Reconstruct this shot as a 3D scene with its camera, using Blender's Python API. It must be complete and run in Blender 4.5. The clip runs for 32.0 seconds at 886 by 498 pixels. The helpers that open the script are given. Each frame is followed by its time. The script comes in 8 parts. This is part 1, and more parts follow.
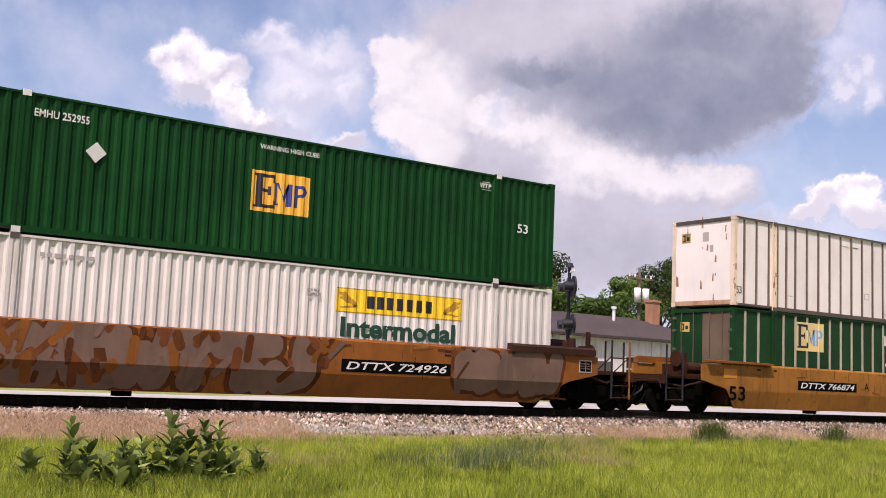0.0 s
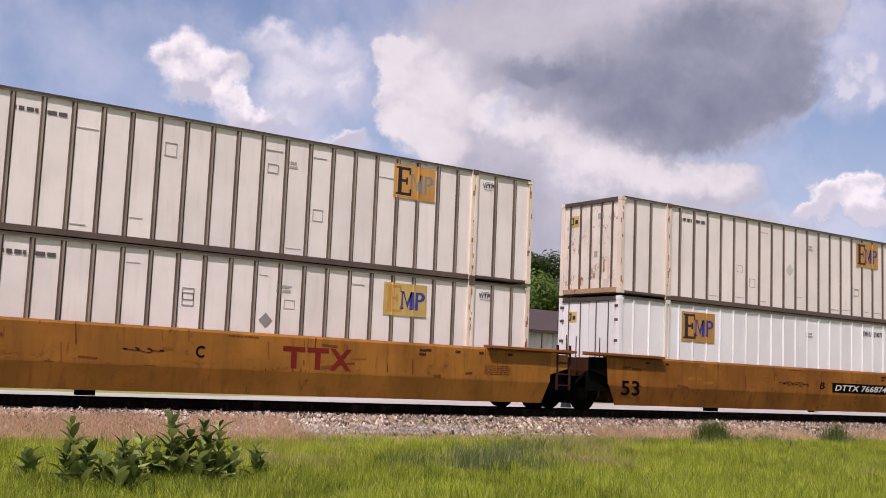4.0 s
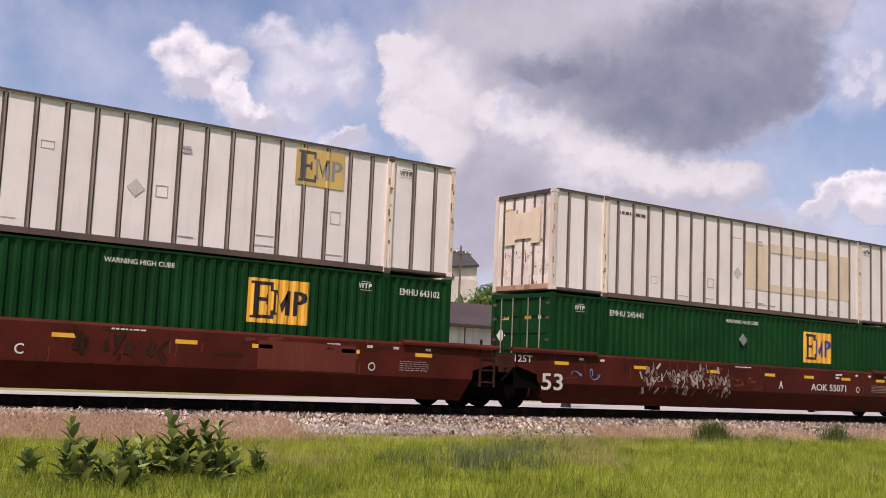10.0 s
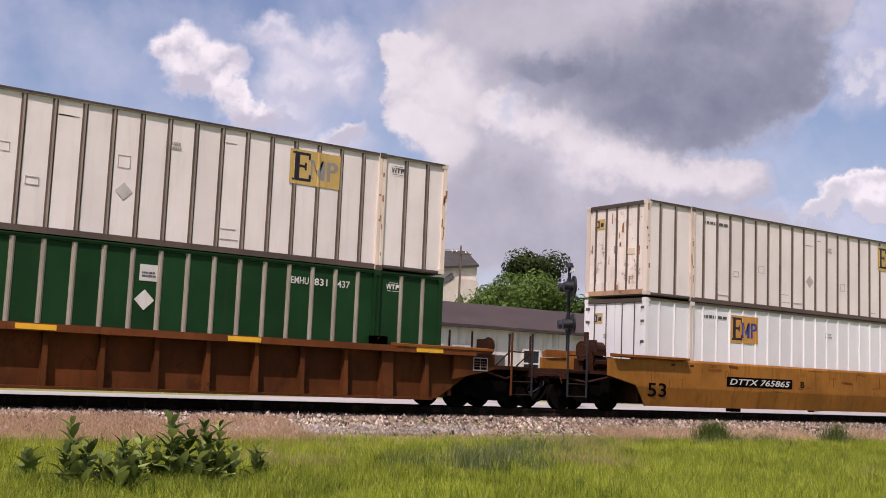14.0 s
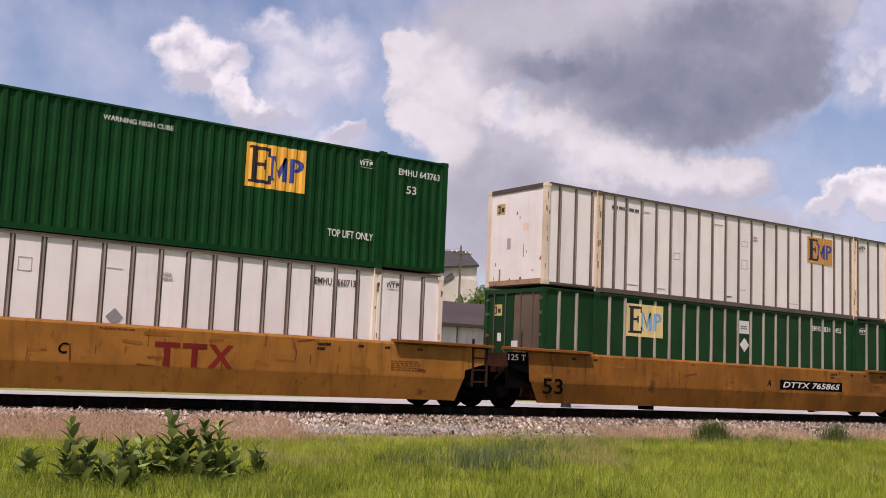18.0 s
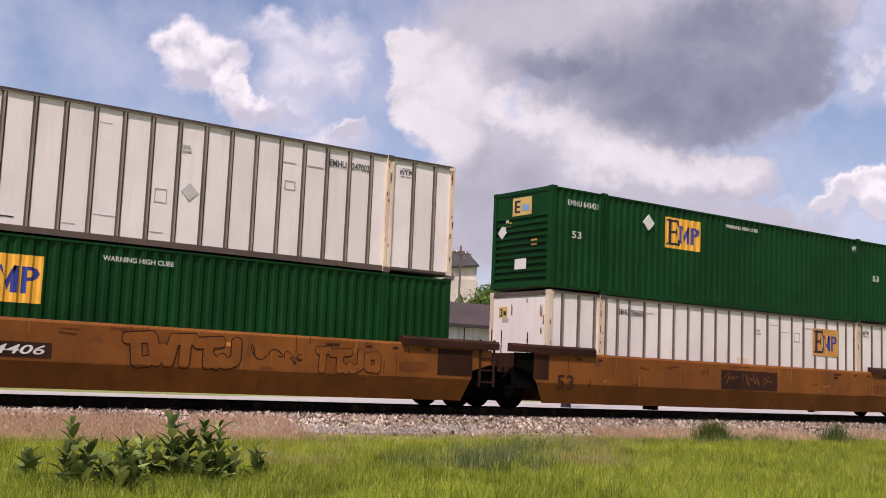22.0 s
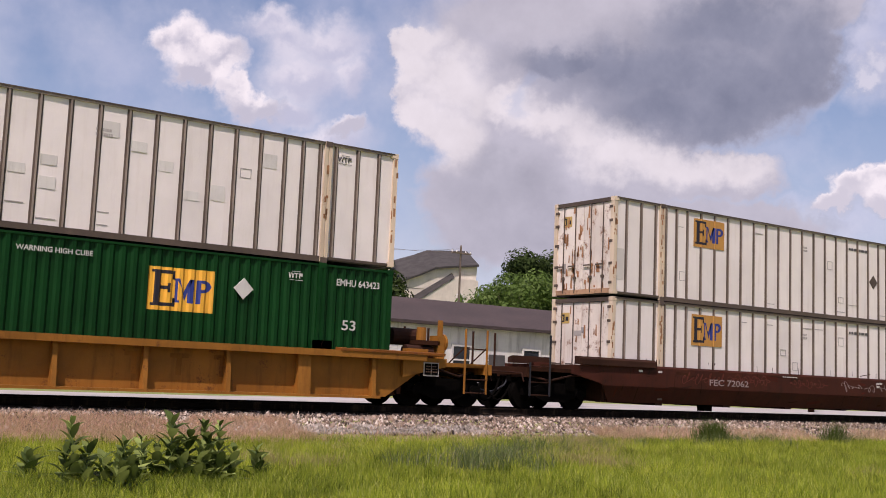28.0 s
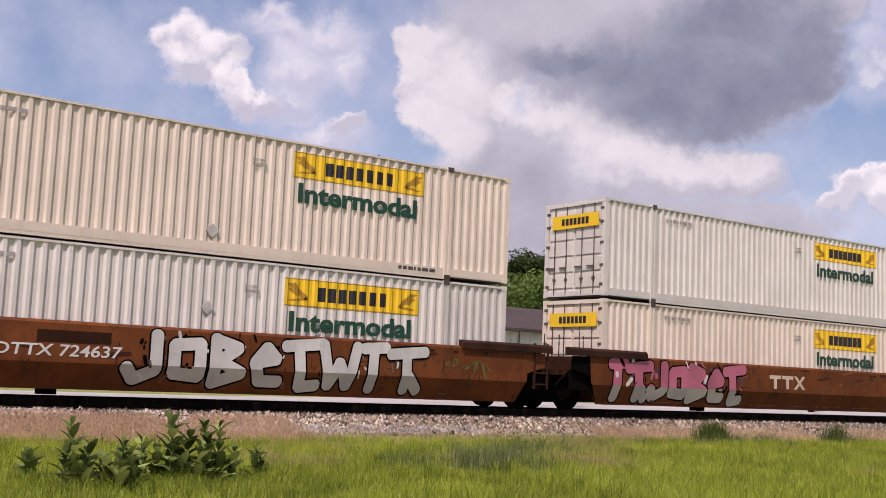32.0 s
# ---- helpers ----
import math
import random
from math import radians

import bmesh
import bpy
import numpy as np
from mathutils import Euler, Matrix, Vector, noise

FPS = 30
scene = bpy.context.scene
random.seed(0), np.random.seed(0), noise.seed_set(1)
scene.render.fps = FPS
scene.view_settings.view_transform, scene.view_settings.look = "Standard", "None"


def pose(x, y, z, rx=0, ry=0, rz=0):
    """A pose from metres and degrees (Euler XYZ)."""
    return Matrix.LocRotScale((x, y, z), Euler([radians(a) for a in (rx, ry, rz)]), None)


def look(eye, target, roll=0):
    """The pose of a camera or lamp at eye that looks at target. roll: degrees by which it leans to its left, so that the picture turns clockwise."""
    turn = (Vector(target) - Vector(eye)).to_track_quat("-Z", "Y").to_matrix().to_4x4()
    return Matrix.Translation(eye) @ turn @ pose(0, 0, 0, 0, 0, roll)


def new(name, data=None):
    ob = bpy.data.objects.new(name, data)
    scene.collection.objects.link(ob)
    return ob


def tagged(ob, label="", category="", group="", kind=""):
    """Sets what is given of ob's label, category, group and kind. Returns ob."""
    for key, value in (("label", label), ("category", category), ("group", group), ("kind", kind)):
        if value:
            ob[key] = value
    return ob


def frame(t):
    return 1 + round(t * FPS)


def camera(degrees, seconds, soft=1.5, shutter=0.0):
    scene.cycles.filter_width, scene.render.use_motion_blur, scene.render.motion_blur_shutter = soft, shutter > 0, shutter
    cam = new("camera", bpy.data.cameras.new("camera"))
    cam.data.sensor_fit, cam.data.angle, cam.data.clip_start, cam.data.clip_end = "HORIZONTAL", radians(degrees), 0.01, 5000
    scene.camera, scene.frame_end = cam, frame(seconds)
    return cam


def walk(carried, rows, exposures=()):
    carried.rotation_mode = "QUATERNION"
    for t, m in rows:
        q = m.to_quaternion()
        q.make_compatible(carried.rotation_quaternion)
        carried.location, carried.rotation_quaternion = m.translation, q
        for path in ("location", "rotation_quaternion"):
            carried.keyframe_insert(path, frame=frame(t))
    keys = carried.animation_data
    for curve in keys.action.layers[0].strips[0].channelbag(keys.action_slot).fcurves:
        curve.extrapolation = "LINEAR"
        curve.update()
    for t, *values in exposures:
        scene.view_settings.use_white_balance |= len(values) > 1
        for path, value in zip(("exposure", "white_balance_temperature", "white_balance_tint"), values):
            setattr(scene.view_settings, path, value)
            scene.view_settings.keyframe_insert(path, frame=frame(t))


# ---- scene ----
cam = camera(43.66, 32.0, soft=0.95, shutter=0.0)
EYE = (0.0, 0.0, 0.70)


def aim(yaw, pitch, roll):
    a, b = radians(yaw), radians(pitch)
    way = Vector((math.sin(a) * math.cos(b), math.cos(a) * math.cos(b), math.sin(b)))
    return look(EYE, Vector(EYE) + way * 10, roll)


VIEW = aim(35.51, 6.71, 2.40)
walk(cam, [(0.0, VIEW), (32.0, VIEW)], exposures=[(0.0, 0.99, 6500, 26), (1.2, 0.97, 6500, 26), (2.0, 0.85, 6500, 26), (2.8, 0.78, 6500, 26), (6.0, 0.73, 6500, 26), (9.0, 0.76, 6500, 26), (12.0, 0.76, 6500, 26), (13.5, 0.73, 6500, 26), (17.0, 0.66, 6500, 26), (19.0, 0.77, 6500, 26), (22.0, 0.79, 6500, 26), (25.2, 0.85, 6500, 26), (28.0, 0.70, 6500, 26), (30.0, 0.70, 6500, 26), (31.0, 0.74, 6500, 26), (32.0, 0.74, 6500, 26)])

# ---- light ----
SUN_EL, SUN_AZ = 58.0, 234.0          # azimuth clockwise from +Y
sun_vec = Vector((math.sin(radians(SUN_AZ)) * math.cos(radians(SUN_EL)), math.cos(radians(SUN_AZ)) * math.cos(radians(SUN_EL)), math.sin(radians(SUN_EL))))
sun = new("sun", bpy.data.lights.new("sun", "SUN"))
sun.data.energy, sun.data.angle, sun.data.color = 5.0, radians(0.53), (1.0, 0.93, 0.85)
sun.matrix_world = look(sun_vec * 100, (0, 0, 0))
world = bpy.data.worlds.new("sky")
scene.world = world
world.use_nodes = True
sky = world.node_tree.nodes.new("ShaderNodeTexSky")
sky.sky_type, sky.sun_disc, sky.sun_elevation, sky.sun_rotation = "NISHITA", False, radians(SUN_EL), radians(SUN_AZ)
sky.air_density, sky.dust_density = 1.0, 1.6
back = world.node_tree.nodes["Background"]
back.inputs[1].default_value = 0.072
world.node_tree.links.new(sky.outputs[0], back.inputs[0])


# ---- node helpers ----
class Net:
    def __init__(self, name):
        self.m = bpy.data.materials.new(name)
        self.m.use_nodes = True
        self.t = self.m.node_tree
        self.b = self.t.nodes["Principled BSDF"]
        self.co = None

    def add(self, kind, ins=(), **props):
        n = self.t.nodes.new("ShaderNode" + kind)
        for k, v in props.items():
            setattr(n, k, v)
        for k, v in (ins.items() if isinstance(ins, dict) else enumerate(ins)):
            if v is None:
                continue
            if isinstance(v, bpy.types.NodeSocket):
                self.t.links.new(v, n.inputs[k])
            else:
                n.inputs[k].default_value = v
        return n

    def coord(self):
        if not self.co:
            self.co = self.add("TexCoord").outputs["Object"]
        return self.co

    def noise(self, scale, detail=4.0, rough=0.6, stretch=None, seed=None):
        vec = self.coord()
        if stretch:
            vec = self.add("Mapping", {"Vector": vec, "Scale": stretch}).outputs[0]
        if seed is not None:
            vec = self.add("VectorMath", (vec, seed), operation="ADD").outputs[0]
        return self.add("TexNoise", {"Vector": vec, "Scale": scale, "Detail": detail, "Roughness": rough}).outputs[0]

    def ramp(self, fac, lo, hi):
        return self.add("MapRange", {0: fac, 1: lo, 2: hi}, interpolation_type="SMOOTHSTEP").outputs[0]

    def math(self, op, a, b=None, c=None):
        return self.add("Math", (a, b, c), operation=op).outputs[0]

    def mix(self, fac, a, b, blend="MIX"):
        n = self.add("Mix", data_type="RGBA", blend_type=blend)
        for k, v in ((0, fac), (6, a), (7, b)):
            if isinstance(v, bpy.types.NodeSocket):
                self.t.links.new(v, n.inputs[k])
            else:
                n.inputs[k].default_value = (*v, 1) if isinstance(v, tuple) and len(v) == 3 else v
        return n.outputs[2]

    def set(self, key, v):
        if isinstance(v, bpy.types.NodeSocket):
            self.t.links.new(v, self.b.inputs[key])
        else:
            self.b.inputs[key].default_value = (*v, 1) if isinstance(v, tuple) and len(v) == 3 else v

    def bump(self, height, dist, strength=1.0):
        n = self.add("Bump", {"Strength": strength, "Distance": dist, "Height": height})
        self.t.links.new(n.outputs[0], self.b.inputs["Normal"])


def paint(name, col, rough=0.5, metal=0.0, vary=0.12, dirt=(0.16, 0.11, 0.07), dirty=0.35, rust=None, rusty=0.0, scale=1.0, bump=0.004, own=0.06, spec=0.4, wave=0.0):
    """Painted or weathered surface: tone drift, runs of dirt downwards, specks, optional rust patches."""
    n = Net(name)
    rnd = n.add("ObjectInfo").outputs["Random"]
    seed = n.add("VectorMath", (rnd, (37.0, 19.0, 53.0)), operation="MULTIPLY").outputs[0]
    big = n.noise(0.7 * scale, 5, 0.6, seed=seed)
    runs = n.noise(1.0, 6, 0.65, stretch=(5 * scale, 5 * scale, 0.55 * scale), seed=seed)
    fine = n.noise(28 * scale, 4, 0.7)
    dark = tuple(c * (1 - vary) for c in col)
    lite = tuple(min(1, c * (1 + vary)) for c in col)
    c = n.mix(n.ramp(big, 0.3, 0.7), dark, lite)
    c = n.mix(n.math("MULTIPLY", n.ramp(runs, 0.48, 0.78), dirty), c, dirt)
    c = n.mix(n.math("MULTIPLY", n.ramp(fine, 0.55, 0.8), dirty * 0.5), c, dirt)
    if rust:
        spots = n.math("ADD", n.math("MULTIPLY", n.noise(2.2 * scale, 8, 0.72, seed=seed), 0.75), n.math("MULTIPLY", fine, 0.25))
        c = n.mix(n.ramp(spots, 0.62 - 0.22 * rusty, 0.70 - 0.16 * rusty), c, rust)
    tone = n.math("MULTIPLY_ADD", rnd, 2 * own, 1 - own)
    c = n.mix(1.0, c, n.add("CombineColor", (tone, tone, tone)).outputs[0], "MULTIPLY")
    n.set("Base Color", c)
    n.set("Roughness", n.math("MULTIPLY_ADD", big, 0.25, rough - 0.1))
    n.set("Metallic", metal)
    n.set("Specular IOR Level", spec)
    height = n.math("ADD", fine, n.math("MULTIPLY", big, 0.6))
    if wave:
        height = n.math("MULTIPLY_ADD", n.noise(1.1, 1, 0.4, seed=seed), wave, height)
    n.bump(height, bump)
    return n.m


RUST = (0.16, 0.055, 0.025)
WHITE = paint("white_panel_paint", (0.735, 0.675, 0.635), 0.45, vary=0.05, dirty=0.24, dirt=(0.48, 0.38, 0.30), bump=0.006, wave=2.6, own=0.04)
CREAMP = paint("cream_post_paint", (0.62, 0.50, 0.37), 0.55, vary=0.12, dirty=0.45, dirt=(0.38, 0.25, 0.15), rust=(0.22, 0.09, 0.04), rusty=0.12, own=0.1)
POSTW = paint("white_post_paint", (0.64, 0.545, 0.455), 0.55, vary=0.1, dirty=0.45, dirt=(0.40, 0.30, 0.21), rust=(0.26, 0.11, 0.05), rusty=0.06, own=0.1)
WHITE2 = paint("bright_white_paint", (0.68, 0.68, 0.68), 0.4, vary=0.04, dirty=0.12, dirt=(0.5, 0.45, 0.4), bump=0.004, wave=2.2)
IVORY = paint("ivory_steel_paint", (0.64, 0.545, 0.455), 0.5, vary=0.06, dirty=0.3, dirt=(0.42, 0.3, 0.2))
PALE = paint("pale_white_steel_paint", (0.575, 0.535, 0.49), 0.5, vary=0.06, dirty=0.35, dirt=(0.42, 0.33, 0.25))
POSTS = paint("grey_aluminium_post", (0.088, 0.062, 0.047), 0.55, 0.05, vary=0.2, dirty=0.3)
# paler tone that puts sunlight into the post crowns and top rails
POSTC = paint("sunlit_aluminium_tone", (0.27, 0.215, 0.175), 0.5, 0.1, vary=0.2, dirty=0.4, dirt=(0.12, 0.08, 0.055))
POSTL = paint("light_aluminium_post", (0.36, 0.315, 0.25), 0.45, 0.3, vary=0.12, dirty=0.35)
RAILD = paint("dark_rail_paint", (0.065, 0.046, 0.036), 0.6, 0.0, vary=0.25, dirty=0.3)
GREEN = paint("green_steel_paint", (0.0022, 0.036, 0.0068), 0.45, vary=0.2, dirty=0.12, dirt=(0.015, 0.04, 0.016), spec=0.12)
GREEN2 = paint("dull_green_panel_paint", (0.007, 0.038, 0.011), 0.5, vary=0.18, dirty=0.2, dirt=(0.035, 0.045, 0.025), spec=0.12)
RUSTW = paint("rust_stained_white_paint", (0.68, 0.61, 0.54), 0.55, vary=0.12, dirty=0.55, dirt=(0.40, 0.23, 0.12), rust=(0.21, 0.085, 0.038), rusty=0.38)
RUSTE = paint("rusty_end_sill_paint", (0.40, 0.24, 0.14), 0.65, vary=0.25, dirty=0.7, dirt=(0.22, 0.11, 0.055), rust=(0.13, 0.05, 0.022), rusty=0.4)
RUSTG = paint("rusty_brown_end_paint", (0.10, 0.07, 0.045), 0.6, vary=0.3, dirty=0.4, rust=RUST, rusty=0.3)
TAN = paint("tan_faded_patch", (0.64, 0.51, 0.37), 0.6, vary=0.08, dirty=0.25)
LOGO_Y = paint("logo_yellow", (0.72, 0.36, 0.03), 0.5, vary=0.1, dirty=0.2)
LOGO_F = paint("logo_faded_yellow", (0.50, 0.34, 0.10), 0.55, vary=0.15, dirty=0.3)
LOGO_O = paint("logo_ochre", (0.45, 0.22, 0.045), 0.55, vary=0.12, dirty=0.3)
LOGO_P = paint("logo_pale_yellow", (0.66, 0.50, 0.20), 0.55, vary=0.1, dirty=0.25)
LOGO_K = paint("logo_black", (0.012, 0.010, 0.018), 0.5, vary=0.1, dirty=0.1)
LOGO_B = paint("logo_blue", (0.02, 0.035, 0.20), 0.5, vary=0.15, dirty=0.1)
LOGO_L = paint("logo_light_blue", (0.16, 0.30, 0.52), 0.5, vary=0.15, dirty=0.1)
SCROLL = paint("dark_ochre_print", (0.34, 0.18, 0.012), 0.5, vary=0.15, dirty=0.2)
PANEL_Y = paint("panel_yellow", (0.74, 0.46, 0.01), 0.45, vary=0.05, dirty=0.15)
LETTER_G = paint("lettering_dark_green", (0.008, 0.05, 0.03), 0.5, vary=0.1, dirty=0.1)
LETTER_W = paint("lettering_white", (0.60, 0.58, 0.54), 0.5, vary=0.06, dirty=0.25)
LETTER_D = paint("lettering_grey", (0.07, 0.065, 0.065), 0.55, vary=0.15, dirty=0.2)
LETTER_F = paint("faint_stencil_grey", (0.34, 0.31, 0.29), 0.55, vary=0.15, dirty=0.2)
LETTER_R = paint("lettering_dark_red", (0.15, 0.014, 0.009), 0.6, vary=0.15, dirty=0.3, dirt=(0.10, 0.03, 0.012), spec=0.12)
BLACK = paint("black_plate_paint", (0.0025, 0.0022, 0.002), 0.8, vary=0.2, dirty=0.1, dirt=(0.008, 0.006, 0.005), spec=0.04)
WELL_Y = paint("yellow_ochre_car_paint", (0.272, 0.112, 0.018), 0.6, vary=0.2, dirty=0.7, dirt=(0.12, 0.048, 0.012), rust=(0.13, 0.048, 0.016), rusty=0.26, spec=0.15)
WELL_YD = paint("grimy_yellow_car_paint", (0.225, 0.088, 0.014), 0.6, vary=0.25, dirty=0.75, dirt=(0.08, 0.032, 0.010), rust=(0.10, 0.038, 0.014), rusty=0.28, spec=0.12)
WELL_O = paint("faded_orange_car_paint", (0.195, 0.066, 0.0115), 0.6, vary=0.2, dirty=0.55, dirt=(0.085, 0.034, 0.012), rust=(0.12, 0.04, 0.016), rusty=0.3, spec=0.15)
WELL_B = paint("rust_brown_car_paint", (0.135, 0.041, 0.012), 0.65, vary=0.25, dirty=0.6, dirt=(0.055, 0.022, 0.010), rust=(0.065, 0.025, 0.011), rusty=0.4, spec=0.12)
WELL_M = paint("maroon_car_paint", (0.068, 0.0118, 0.0062), 0.6, vary=0.25, dirty=0.5, dirt=(0.035, 0.012, 0.008), rust=(0.034, 0.011, 0.0065), rusty=0.25, spec=0.1)
WELL_C = paint("dark_rust_car_paint", (0.088, 0.028, 0.0075), 0.7, vary=0.3, dirty=0.6, dirt=(0.035, 0.014, 0.006), rust=(0.045, 0.017, 0.007), rusty=0.4, spec=0.1)
WELL_D = paint("dark_brown_car_paint", (0.052, 0.015, 0.009), 0.6, vary=0.22, dirty=0.5, dirt=(0.024, 0.011, 0.008), rust=(0.024, 0.010, 0.006), rusty=0.3, spec=0.1)
LEDGE = paint("dark_rusty_ledge_paint", (0.034, 0.0145, 0.009), 0.75, vary=0.35, dirty=0.5, dirt=(0.024, 0.013, 0.008), spec=0.1)
DECK = paint("grimy_rust_deck_paint", (0.040, 0.0155, 0.008), 0.8, vary=0.35, dirty=0.5, dirt=(0.016, 0.008, 0.005), rust=(0.022, 0.010, 0.006), rusty=0.4, spec=0.08)
REFLECT = paint("yellow_reflector", (0.72, 0.38, 0.02), 0.4, vary=0.06, dirty=0.2)
# near-black bases put the deep shade beneath the cars into the steel's colour
TRUCKM = paint("grimy_shade_black_steel", (0.003, 0.0026, 0.0023), 0.95, 0.0, vary=0.3, dirty=0.2, dirt=(0.009, 0.006, 0.0045), spec=0.02)
WHEELM = paint("shade_black_wheel_steel", (0.0035, 0.003, 0.0026), 0.9, 0.0, vary=0.3, dirty=0.2, dirt=(0.009, 0.006, 0.0045), spec=0.03)
PRIMER = paint("reddish_primer_patch", (0.115, 0.026, 0.016), 0.6, vary=0.1, dirty=0.3, spec=0.15)
SILVER = paint("silver_spray_paint", (0.54, 0.52, 0.49), 0.5, 0.1, vary=0.18, dirty=0.2)
GRAF_D = paint("faded_grey_spray_paint", (0.125, 0.070, 0.048), 0.6, vary=0.25, dirty=0.5)
GRAF_W = paint("white_spray_paint", (0.26, 0.20, 0.19), 0.6, vary=0.25, dirty=0.5)
GRAF_V = paint("purple_spray_paint", (0.05, 0.025, 0.075), 0.6, vary=0.25, dirty=0.3)
GRAF_Y = paint("ochre_spray_paint", (0.34, 0.22, 0.07), 0.6, vary=0.25, dirty=0.4)
PATCHG = paint("pale_grey_patch", (0.60, 0.57, 0.53), 0.6, vary=0.1, dirty=0.3)
PLACARD = paint("weathered_placard_grey", (0.47, 0.44, 0.41), 0.6, vary=0.15, dirty=0.4, dirt=(0.25, 0.21, 0.18), scale=3)
RUSTS = paint("brown_rust_stain", (0.30, 0.145, 0.07), 0.8, vary=0.35, dirty=0.5, dirt=(0.42, 0.28, 0.18), scale=3, spec=0.1)
BRICKT = paint("tan_chimney_brick", (0.34, 0.17, 0.10), 0.9, vary=0.2, dirty=0.4, spec=0.1)
BRICKP = paint("faded_brick_patch", (0.30, 0.115, 0.10), 0.9, vary=0.15, dirty=0.4, dirt=(0.2, 0.06, 0.05), spec=0.1)
GRAF_P = paint("pink_spray_paint", (0.37, 0.10, 0.15), 0.5, vary=0.25, dirty=0.2)
ORANGE = paint("orange_touch_up", (0.52, 0.19, 0.012), 0.55, vary=0.12, dirty=0.25)
STEEL_RAIL = paint("rusty_rail_steel", (0.012, 0.008, 0.006), 0.8, 0.0, spec=0.1, vary=0.3, dirty=0.4)
TIE = paint("creosoted_timber", (0.035, 0.026, 0.02), 0.85, vary=0.35, dirty=0.3)
BRICK = paint("red_brickwork", (0.205, 0.040, 0.036), 0.9, vary=0.22, dirty=0.4, dirt=(0.10, 0.03, 0.026), rust=(0.25, 0.075, 0.066), rusty=0.3, spec=0.1)
SLATE = paint("grey_shingle", (0.115, 0.108, 0.105), 0.85, vary=0.15, dirty=0.35, dirt=(0.06, 0.055, 0.055), scale=2)
TRIM = paint("white_trim_paint", (0.70, 0.67, 0.64), 0.6, vary=0.06, dirty=0.25, dirt=(0.35, 0.3, 0.25))
WALLW = paint("whitewashed_wall", (0.86, 0.86, 0.85), 0.7, vary=0.05, dirty=0.15, dirt=(0.45, 0.42, 0.38))
WALLP = paint("weathered_white_block_wall", (0.60, 0.57, 0.54), 0.8, vary=0.14, dirty=0.7, dirt=(0.22, 0.19, 0.17), scale=0.8)
METALW = paint("pale_metal_siding", (0.63, 0.535, 0.46), 0.7, 0.0, vary=0.06, dirty=0.3, dirt=(0.38, 0.32, 0.26))
METALR = paint("galvanised_roof_sheet", (0.215, 0.206, 0.20), 0.65, 0.0, vary=0.07, dirty=0.25, dirt=(0.22, 0.2, 0.19))
ROOFB = paint("dark_brown_roofing", (0.050, 0.035, 0.033), 0.85, vary=0.2, dirty=0.4, dirt=(0.09, 0.07, 0.06))
CHURCH = paint("cream_stucco", (0.62, 0.56, 0.47), 0.8, vary=0.08, dirty=0.25, dirt=(0.38, 0.3, 0.2))
SLATED = paint("dark_church_slate", (0.052, 0.048, 0.046), 0.9, vary=0.2, dirty=0.35, dirt=(0.03, 0.028, 0.028), scale=1.5, spec=0.1)
SHEDR = paint("faded_pink_roof_paint", (0.56, 0.46, 0.43), 0.8, vary=0.12, dirty=0.4, dirt=(0.36, 0.26, 0.22))
SPIRE = paint("weathered_grey_spire_sheet", (0.20, 0.19, 0.185), 0.6, 0.2, vary=0.15, dirty=0.3)
GLASS = paint("dark_window_glass", (0.02, 0.024, 0.03), 0.12, vary=0.2, dirty=0.1, spec=0.6)
POLEW = paint("grey_utility_pole_wood", (0.13, 0.10, 0.075), 0.85, vary=0.25, dirty=0.4)
DARKM = paint("black_signal_enamel", (0.010, 0.010, 0.014), 0.5, vary=0.2, dirty=0.2)
BIN = paint("sea_green_skip_paint", (0.03, 0.22, 0.15), 0.5, vary=0.12, dirty=0.4, rust=RUST, rusty=0.1)
BARK = paint("tree_bark", (0.07, 0.05, 0.035), 0.9, vary=0.3, dirty=0.4, scale=2)
STEM = paint("green_plant_stem", (0.10, 0.16, 0.05), 0.6, vary=0.2, dirty=0.1, scale=8)


def island(name, cols, rough=0.7, trans=0.0, drift=(0.10, 0.12, 0.02)):
    """Colour drawn per loose piece of one joined mesh."""
    n = Net(name)
    r = n.add("NewGeometry").outputs["Random Per Island"]
    ramp = n.add("ValToRGB", {0: r})
    el = ramp.color_ramp.elements
    while len(el) < len(cols):
        el.new(0.5)
    for i, c in enumerate(cols):
        el[i].position, el[i].color = i / (len(cols) - 1), (*c, 1)
    c = n.mix(n.ramp(n.noise(0.35, 3), 0.35, 0.65), n.mix(0.4, ramp.outputs[0], (0, 0, 0)), ramp.outputs[0]) if trans == 0 else n.mix(n.ramp(n.noise(0.5, 4), 0.3, 0.7), n.mix(0.45, ramp.outputs[0], drift), ramp.outputs[0])
    n.set("Base Color", c)
    n.set("Roughness", rough)
    n.set("Specular IOR Level", 0.12)
    if trans:
        out = n.t.nodes["Material Output"]
        tr = n.add("BsdfTranslucent", {0: c})
        mx = n.add("MixShader", {0: trans, 1: n.b.outputs[0], 2: tr.outputs[0]})
        n.t.links.new(mx.outputs[0], out.inputs[0])
    return n.m


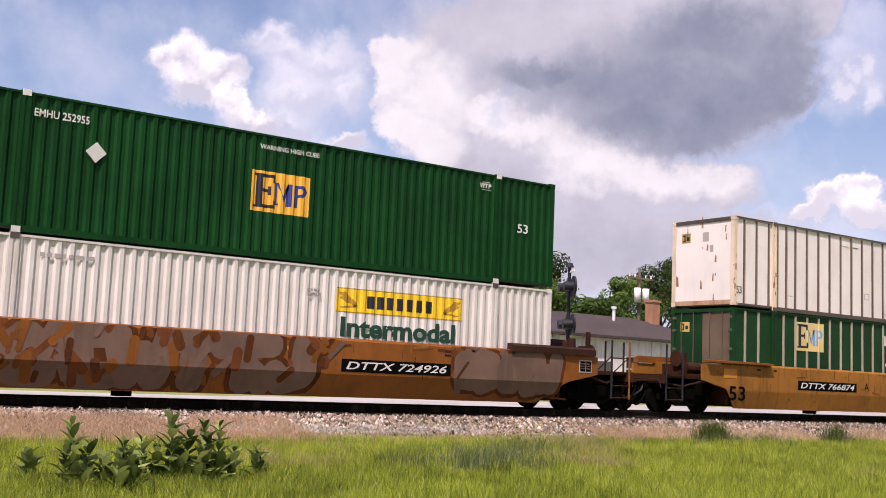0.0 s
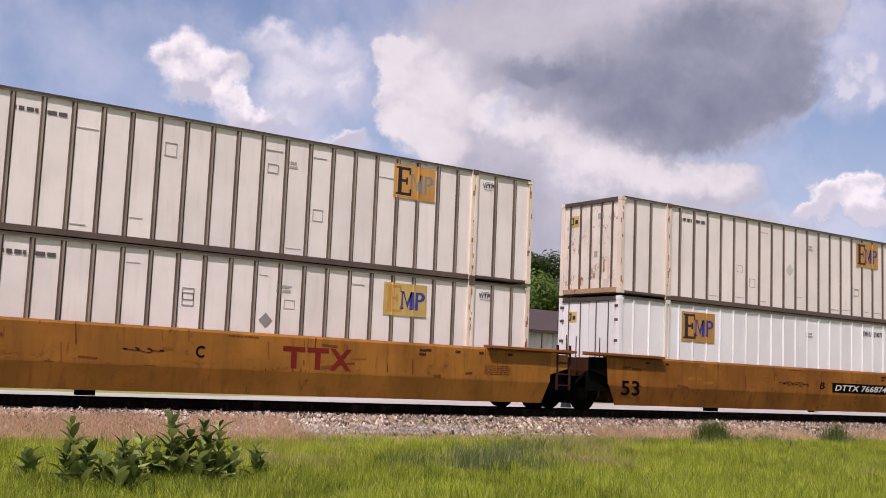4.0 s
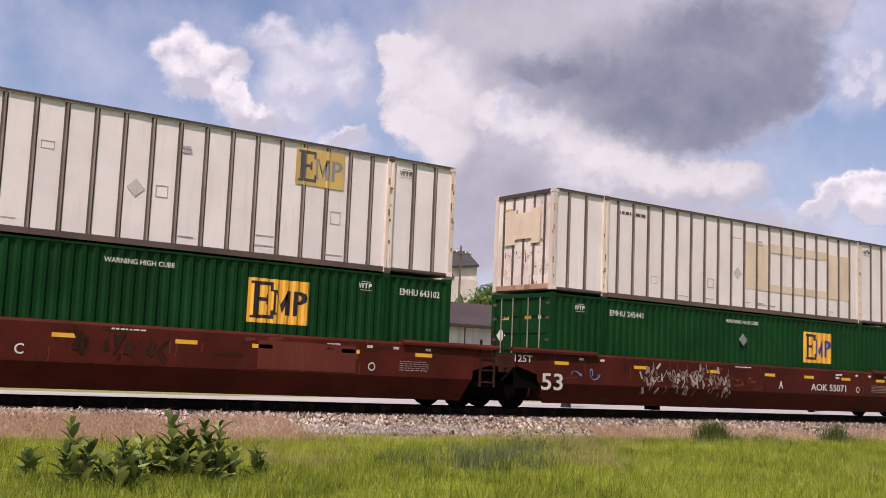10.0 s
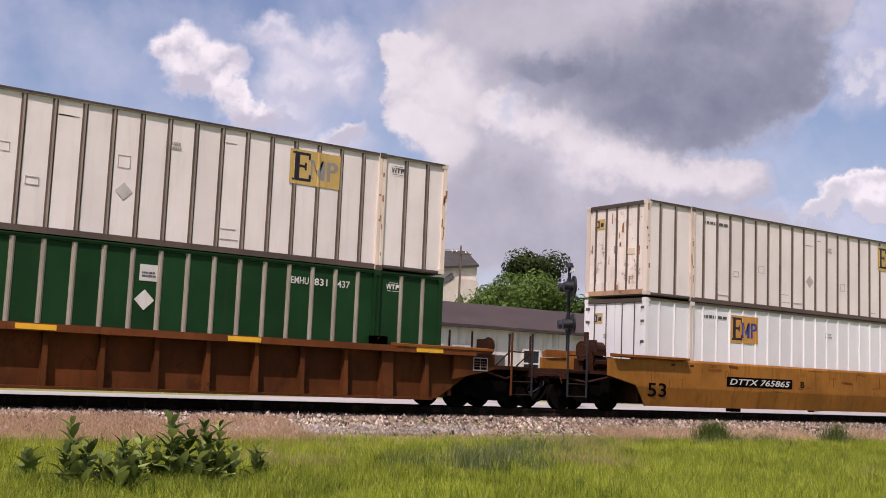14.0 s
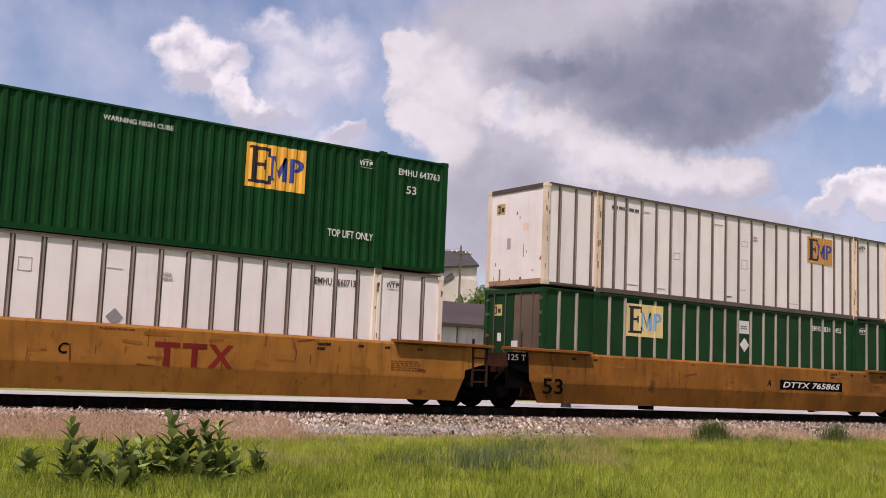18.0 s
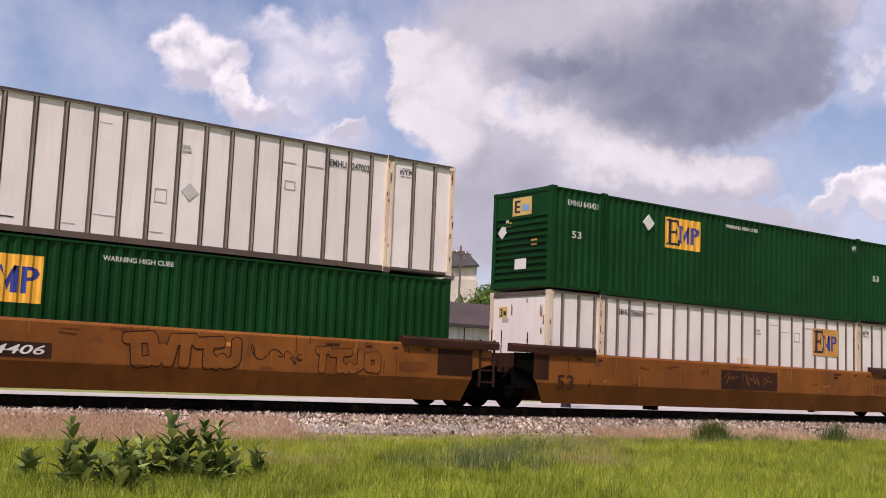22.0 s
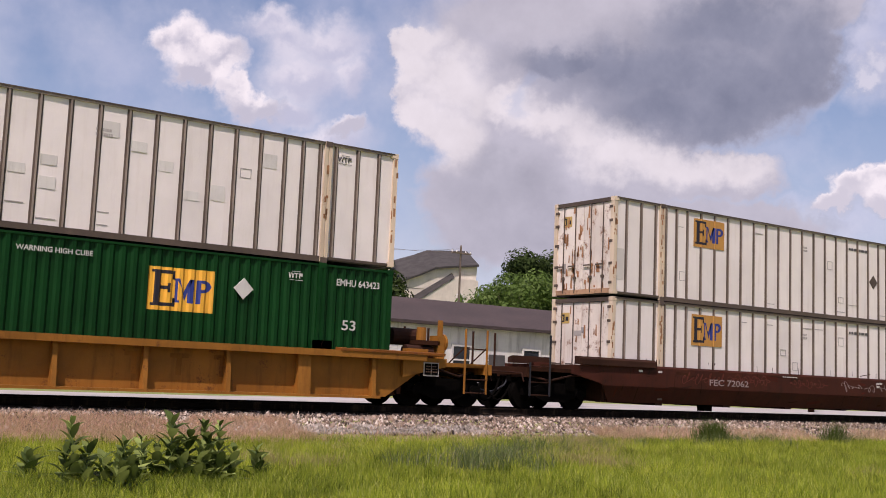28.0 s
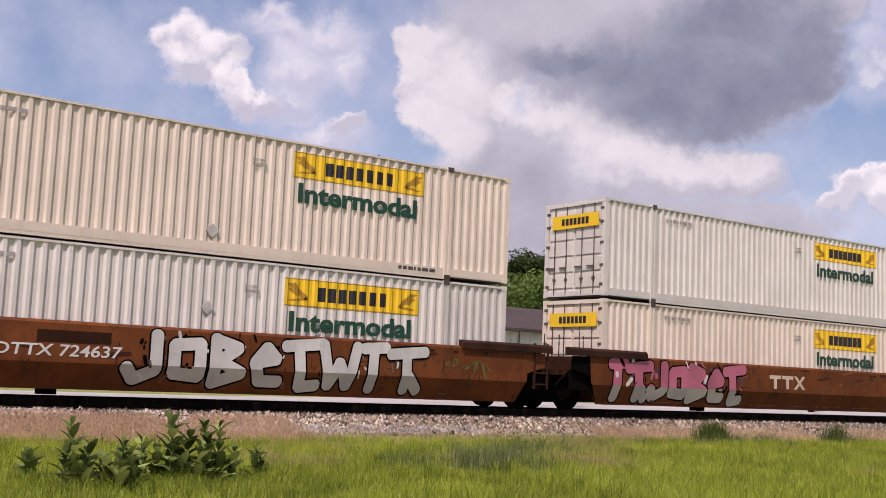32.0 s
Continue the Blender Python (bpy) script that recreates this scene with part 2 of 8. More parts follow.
GRASS = island("meadow_grass_blades", [(0.22, 0.28, 0.02), (0.39, 0.46, 0.035), (0.57, 0.60, 0.06), (0.68, 0.64, 0.18)], 0.6, 0.45, (0.06, 0.075, 0.012))
GRASSL = island("sunlit_grass_blades", [(0.11, 0.18, 0.012), (0.34, 0.41, 0.035), (0.58, 0.61, 0.08), (0.23, 0.32, 0.022), (0.67, 0.66, 0.19)], 0.6, 0.5, (0.14, 0.18, 0.02))
STRAW = island("straw_stalks", [(0.34, 0.30, 0.10), (0.44, 0.34, 0.18), (0.30, 0.30, 0.08)], 0.8, 0.4, (0.3, 0.25, 0.1))
TUFT = island("dark_tuft_blades", [(0.09, 0.135, 0.014), (0.16, 0.21, 0.02), (0.22, 0.26, 0.04)], 0.7, 0.4, (0.05, 0.06, 0.01))
DRYG = island("dry_pink_brown_grass", [(0.58, 0.36, 0.265), (0.76, 0.50, 0.385), (0.64, 0.41, 0.30), (0.36, 0.32, 0.13), (0.80, 0.60, 0.47)], 0.85, 0.5, (0.44, 0.32, 0.19))
VERGE = island("dark_verge_blades", [(0.045, 0.075, 0.012), (0.085, 0.125, 0.02), (0.14, 0.17, 0.05)], 0.7, 0.35, (0.03, 0.045, 0.01))
SAGE = island("grey_green_weed", [(0.07, 0.105, 0.035), (0.15, 0.19, 0.07), (0.27, 0.31, 0.13), (0.10, 0.15, 0.03), (0.42, 0.37, 0.23)], 0.8, 0.4, (0.06, 0.08, 0.025))
STONE = island("crushed_ballast_stone", [(0.03, 0.022, 0.017), (0.22, 0.16, 0.12), (0.36, 0.28, 0.22), (0.06, 0.044, 0.033), (0.31, 0.215, 0.16), (0.62, 0.53, 0.45), (0.04, 0.03, 0.022)], 0.85)
STONEP = island("pale_gravel_stone", [(0.12, 0.10, 0.08), (0.27, 0.235, 0.20), (0.42, 0.375, 0.33)], 0.9)
LEAF_D = island("dark_tree_leaf", [(0.016, 0.029, 0.008), (0.033, 0.056, 0.014), (0.054, 0.080, 0.022)], 0.8, 0.3, (0.035, 0.047, 0.01))
LEAF_M = island("mid_green_tree_leaf", [(0.026, 0.056, 0.012), (0.048, 0.09, 0.018), (0.072, 0.12, 0.026)], 0.6, 0.35, (0.05, 0.07, 0.015))
LEAF_Y = island("light_green_bush_leaf", [(0.055, 0.10, 0.018), (0.095, 0.155, 0.03), (0.14, 0.20, 0.055)], 0.6, 0.35, (0.06, 0.10, 0.02))


def milkweed_leaf():
    n = Net("milkweed_leaf_green")
    r = n.add("ObjectInfo").outputs["Random"]
    c = n.mix(n.math("POWER", r, 1.3), (0.035, 0.06, 0.010), (0.33, 0.39, 0.11))
    n.set("Base Color", n.mix(n.math("MULTIPLY", n.noise(30, 3), 0.3), c, (0.19, 0.25, 0.09)))
    n.set("Roughness", 0.6)
    n.set("Specular IOR Level", 0.08)
    out = n.t.nodes["Material Output"]
    tr = n.add("BsdfTranslucent", {0: c})
    n.t.links.new(n.add("MixShader", {0: 0.3, 1: n.b.outputs[0], 2: tr.outputs[0]}).outputs[0], out.inputs[0])
    return n.m


MILK = milkweed_leaf()


def ground_material():
    n = Net("meadow_soil_and_turf")
    a = n.ramp(n.noise(0.25, 5), 0.35, 0.65)
    b = n.ramp(n.noise(3.0, 6, 0.7), 0.3, 0.7)
    c = n.mix(a, (0.17, 0.22, 0.03), (0.24, 0.27, 0.06))
    c = n.mix(n.math("MULTIPLY", b, 0.35), c, (0.2, 0.17, 0.09))
    n.set("Base Color", c)
    n.set("Roughness", 0.95)
    n.bump(b, 0.05)
    return n.m


def road_material():
    n = Net("pale_worn_concrete")
    a = n.ramp(n.noise(0.4, 6), 0.3, 0.7)
    c = n.mix(a, (0.30, 0.28, 0.26), (0.40, 0.37, 0.35))
    n.set("Base Color", n.mix(n.math("MULTIPLY", n.ramp(n.noise(6, 6, 0.7), 0.5, 0.75), 0.5), c, (0.25, 0.22, 0.2)))
    n.set("Roughness", 0.85)
    n.bump(n.noise(12, 6, 0.7), 0.01)
    return n.m


def bed_material():
    n = Net("ballast_bed")
    v = n.add("TexVoronoi", {"Vector": n.coord(), "Scale": 17.0})
    # darkens the gaps between stones, their shade put into the colour
    c = n.mix(n.ramp(v.outputs["Distance"], 0.05, 0.6), (0.14, 0.105, 0.078), (0.03, 0.022, 0.017))
    n.set("Base Color", n.mix(n.ramp(n.noise(0.6, 4), 0.4, 0.65), c, (0.26, 0.185, 0.135)))
    n.set("Roughness", 0.9)
    n.bump(v.outputs["Distance"], -0.05)
    return n.m


TURF, ROAD, BED = ground_material(), road_material(), bed_material()


# ---- mesh helpers ----
class Geo:
    def __init__(self):
        self.v, self.f = [], []

    def put(self, vs, fs):
        k = len(self.v)
        self.v += [tuple(p) for p in vs]
        self.f += [tuple(i + k for i in f) for f in fs]
        return self

    def box(self, x0, x1, y0, y1, z0, z1):
        return self.put([(x0, y0, z0), (x1, y0, z0), (x1, y1, z0), (x0, y1, z0), (x0, y0, z1), (x1, y0, z1), (x1, y1, z1), (x0, y1, z1)],
                        [(0, 3, 2, 1), (4, 5, 6, 7), (0, 1, 5, 4), (1, 2, 6, 5), (2, 3, 7, 6), (3, 0, 4, 7)])

    def prism(self, poly, a, b, axis=0):
        """A closed outline swept from a to b along an axis; the outline lists the other two coordinates in order."""
        def at(p, s):
            return {0: (s, p[0], p[1]), 1: (p[0], s, p[1]), 2: (p[0], p[1], s)}[axis]
        n = len(poly)
        return self.put([at(p, a) for p in poly] + [at(p, b) for p in poly],
                        [tuple(range(n))[::-1], tuple(range(n, 2 * n))] + [(i, (i + 1) % n, n + (i + 1) % n, n + i) for i in range(n)])

    def rod(self, p, q, r, r2=None, n=8):
        p, q = Vector(p), Vector(q)
        r2 = r if r2 is None else r2
        d = (q - p).normalized()
        a = d.orthogonal().normalized()
        b = d.cross(a)
        ring = [(math.cos(2 * math.pi * i / n), math.sin(2 * math.pi * i / n)) for i in range(n)]
        return self.put([p + (a * c + b * s) * r for c, s in ring] + [q + (a * c + b * s) * r2 for c, s in ring],
                        [tuple(range(n))[::-1], tuple(range(n, 2 * n))] + [(i, (i + 1) % n, n + (i + 1) % n, n + i) for i in range(n)])

    def path(self, pts, r, n=6):
        """One bent tube through the points."""
        pts = [Vector(p) for p in pts]
        k = len(self.v)
        for i, p in enumerate(pts):
            d = (pts[min(i + 1, len(pts) - 1)] - pts[max(i - 1, 0)]).normalized()
            a = d.cross(Vector((0.013, 1.0, 0.007))).normalized()
            c = d.cross(a)
            self.v += [tuple(p + (a * math.cos(2 * math.pi * j / n) + c * math.sin(2 * math.pi * j / n)) * r) for j in range(n)]
        m = len(pts)
        self.f += [(k + i * n + j, k + i * n + (j + 1) % n, k + (i + 1) * n + (j + 1) % n, k + (i + 1) * n + j) for i in range(m - 1) for j in range(n)]
        self.f += [tuple(k + j for j in range(n))[::-1], tuple(k + (m - 1) * n + j for j in range(n))]
        return self

    def mesh(self, name):
        me = bpy.data.meshes.new(name)
        me.from_pydata(self.v, [], self.f)
        me.update()
        return me


def part(name, geo, material, parent=None, label="", at=(0, 0, 0), smooth=False):
    """Links a Geo, or a mesh that is shared, as one mesh object."""
    me = geo.mesh(name) if isinstance(geo, Geo) else geo
    if not me.materials:
        me.materials.append(material)
    if smooth:
        me.polygons.foreach_set("use_smooth", [True] * len(me.polygons))
    ob = new(name, me)
    ob.parent = parent
    ob.location = at
    return tagged(ob, label) if label else ob


def thing(name, label, category, at=(0, 0, 0), turn=0.0, group="", kind=""):
    e = new(name)
    e.empty_display_size = 0.3
    e.matrix_basis = pose(*at, 0, 0, turn)
    return tagged(e, label, category, group, kind)


glyphs = {}


def lettering(name, text, width, height, material, parent, at, label="", slant=0.0, turn=0, bold=0.012):
    """Raised painted characters in the built-in font, fitted to a width and height on a face that looks along -Y (or -X with turn -90)."""
    key = (text, material.name, slant, bold)
    if key not in glyphs:
        cu = bpy.data.curves.new(name, "FONT")
        cu.body, cu.extrude, cu.shear, cu.offset = text, 0.004, slant, bold
        cu.resolution_u = 3
        tmp = bpy.data.objects.new(name, cu)
        me = bpy.data.meshes.new_from_object(tmp)
        bpy.data.objects.remove(tmp)
        co = np.empty(len(me.vertices) * 3)
        me.vertices.foreach_get("co", co)
        co = co.reshape(-1, 3)
        lo, hi = co.min(0), co.max(0)
        co = (co - lo) / (hi - lo)
        flat = np.stack([co[:, 0], co[:, 2] * -0.004, co[:, 1]], 1)
        me.vertices.foreach_set("co", flat.ravel())
        me.update()
        me.materials.clear()
        me.materials.append(material)
        glyphs[key] = me
    ob = new(name, glyphs[key])
    ob.parent = parent
    ob.matrix_basis = pose(*at, 0, 0, turn) @ Matrix.Diagonal((width, 1, height, 1))
    return tagged(ob, label) if label else ob


def bars(count, width, height, material, parent, at, turn=0):
    """Unreadable characters: short upright bars."""
    me = glyphs.get(("bar", material.name))
    if me is None:
        me = Geo().box(0, 1, -0.004, 0, 0, 1).mesh("bar")
        me.materials.append(material)
        glyphs[("bar", material.name)] = me
    step = width / count
    for i in range(count):
        ob = part("bar", me, material, parent)
        ob.matrix_basis = pose(*at, 0, 0, turn) @ pose((i + 0.14) * step, 0, 0) @ Matrix.Diagonal((step * 0.72, 1, height, 1))


# ---- setting ----
TRACK_Y = 24.03


def sheet(name, xs, rows, material):
    """A strip of ground: rows of (y, z), columns xs, with slight unevenness."""
    g = Geo()
    for y, z in rows:
        for x in xs:
            w = 0.05 * noise.noise((x * 0.23, y * 0.31, 4.0)) if abs(y) < 21 and abs(x) < 200 else 0.0
            g.v.append((x, y, z + w))
    n = len(xs)
    g.f = [(j * n + i, j * n + i + 1, (j + 1) * n + i + 1, (j + 1) * n + i) for j in range(len(rows) - 1) for i in range(n - 1)]
    return part(name, g, material, smooth=True)


XS_GROUND = [-3000, -600, -150, -60] + [i * 1.5 for i in range(-20, 70)] + [115, 140, 180, 300, 800, 3000]
ground = sheet("ground", XS_GROUND, [(-3000, -0.9), (-300, -0.9), (-40, -0.9), (0, -0.74)] + [(y * 1.0, -0.72) for y in range(2, 20, 1)] + [(20.4, -0.66), (22.2, -0.30), (25.9, -0.30), (27.2, -0.42), (28.5, -0.16), (45, -0.12), (120, 0.0), (600, 0.2), (3000, 0.3)], TURF)
tagged(ground, "grassy trackside ground with bare earth", "ground", kind="structure")
road = part("road", Geo().prism([(-400, 28.3), (600, 27.6), (600, 37.0), (26, 37.0), (14, 32.0), (-400, 32.0)], -0.35, -0.10, 2), ROAD)
tagged(road, "pale worn concrete street beside the railway", "road", kind="structure")
bed = sheet("ballast_bed", [-400, -100, -30] + [i * 2.0 for i in range(-10, 70)] + [160, 400], [(20.5, -0.70), (20.9, -0.57), (22.25, -0.31), (22.55, -0.275), (23.0, -0.22), (25.6, -0.215), (26.0, -0.26), (27.4, -0.5)], BED)
tagged(bed, "grey crushed stone railway ballast bed", "ballast", kind="structure")


def rail_track():
    t = thing("railway_track", "rusty steel rails on dark timber sleepers", "track", kind="structure")
    prof = [(-0.07, -0.178), (0.07, -0.178), (0.07, -0.165), (0.012, -0.14), (0.010, -0.045), (0.036, -0.035), (0.036, -0.004), (0.028, 0.0), (-0.028, 0.0), (-0.036, -0.004), (-0.036, -0.035), (-0.010, -0.045), (-0.012, -0.14), (-0.07, -0.165)]
    for s in (-1, 1):
        part("rail", Geo().prism([(TRACK_Y + s * 0.7525 + a, b) for a, b in prof], -350, 500, 0), STEEL_RAIL, t)
    me = Geo().box(-0.115, 0.115, -1.3, 1.3, -0.17, 0.0).mesh("sleeper")
    me.materials.append(TIE)
    for i in range(240):
        part("sleeper", me, TIE, t, at=(-14 + i * 0.54, TRACK_Y, -0.185))


rail_track()


def scatter(name, pts, build, material, label, category):
    """Joins many small pieces, made by build(points) as vertices and faces arrays, into one object of kind stuff."""
    vs, fs = build(pts)
    me = bpy.data.meshes.new(name)
    me.from_pydata(vs, [], fs) if not hasattr(vs, "ravel") else None
    if hasattr(vs, "ravel"):
        k = fs.shape[1]
        me.vertices.add(len(vs))
        me.vertices.foreach_set("co", vs.astype(np.float32).ravel())
        me.loops.add(fs.size)
        me.loops.foreach_set("vertex_index", fs.astype(np.int32).ravel())
        me.polygons.add(len(fs))
        me.polygons.foreach_set("loop_start", np.arange(0, fs.size, k, dtype=np.int32))
        me.update(calc_edges=True)
        me.validate()
    me.materials.append(material)
    return tagged(new(name, me), label, category, kind="stuff")


rng = np.random.default_rng(5)


def ground_z(y):
    return np.interp(y, [0, 20, 20.4, 20.9, 22.25, 22.55, 23.0], [-0.74, -0.72, -0.66, -0.57, -0.305, -0.27, -0.215])


def stones(p):
    """Jittered octahedra."""
    n = len(p)
    base = np.array([(1, 0, 0), (-1, 0, 0), (0, 1, 0), (0, -1, 0), (0, 0, 1), (0, 0, -1)], float)
    size = rng.uniform(0.03, 0.078, n)[:, None, None]
    v = base[None] * rng.uniform(0.6, 1.25, (n, 6, 3)) + rng.uniform(-0.35, 0.35, (n, 6, 3))
    v = v * size + p[:, None]
    f = np.array([(0, 2, 4), (2, 1, 4), (1, 3, 4), (3, 0, 4), (2, 0, 5), (1, 2, 5), (3, 1, 5), (0, 3, 5)])
    return v.reshape(-1, 3), (f[None] + 6 * np.arange(n)[:, None, None]).reshape(-1, 3)


def strip_points(n, x0, x1, y0, y1, power=1.0):
    """Points over a strip; power above 1 crowds them to small x, near the camera."""
    x = x0 + (x1 - x0) * rng.random(n) ** power
    y = rng.uniform(y0, y1, n)
    return np.stack([x, y, ground_z(y)], 1)


p = strip_points(46000, 0, 75, 20.75, 22.75, 1.5)
p = p[(p[:, 1] > 21.05) | (rng.random(len(p)) < 0.45)]
p[:, 2] += rng.uniform(-0.03, 0.02, len(p))
scatter("ballast_stones", p, stones, STONE, "loose grey and tan crushed ballast stones", "stones")


def blades(height, width, lean):
    def build(p):
        n = len(p)
        h = rng.uniform(height * 0.45, height * 1.25, n)
        a = rng.uniform(0, 2 * np.pi, n)
        w = rng.uniform(0.6, 1.3, n) * width
        side = np.stack([np.cos(a), np.sin(a), np.zeros(n)], 1) * w[:, None]
        d = rng.uniform(0, 2 * np.pi, n)
        tip = np.stack([np.cos(d), np.sin(d), np.zeros(n)], 1) * (h * rng.uniform(0.1, lean, n))[:, None]
        up = np.stack([np.zeros(n), np.zeros(n), h], 1)
        mid = p + tip * 0.3 + up * 0.6
        v = np.stack([p - side - up * 0.1, p + side - up * 0.1, mid + side * 0.7, p + tip + up, mid - side * 0.7], 1)
        f = np.array([(0, 1, 2), (0, 2, 4), (4, 2, 3)])[None] + 5 * np.arange(n)[:, None, None]
        return v.reshape(-1, 3), f.reshape(-1, 3)
    return build


def patchy(p, scale, cut, seed):
    keep = np.array([noise.noise((a * scale, b * scale, seed)) for a, b, _ in p]) > cut
    return p[keep]


# the meadow, seen from 7 m onwards in a fan
def fan(n, y0, y1):
    y = y0 + (y1 - y0) * rng.random(n)
    lo, hi = y * math.tan(radians(10)), y * math.tan(radians(60))
    x = rng.uniform(lo, hi)
    return np.stack([x, y, ground_z(y)], 1)


p = fan(190000, 7.5, 20.2)
scatter("meadow_grass", p, blades(0.12, 0.0042, 0.7), GRASS, "long bright green meadow grass", "grass")
k = 13000
p = fan(k, 7.5, 20.0)
p = p[np.array([noise.noise((a * 0.8, b * 0.8, 3.0)) for a, b, _ in p]) > -0.12]
p = np.repeat(p, 11, 0) + np.concatenate([rng.normal(0, 0.045, (len(p) * 11, 2)), np.zeros((len(p) * 11, 1))], 1)
scatter("grass_clumps", p, blades(0.21, 0.0048, 0.55), GRASSL, "upright clumps of sunlit yellow-green grass", "grass")
p = fan(26000, 15.5, 20.6)
scatter("verge_grass", patchy(p, 0.35, -0.15, 2.0), blades(0.16, 0.0034, 1.1), GRASS, "uneven green verge grass below the ballast", "grass")
p = np.concatenate([strip_points(46000, 2, 11.5, 19.6, 22.0), strip_points(42000, 20, 60, 20.0, 21.5, 1.2), strip_points(5000, 9, 24, 19.6, 20.8)])
scatter("dry_grass", patchy(p, 0.5, -0.28, 8.0), blades(0.17, 0.0038, 1.7), DRYG, "dry pinkish brown grass along the ballast", "grass")
p = fan(700, 13.0, 20.0)
scatter("seed_stalks", p, blades(0.26, 0.0022, 0.6), STRAW, "thin straw-coloured seed stalks in the meadow", "grass")
def tufts(clusters, per, spread):
    """Points in tight clumps; clusters lists (x, y, spread in x, spread in y, count)."""
    out = []
    for cx, cy, sx, sy, k in clusters:
        c = np.stack([rng.normal(cx, sx, k), rng.normal(cy, sy, k)], 1)
        q = np.repeat(c, per, 0) + rng.normal(0, spread, (k * per, 2))
        out.append(np.concatenate([q, np.full((len(q), 1), -0.73)], 1))
    return np.concatenate(out)


p = tufts(((10.2, 13.8, 0.8, 0.40, 9), (11.0, 14.1, 0.8, 0.40, 12), (12.4, 15.0, 0.6, 0.40, 10), (14.4, 16.5, 0.6, 0.40, 9), (16.3, 17.9, 0.4, 0.32, 4), (21.5, 18.9, 1.8, 0.64, 4)), 52, 0.13)
scatter("weed_clumps", p, blades(0.40, 0.005, 0.9), SAGE, "rough grey-green weed clumps in the grass", "weeds")
p = tufts(((23.0, 19.7, 0.15, 0.14, 12), (23.25, 19.75, 0.12, 0.1, 5), (28.6, 19.9, 0.12, 0.1, 7)), 60, 0.11)
scatter("verge_clumps", p, blades(0.62, 0.006, 0.75), VERGE, "tall dark green weed clumps at the ballast edge", "weeds")
p = tufts(((23.1, 19.6, 0.42, 0.22, 16), (28.7, 19.8, 0.4, 0.2, 9), (25.2, 19.8, 0.8, 0.2, 8)), 50, 0.13)
scatter("verge_weeds", p, blades(0.34, 0.005, 1.2), SAGE, "low grey-green weeds round the taller clumps", "weeds")
k = 480
y = 9 + 11.5 * rng.random(k)
p = tufts([(a, b, 0.02, 0.02, 1) for a, b in zip(rng.uniform(y * 0.2, y * 1.7), y)], 34, 0.07)
p = np.concatenate([p, tufts(((5.2, 12.4, 1.8, 1.1, 70), (3.6, 10.6, 1.5, 1.0, 40), (9.0, 12.5, 1.8, 1.2, 36)), 34, 0.09)])
scatter("grass_tufts", p, blades(0.24, 0.0036, 0.9), TUFT, "taller dark green grass tufts in the meadow", "grass")
p = strip_points(3600, 8.8, 16.5, 20.85, 21.55)
p = patchy(p, 1.6, -0.25, 5.0)
p[:, 2] += 0.015
scatter("pale_gravel", p, stones, STONEP, "pale loose gravel spilled at the ballast foot", "gravel")
p = tufts(((17.8, 19.0, 0.55, 0.35, 26), (16.6, 18.2, 0.8, 0.4, 14), (14.2, 15.6, 0.8, 0.4, 10), (7.9, 15.5, 0.45, 0.3, 8), (9.6, 17.6, 0.7, 0.4, 4), (13.5, 14.2, 0.3, 0.25, 24), (16.0, 17.1, 0.3, 0.2, 12), (8.3, 14.7, 0.25, 0.15, 8), (17.4, 11.5, 0.1, 0.06, 3)), 60, 0.12)
scatter("dead_grass", p, blades(0.26, 0.0036, 1.4), STRAW, "dead brownish grass patch in the meadow", "grass")
p = strip_points(420, 2, 50, 20.3, 21.6)
scatter("dead_stalks", p, blades(0.40, 0.003, 0.5), STRAW, "tall dead straw-coloured stalks beside the ballast", "grass")


def leaf_mesh():
    """A broad pointed leaf with a folded midrib and a drooping tip."""
    g = Geo()
    n = 6
    for i in range(n + 1):
        s = i / n
        w = 0.5 * math.sin(math.pi * min(1, s * 0.94 + 0.06)) ** 0.9 * 0.45
        z = 0.10 * math.sin(s * 2.4) - 0.12 * s * s
        g.v += [(s, -w, z + w * 0.28), (s, 0, z), (s, w, z + w * 0.28)]
    for i in range(n):
        a = 3 * i
        g.f += [(a, a + 3, a + 4, a + 1), (a + 1, a + 4, a + 5, a + 2)]
    me = g.mesh("leaf")
    me.materials.append(MILK)
    me.polygons.foreach_set("use_smooth", [True] * len(me.polygons))
    return me


LEAF = leaf_mesh()


def milkweed(x, y, stems):
    t = thing("milkweed_plant", "tall broad-leaved green milkweed growing in the grass", "plant", (x * 0.966, y * 0.966, -0.76), group="roadside milkweed")
    r = random.Random(int(x * 100))
    for dx, dy, h in stems:
        h *= 0.93
        lean = (r.uniform(-0.12, 0.12), r.uniform(-0.1, 0.1))
        part("stem", Geo().rod((dx, dy, 0), (dx + lean[0] * h, dy + lean[1] * h, h), 0.011, 0.005, 6), STEM, t)
        pairs = max(5, int(h * 14))
        for k in range(pairs):
            s = 0.14 + 0.86 * k / (pairs - 1)
            turn = k * 90 + r.uniform(-20, 20)
            for q in (0, 180):
                size = (0.31 - 0.10 * s ** 2) * r.uniform(0.75, 1.2) * (0.72 if k == pairs - 1 else 1)
                ob = part("leaf", LEAF, MILK, t)
                ob.matrix_basis = pose(dx + lean[0] * h * s, dy + lean[1] * h * s, h * s, 0, r.uniform(-52, -14) - 15 * s ** 3, turn + q) @ Matrix.Diagonal((size, size * 0.95, size, 1))


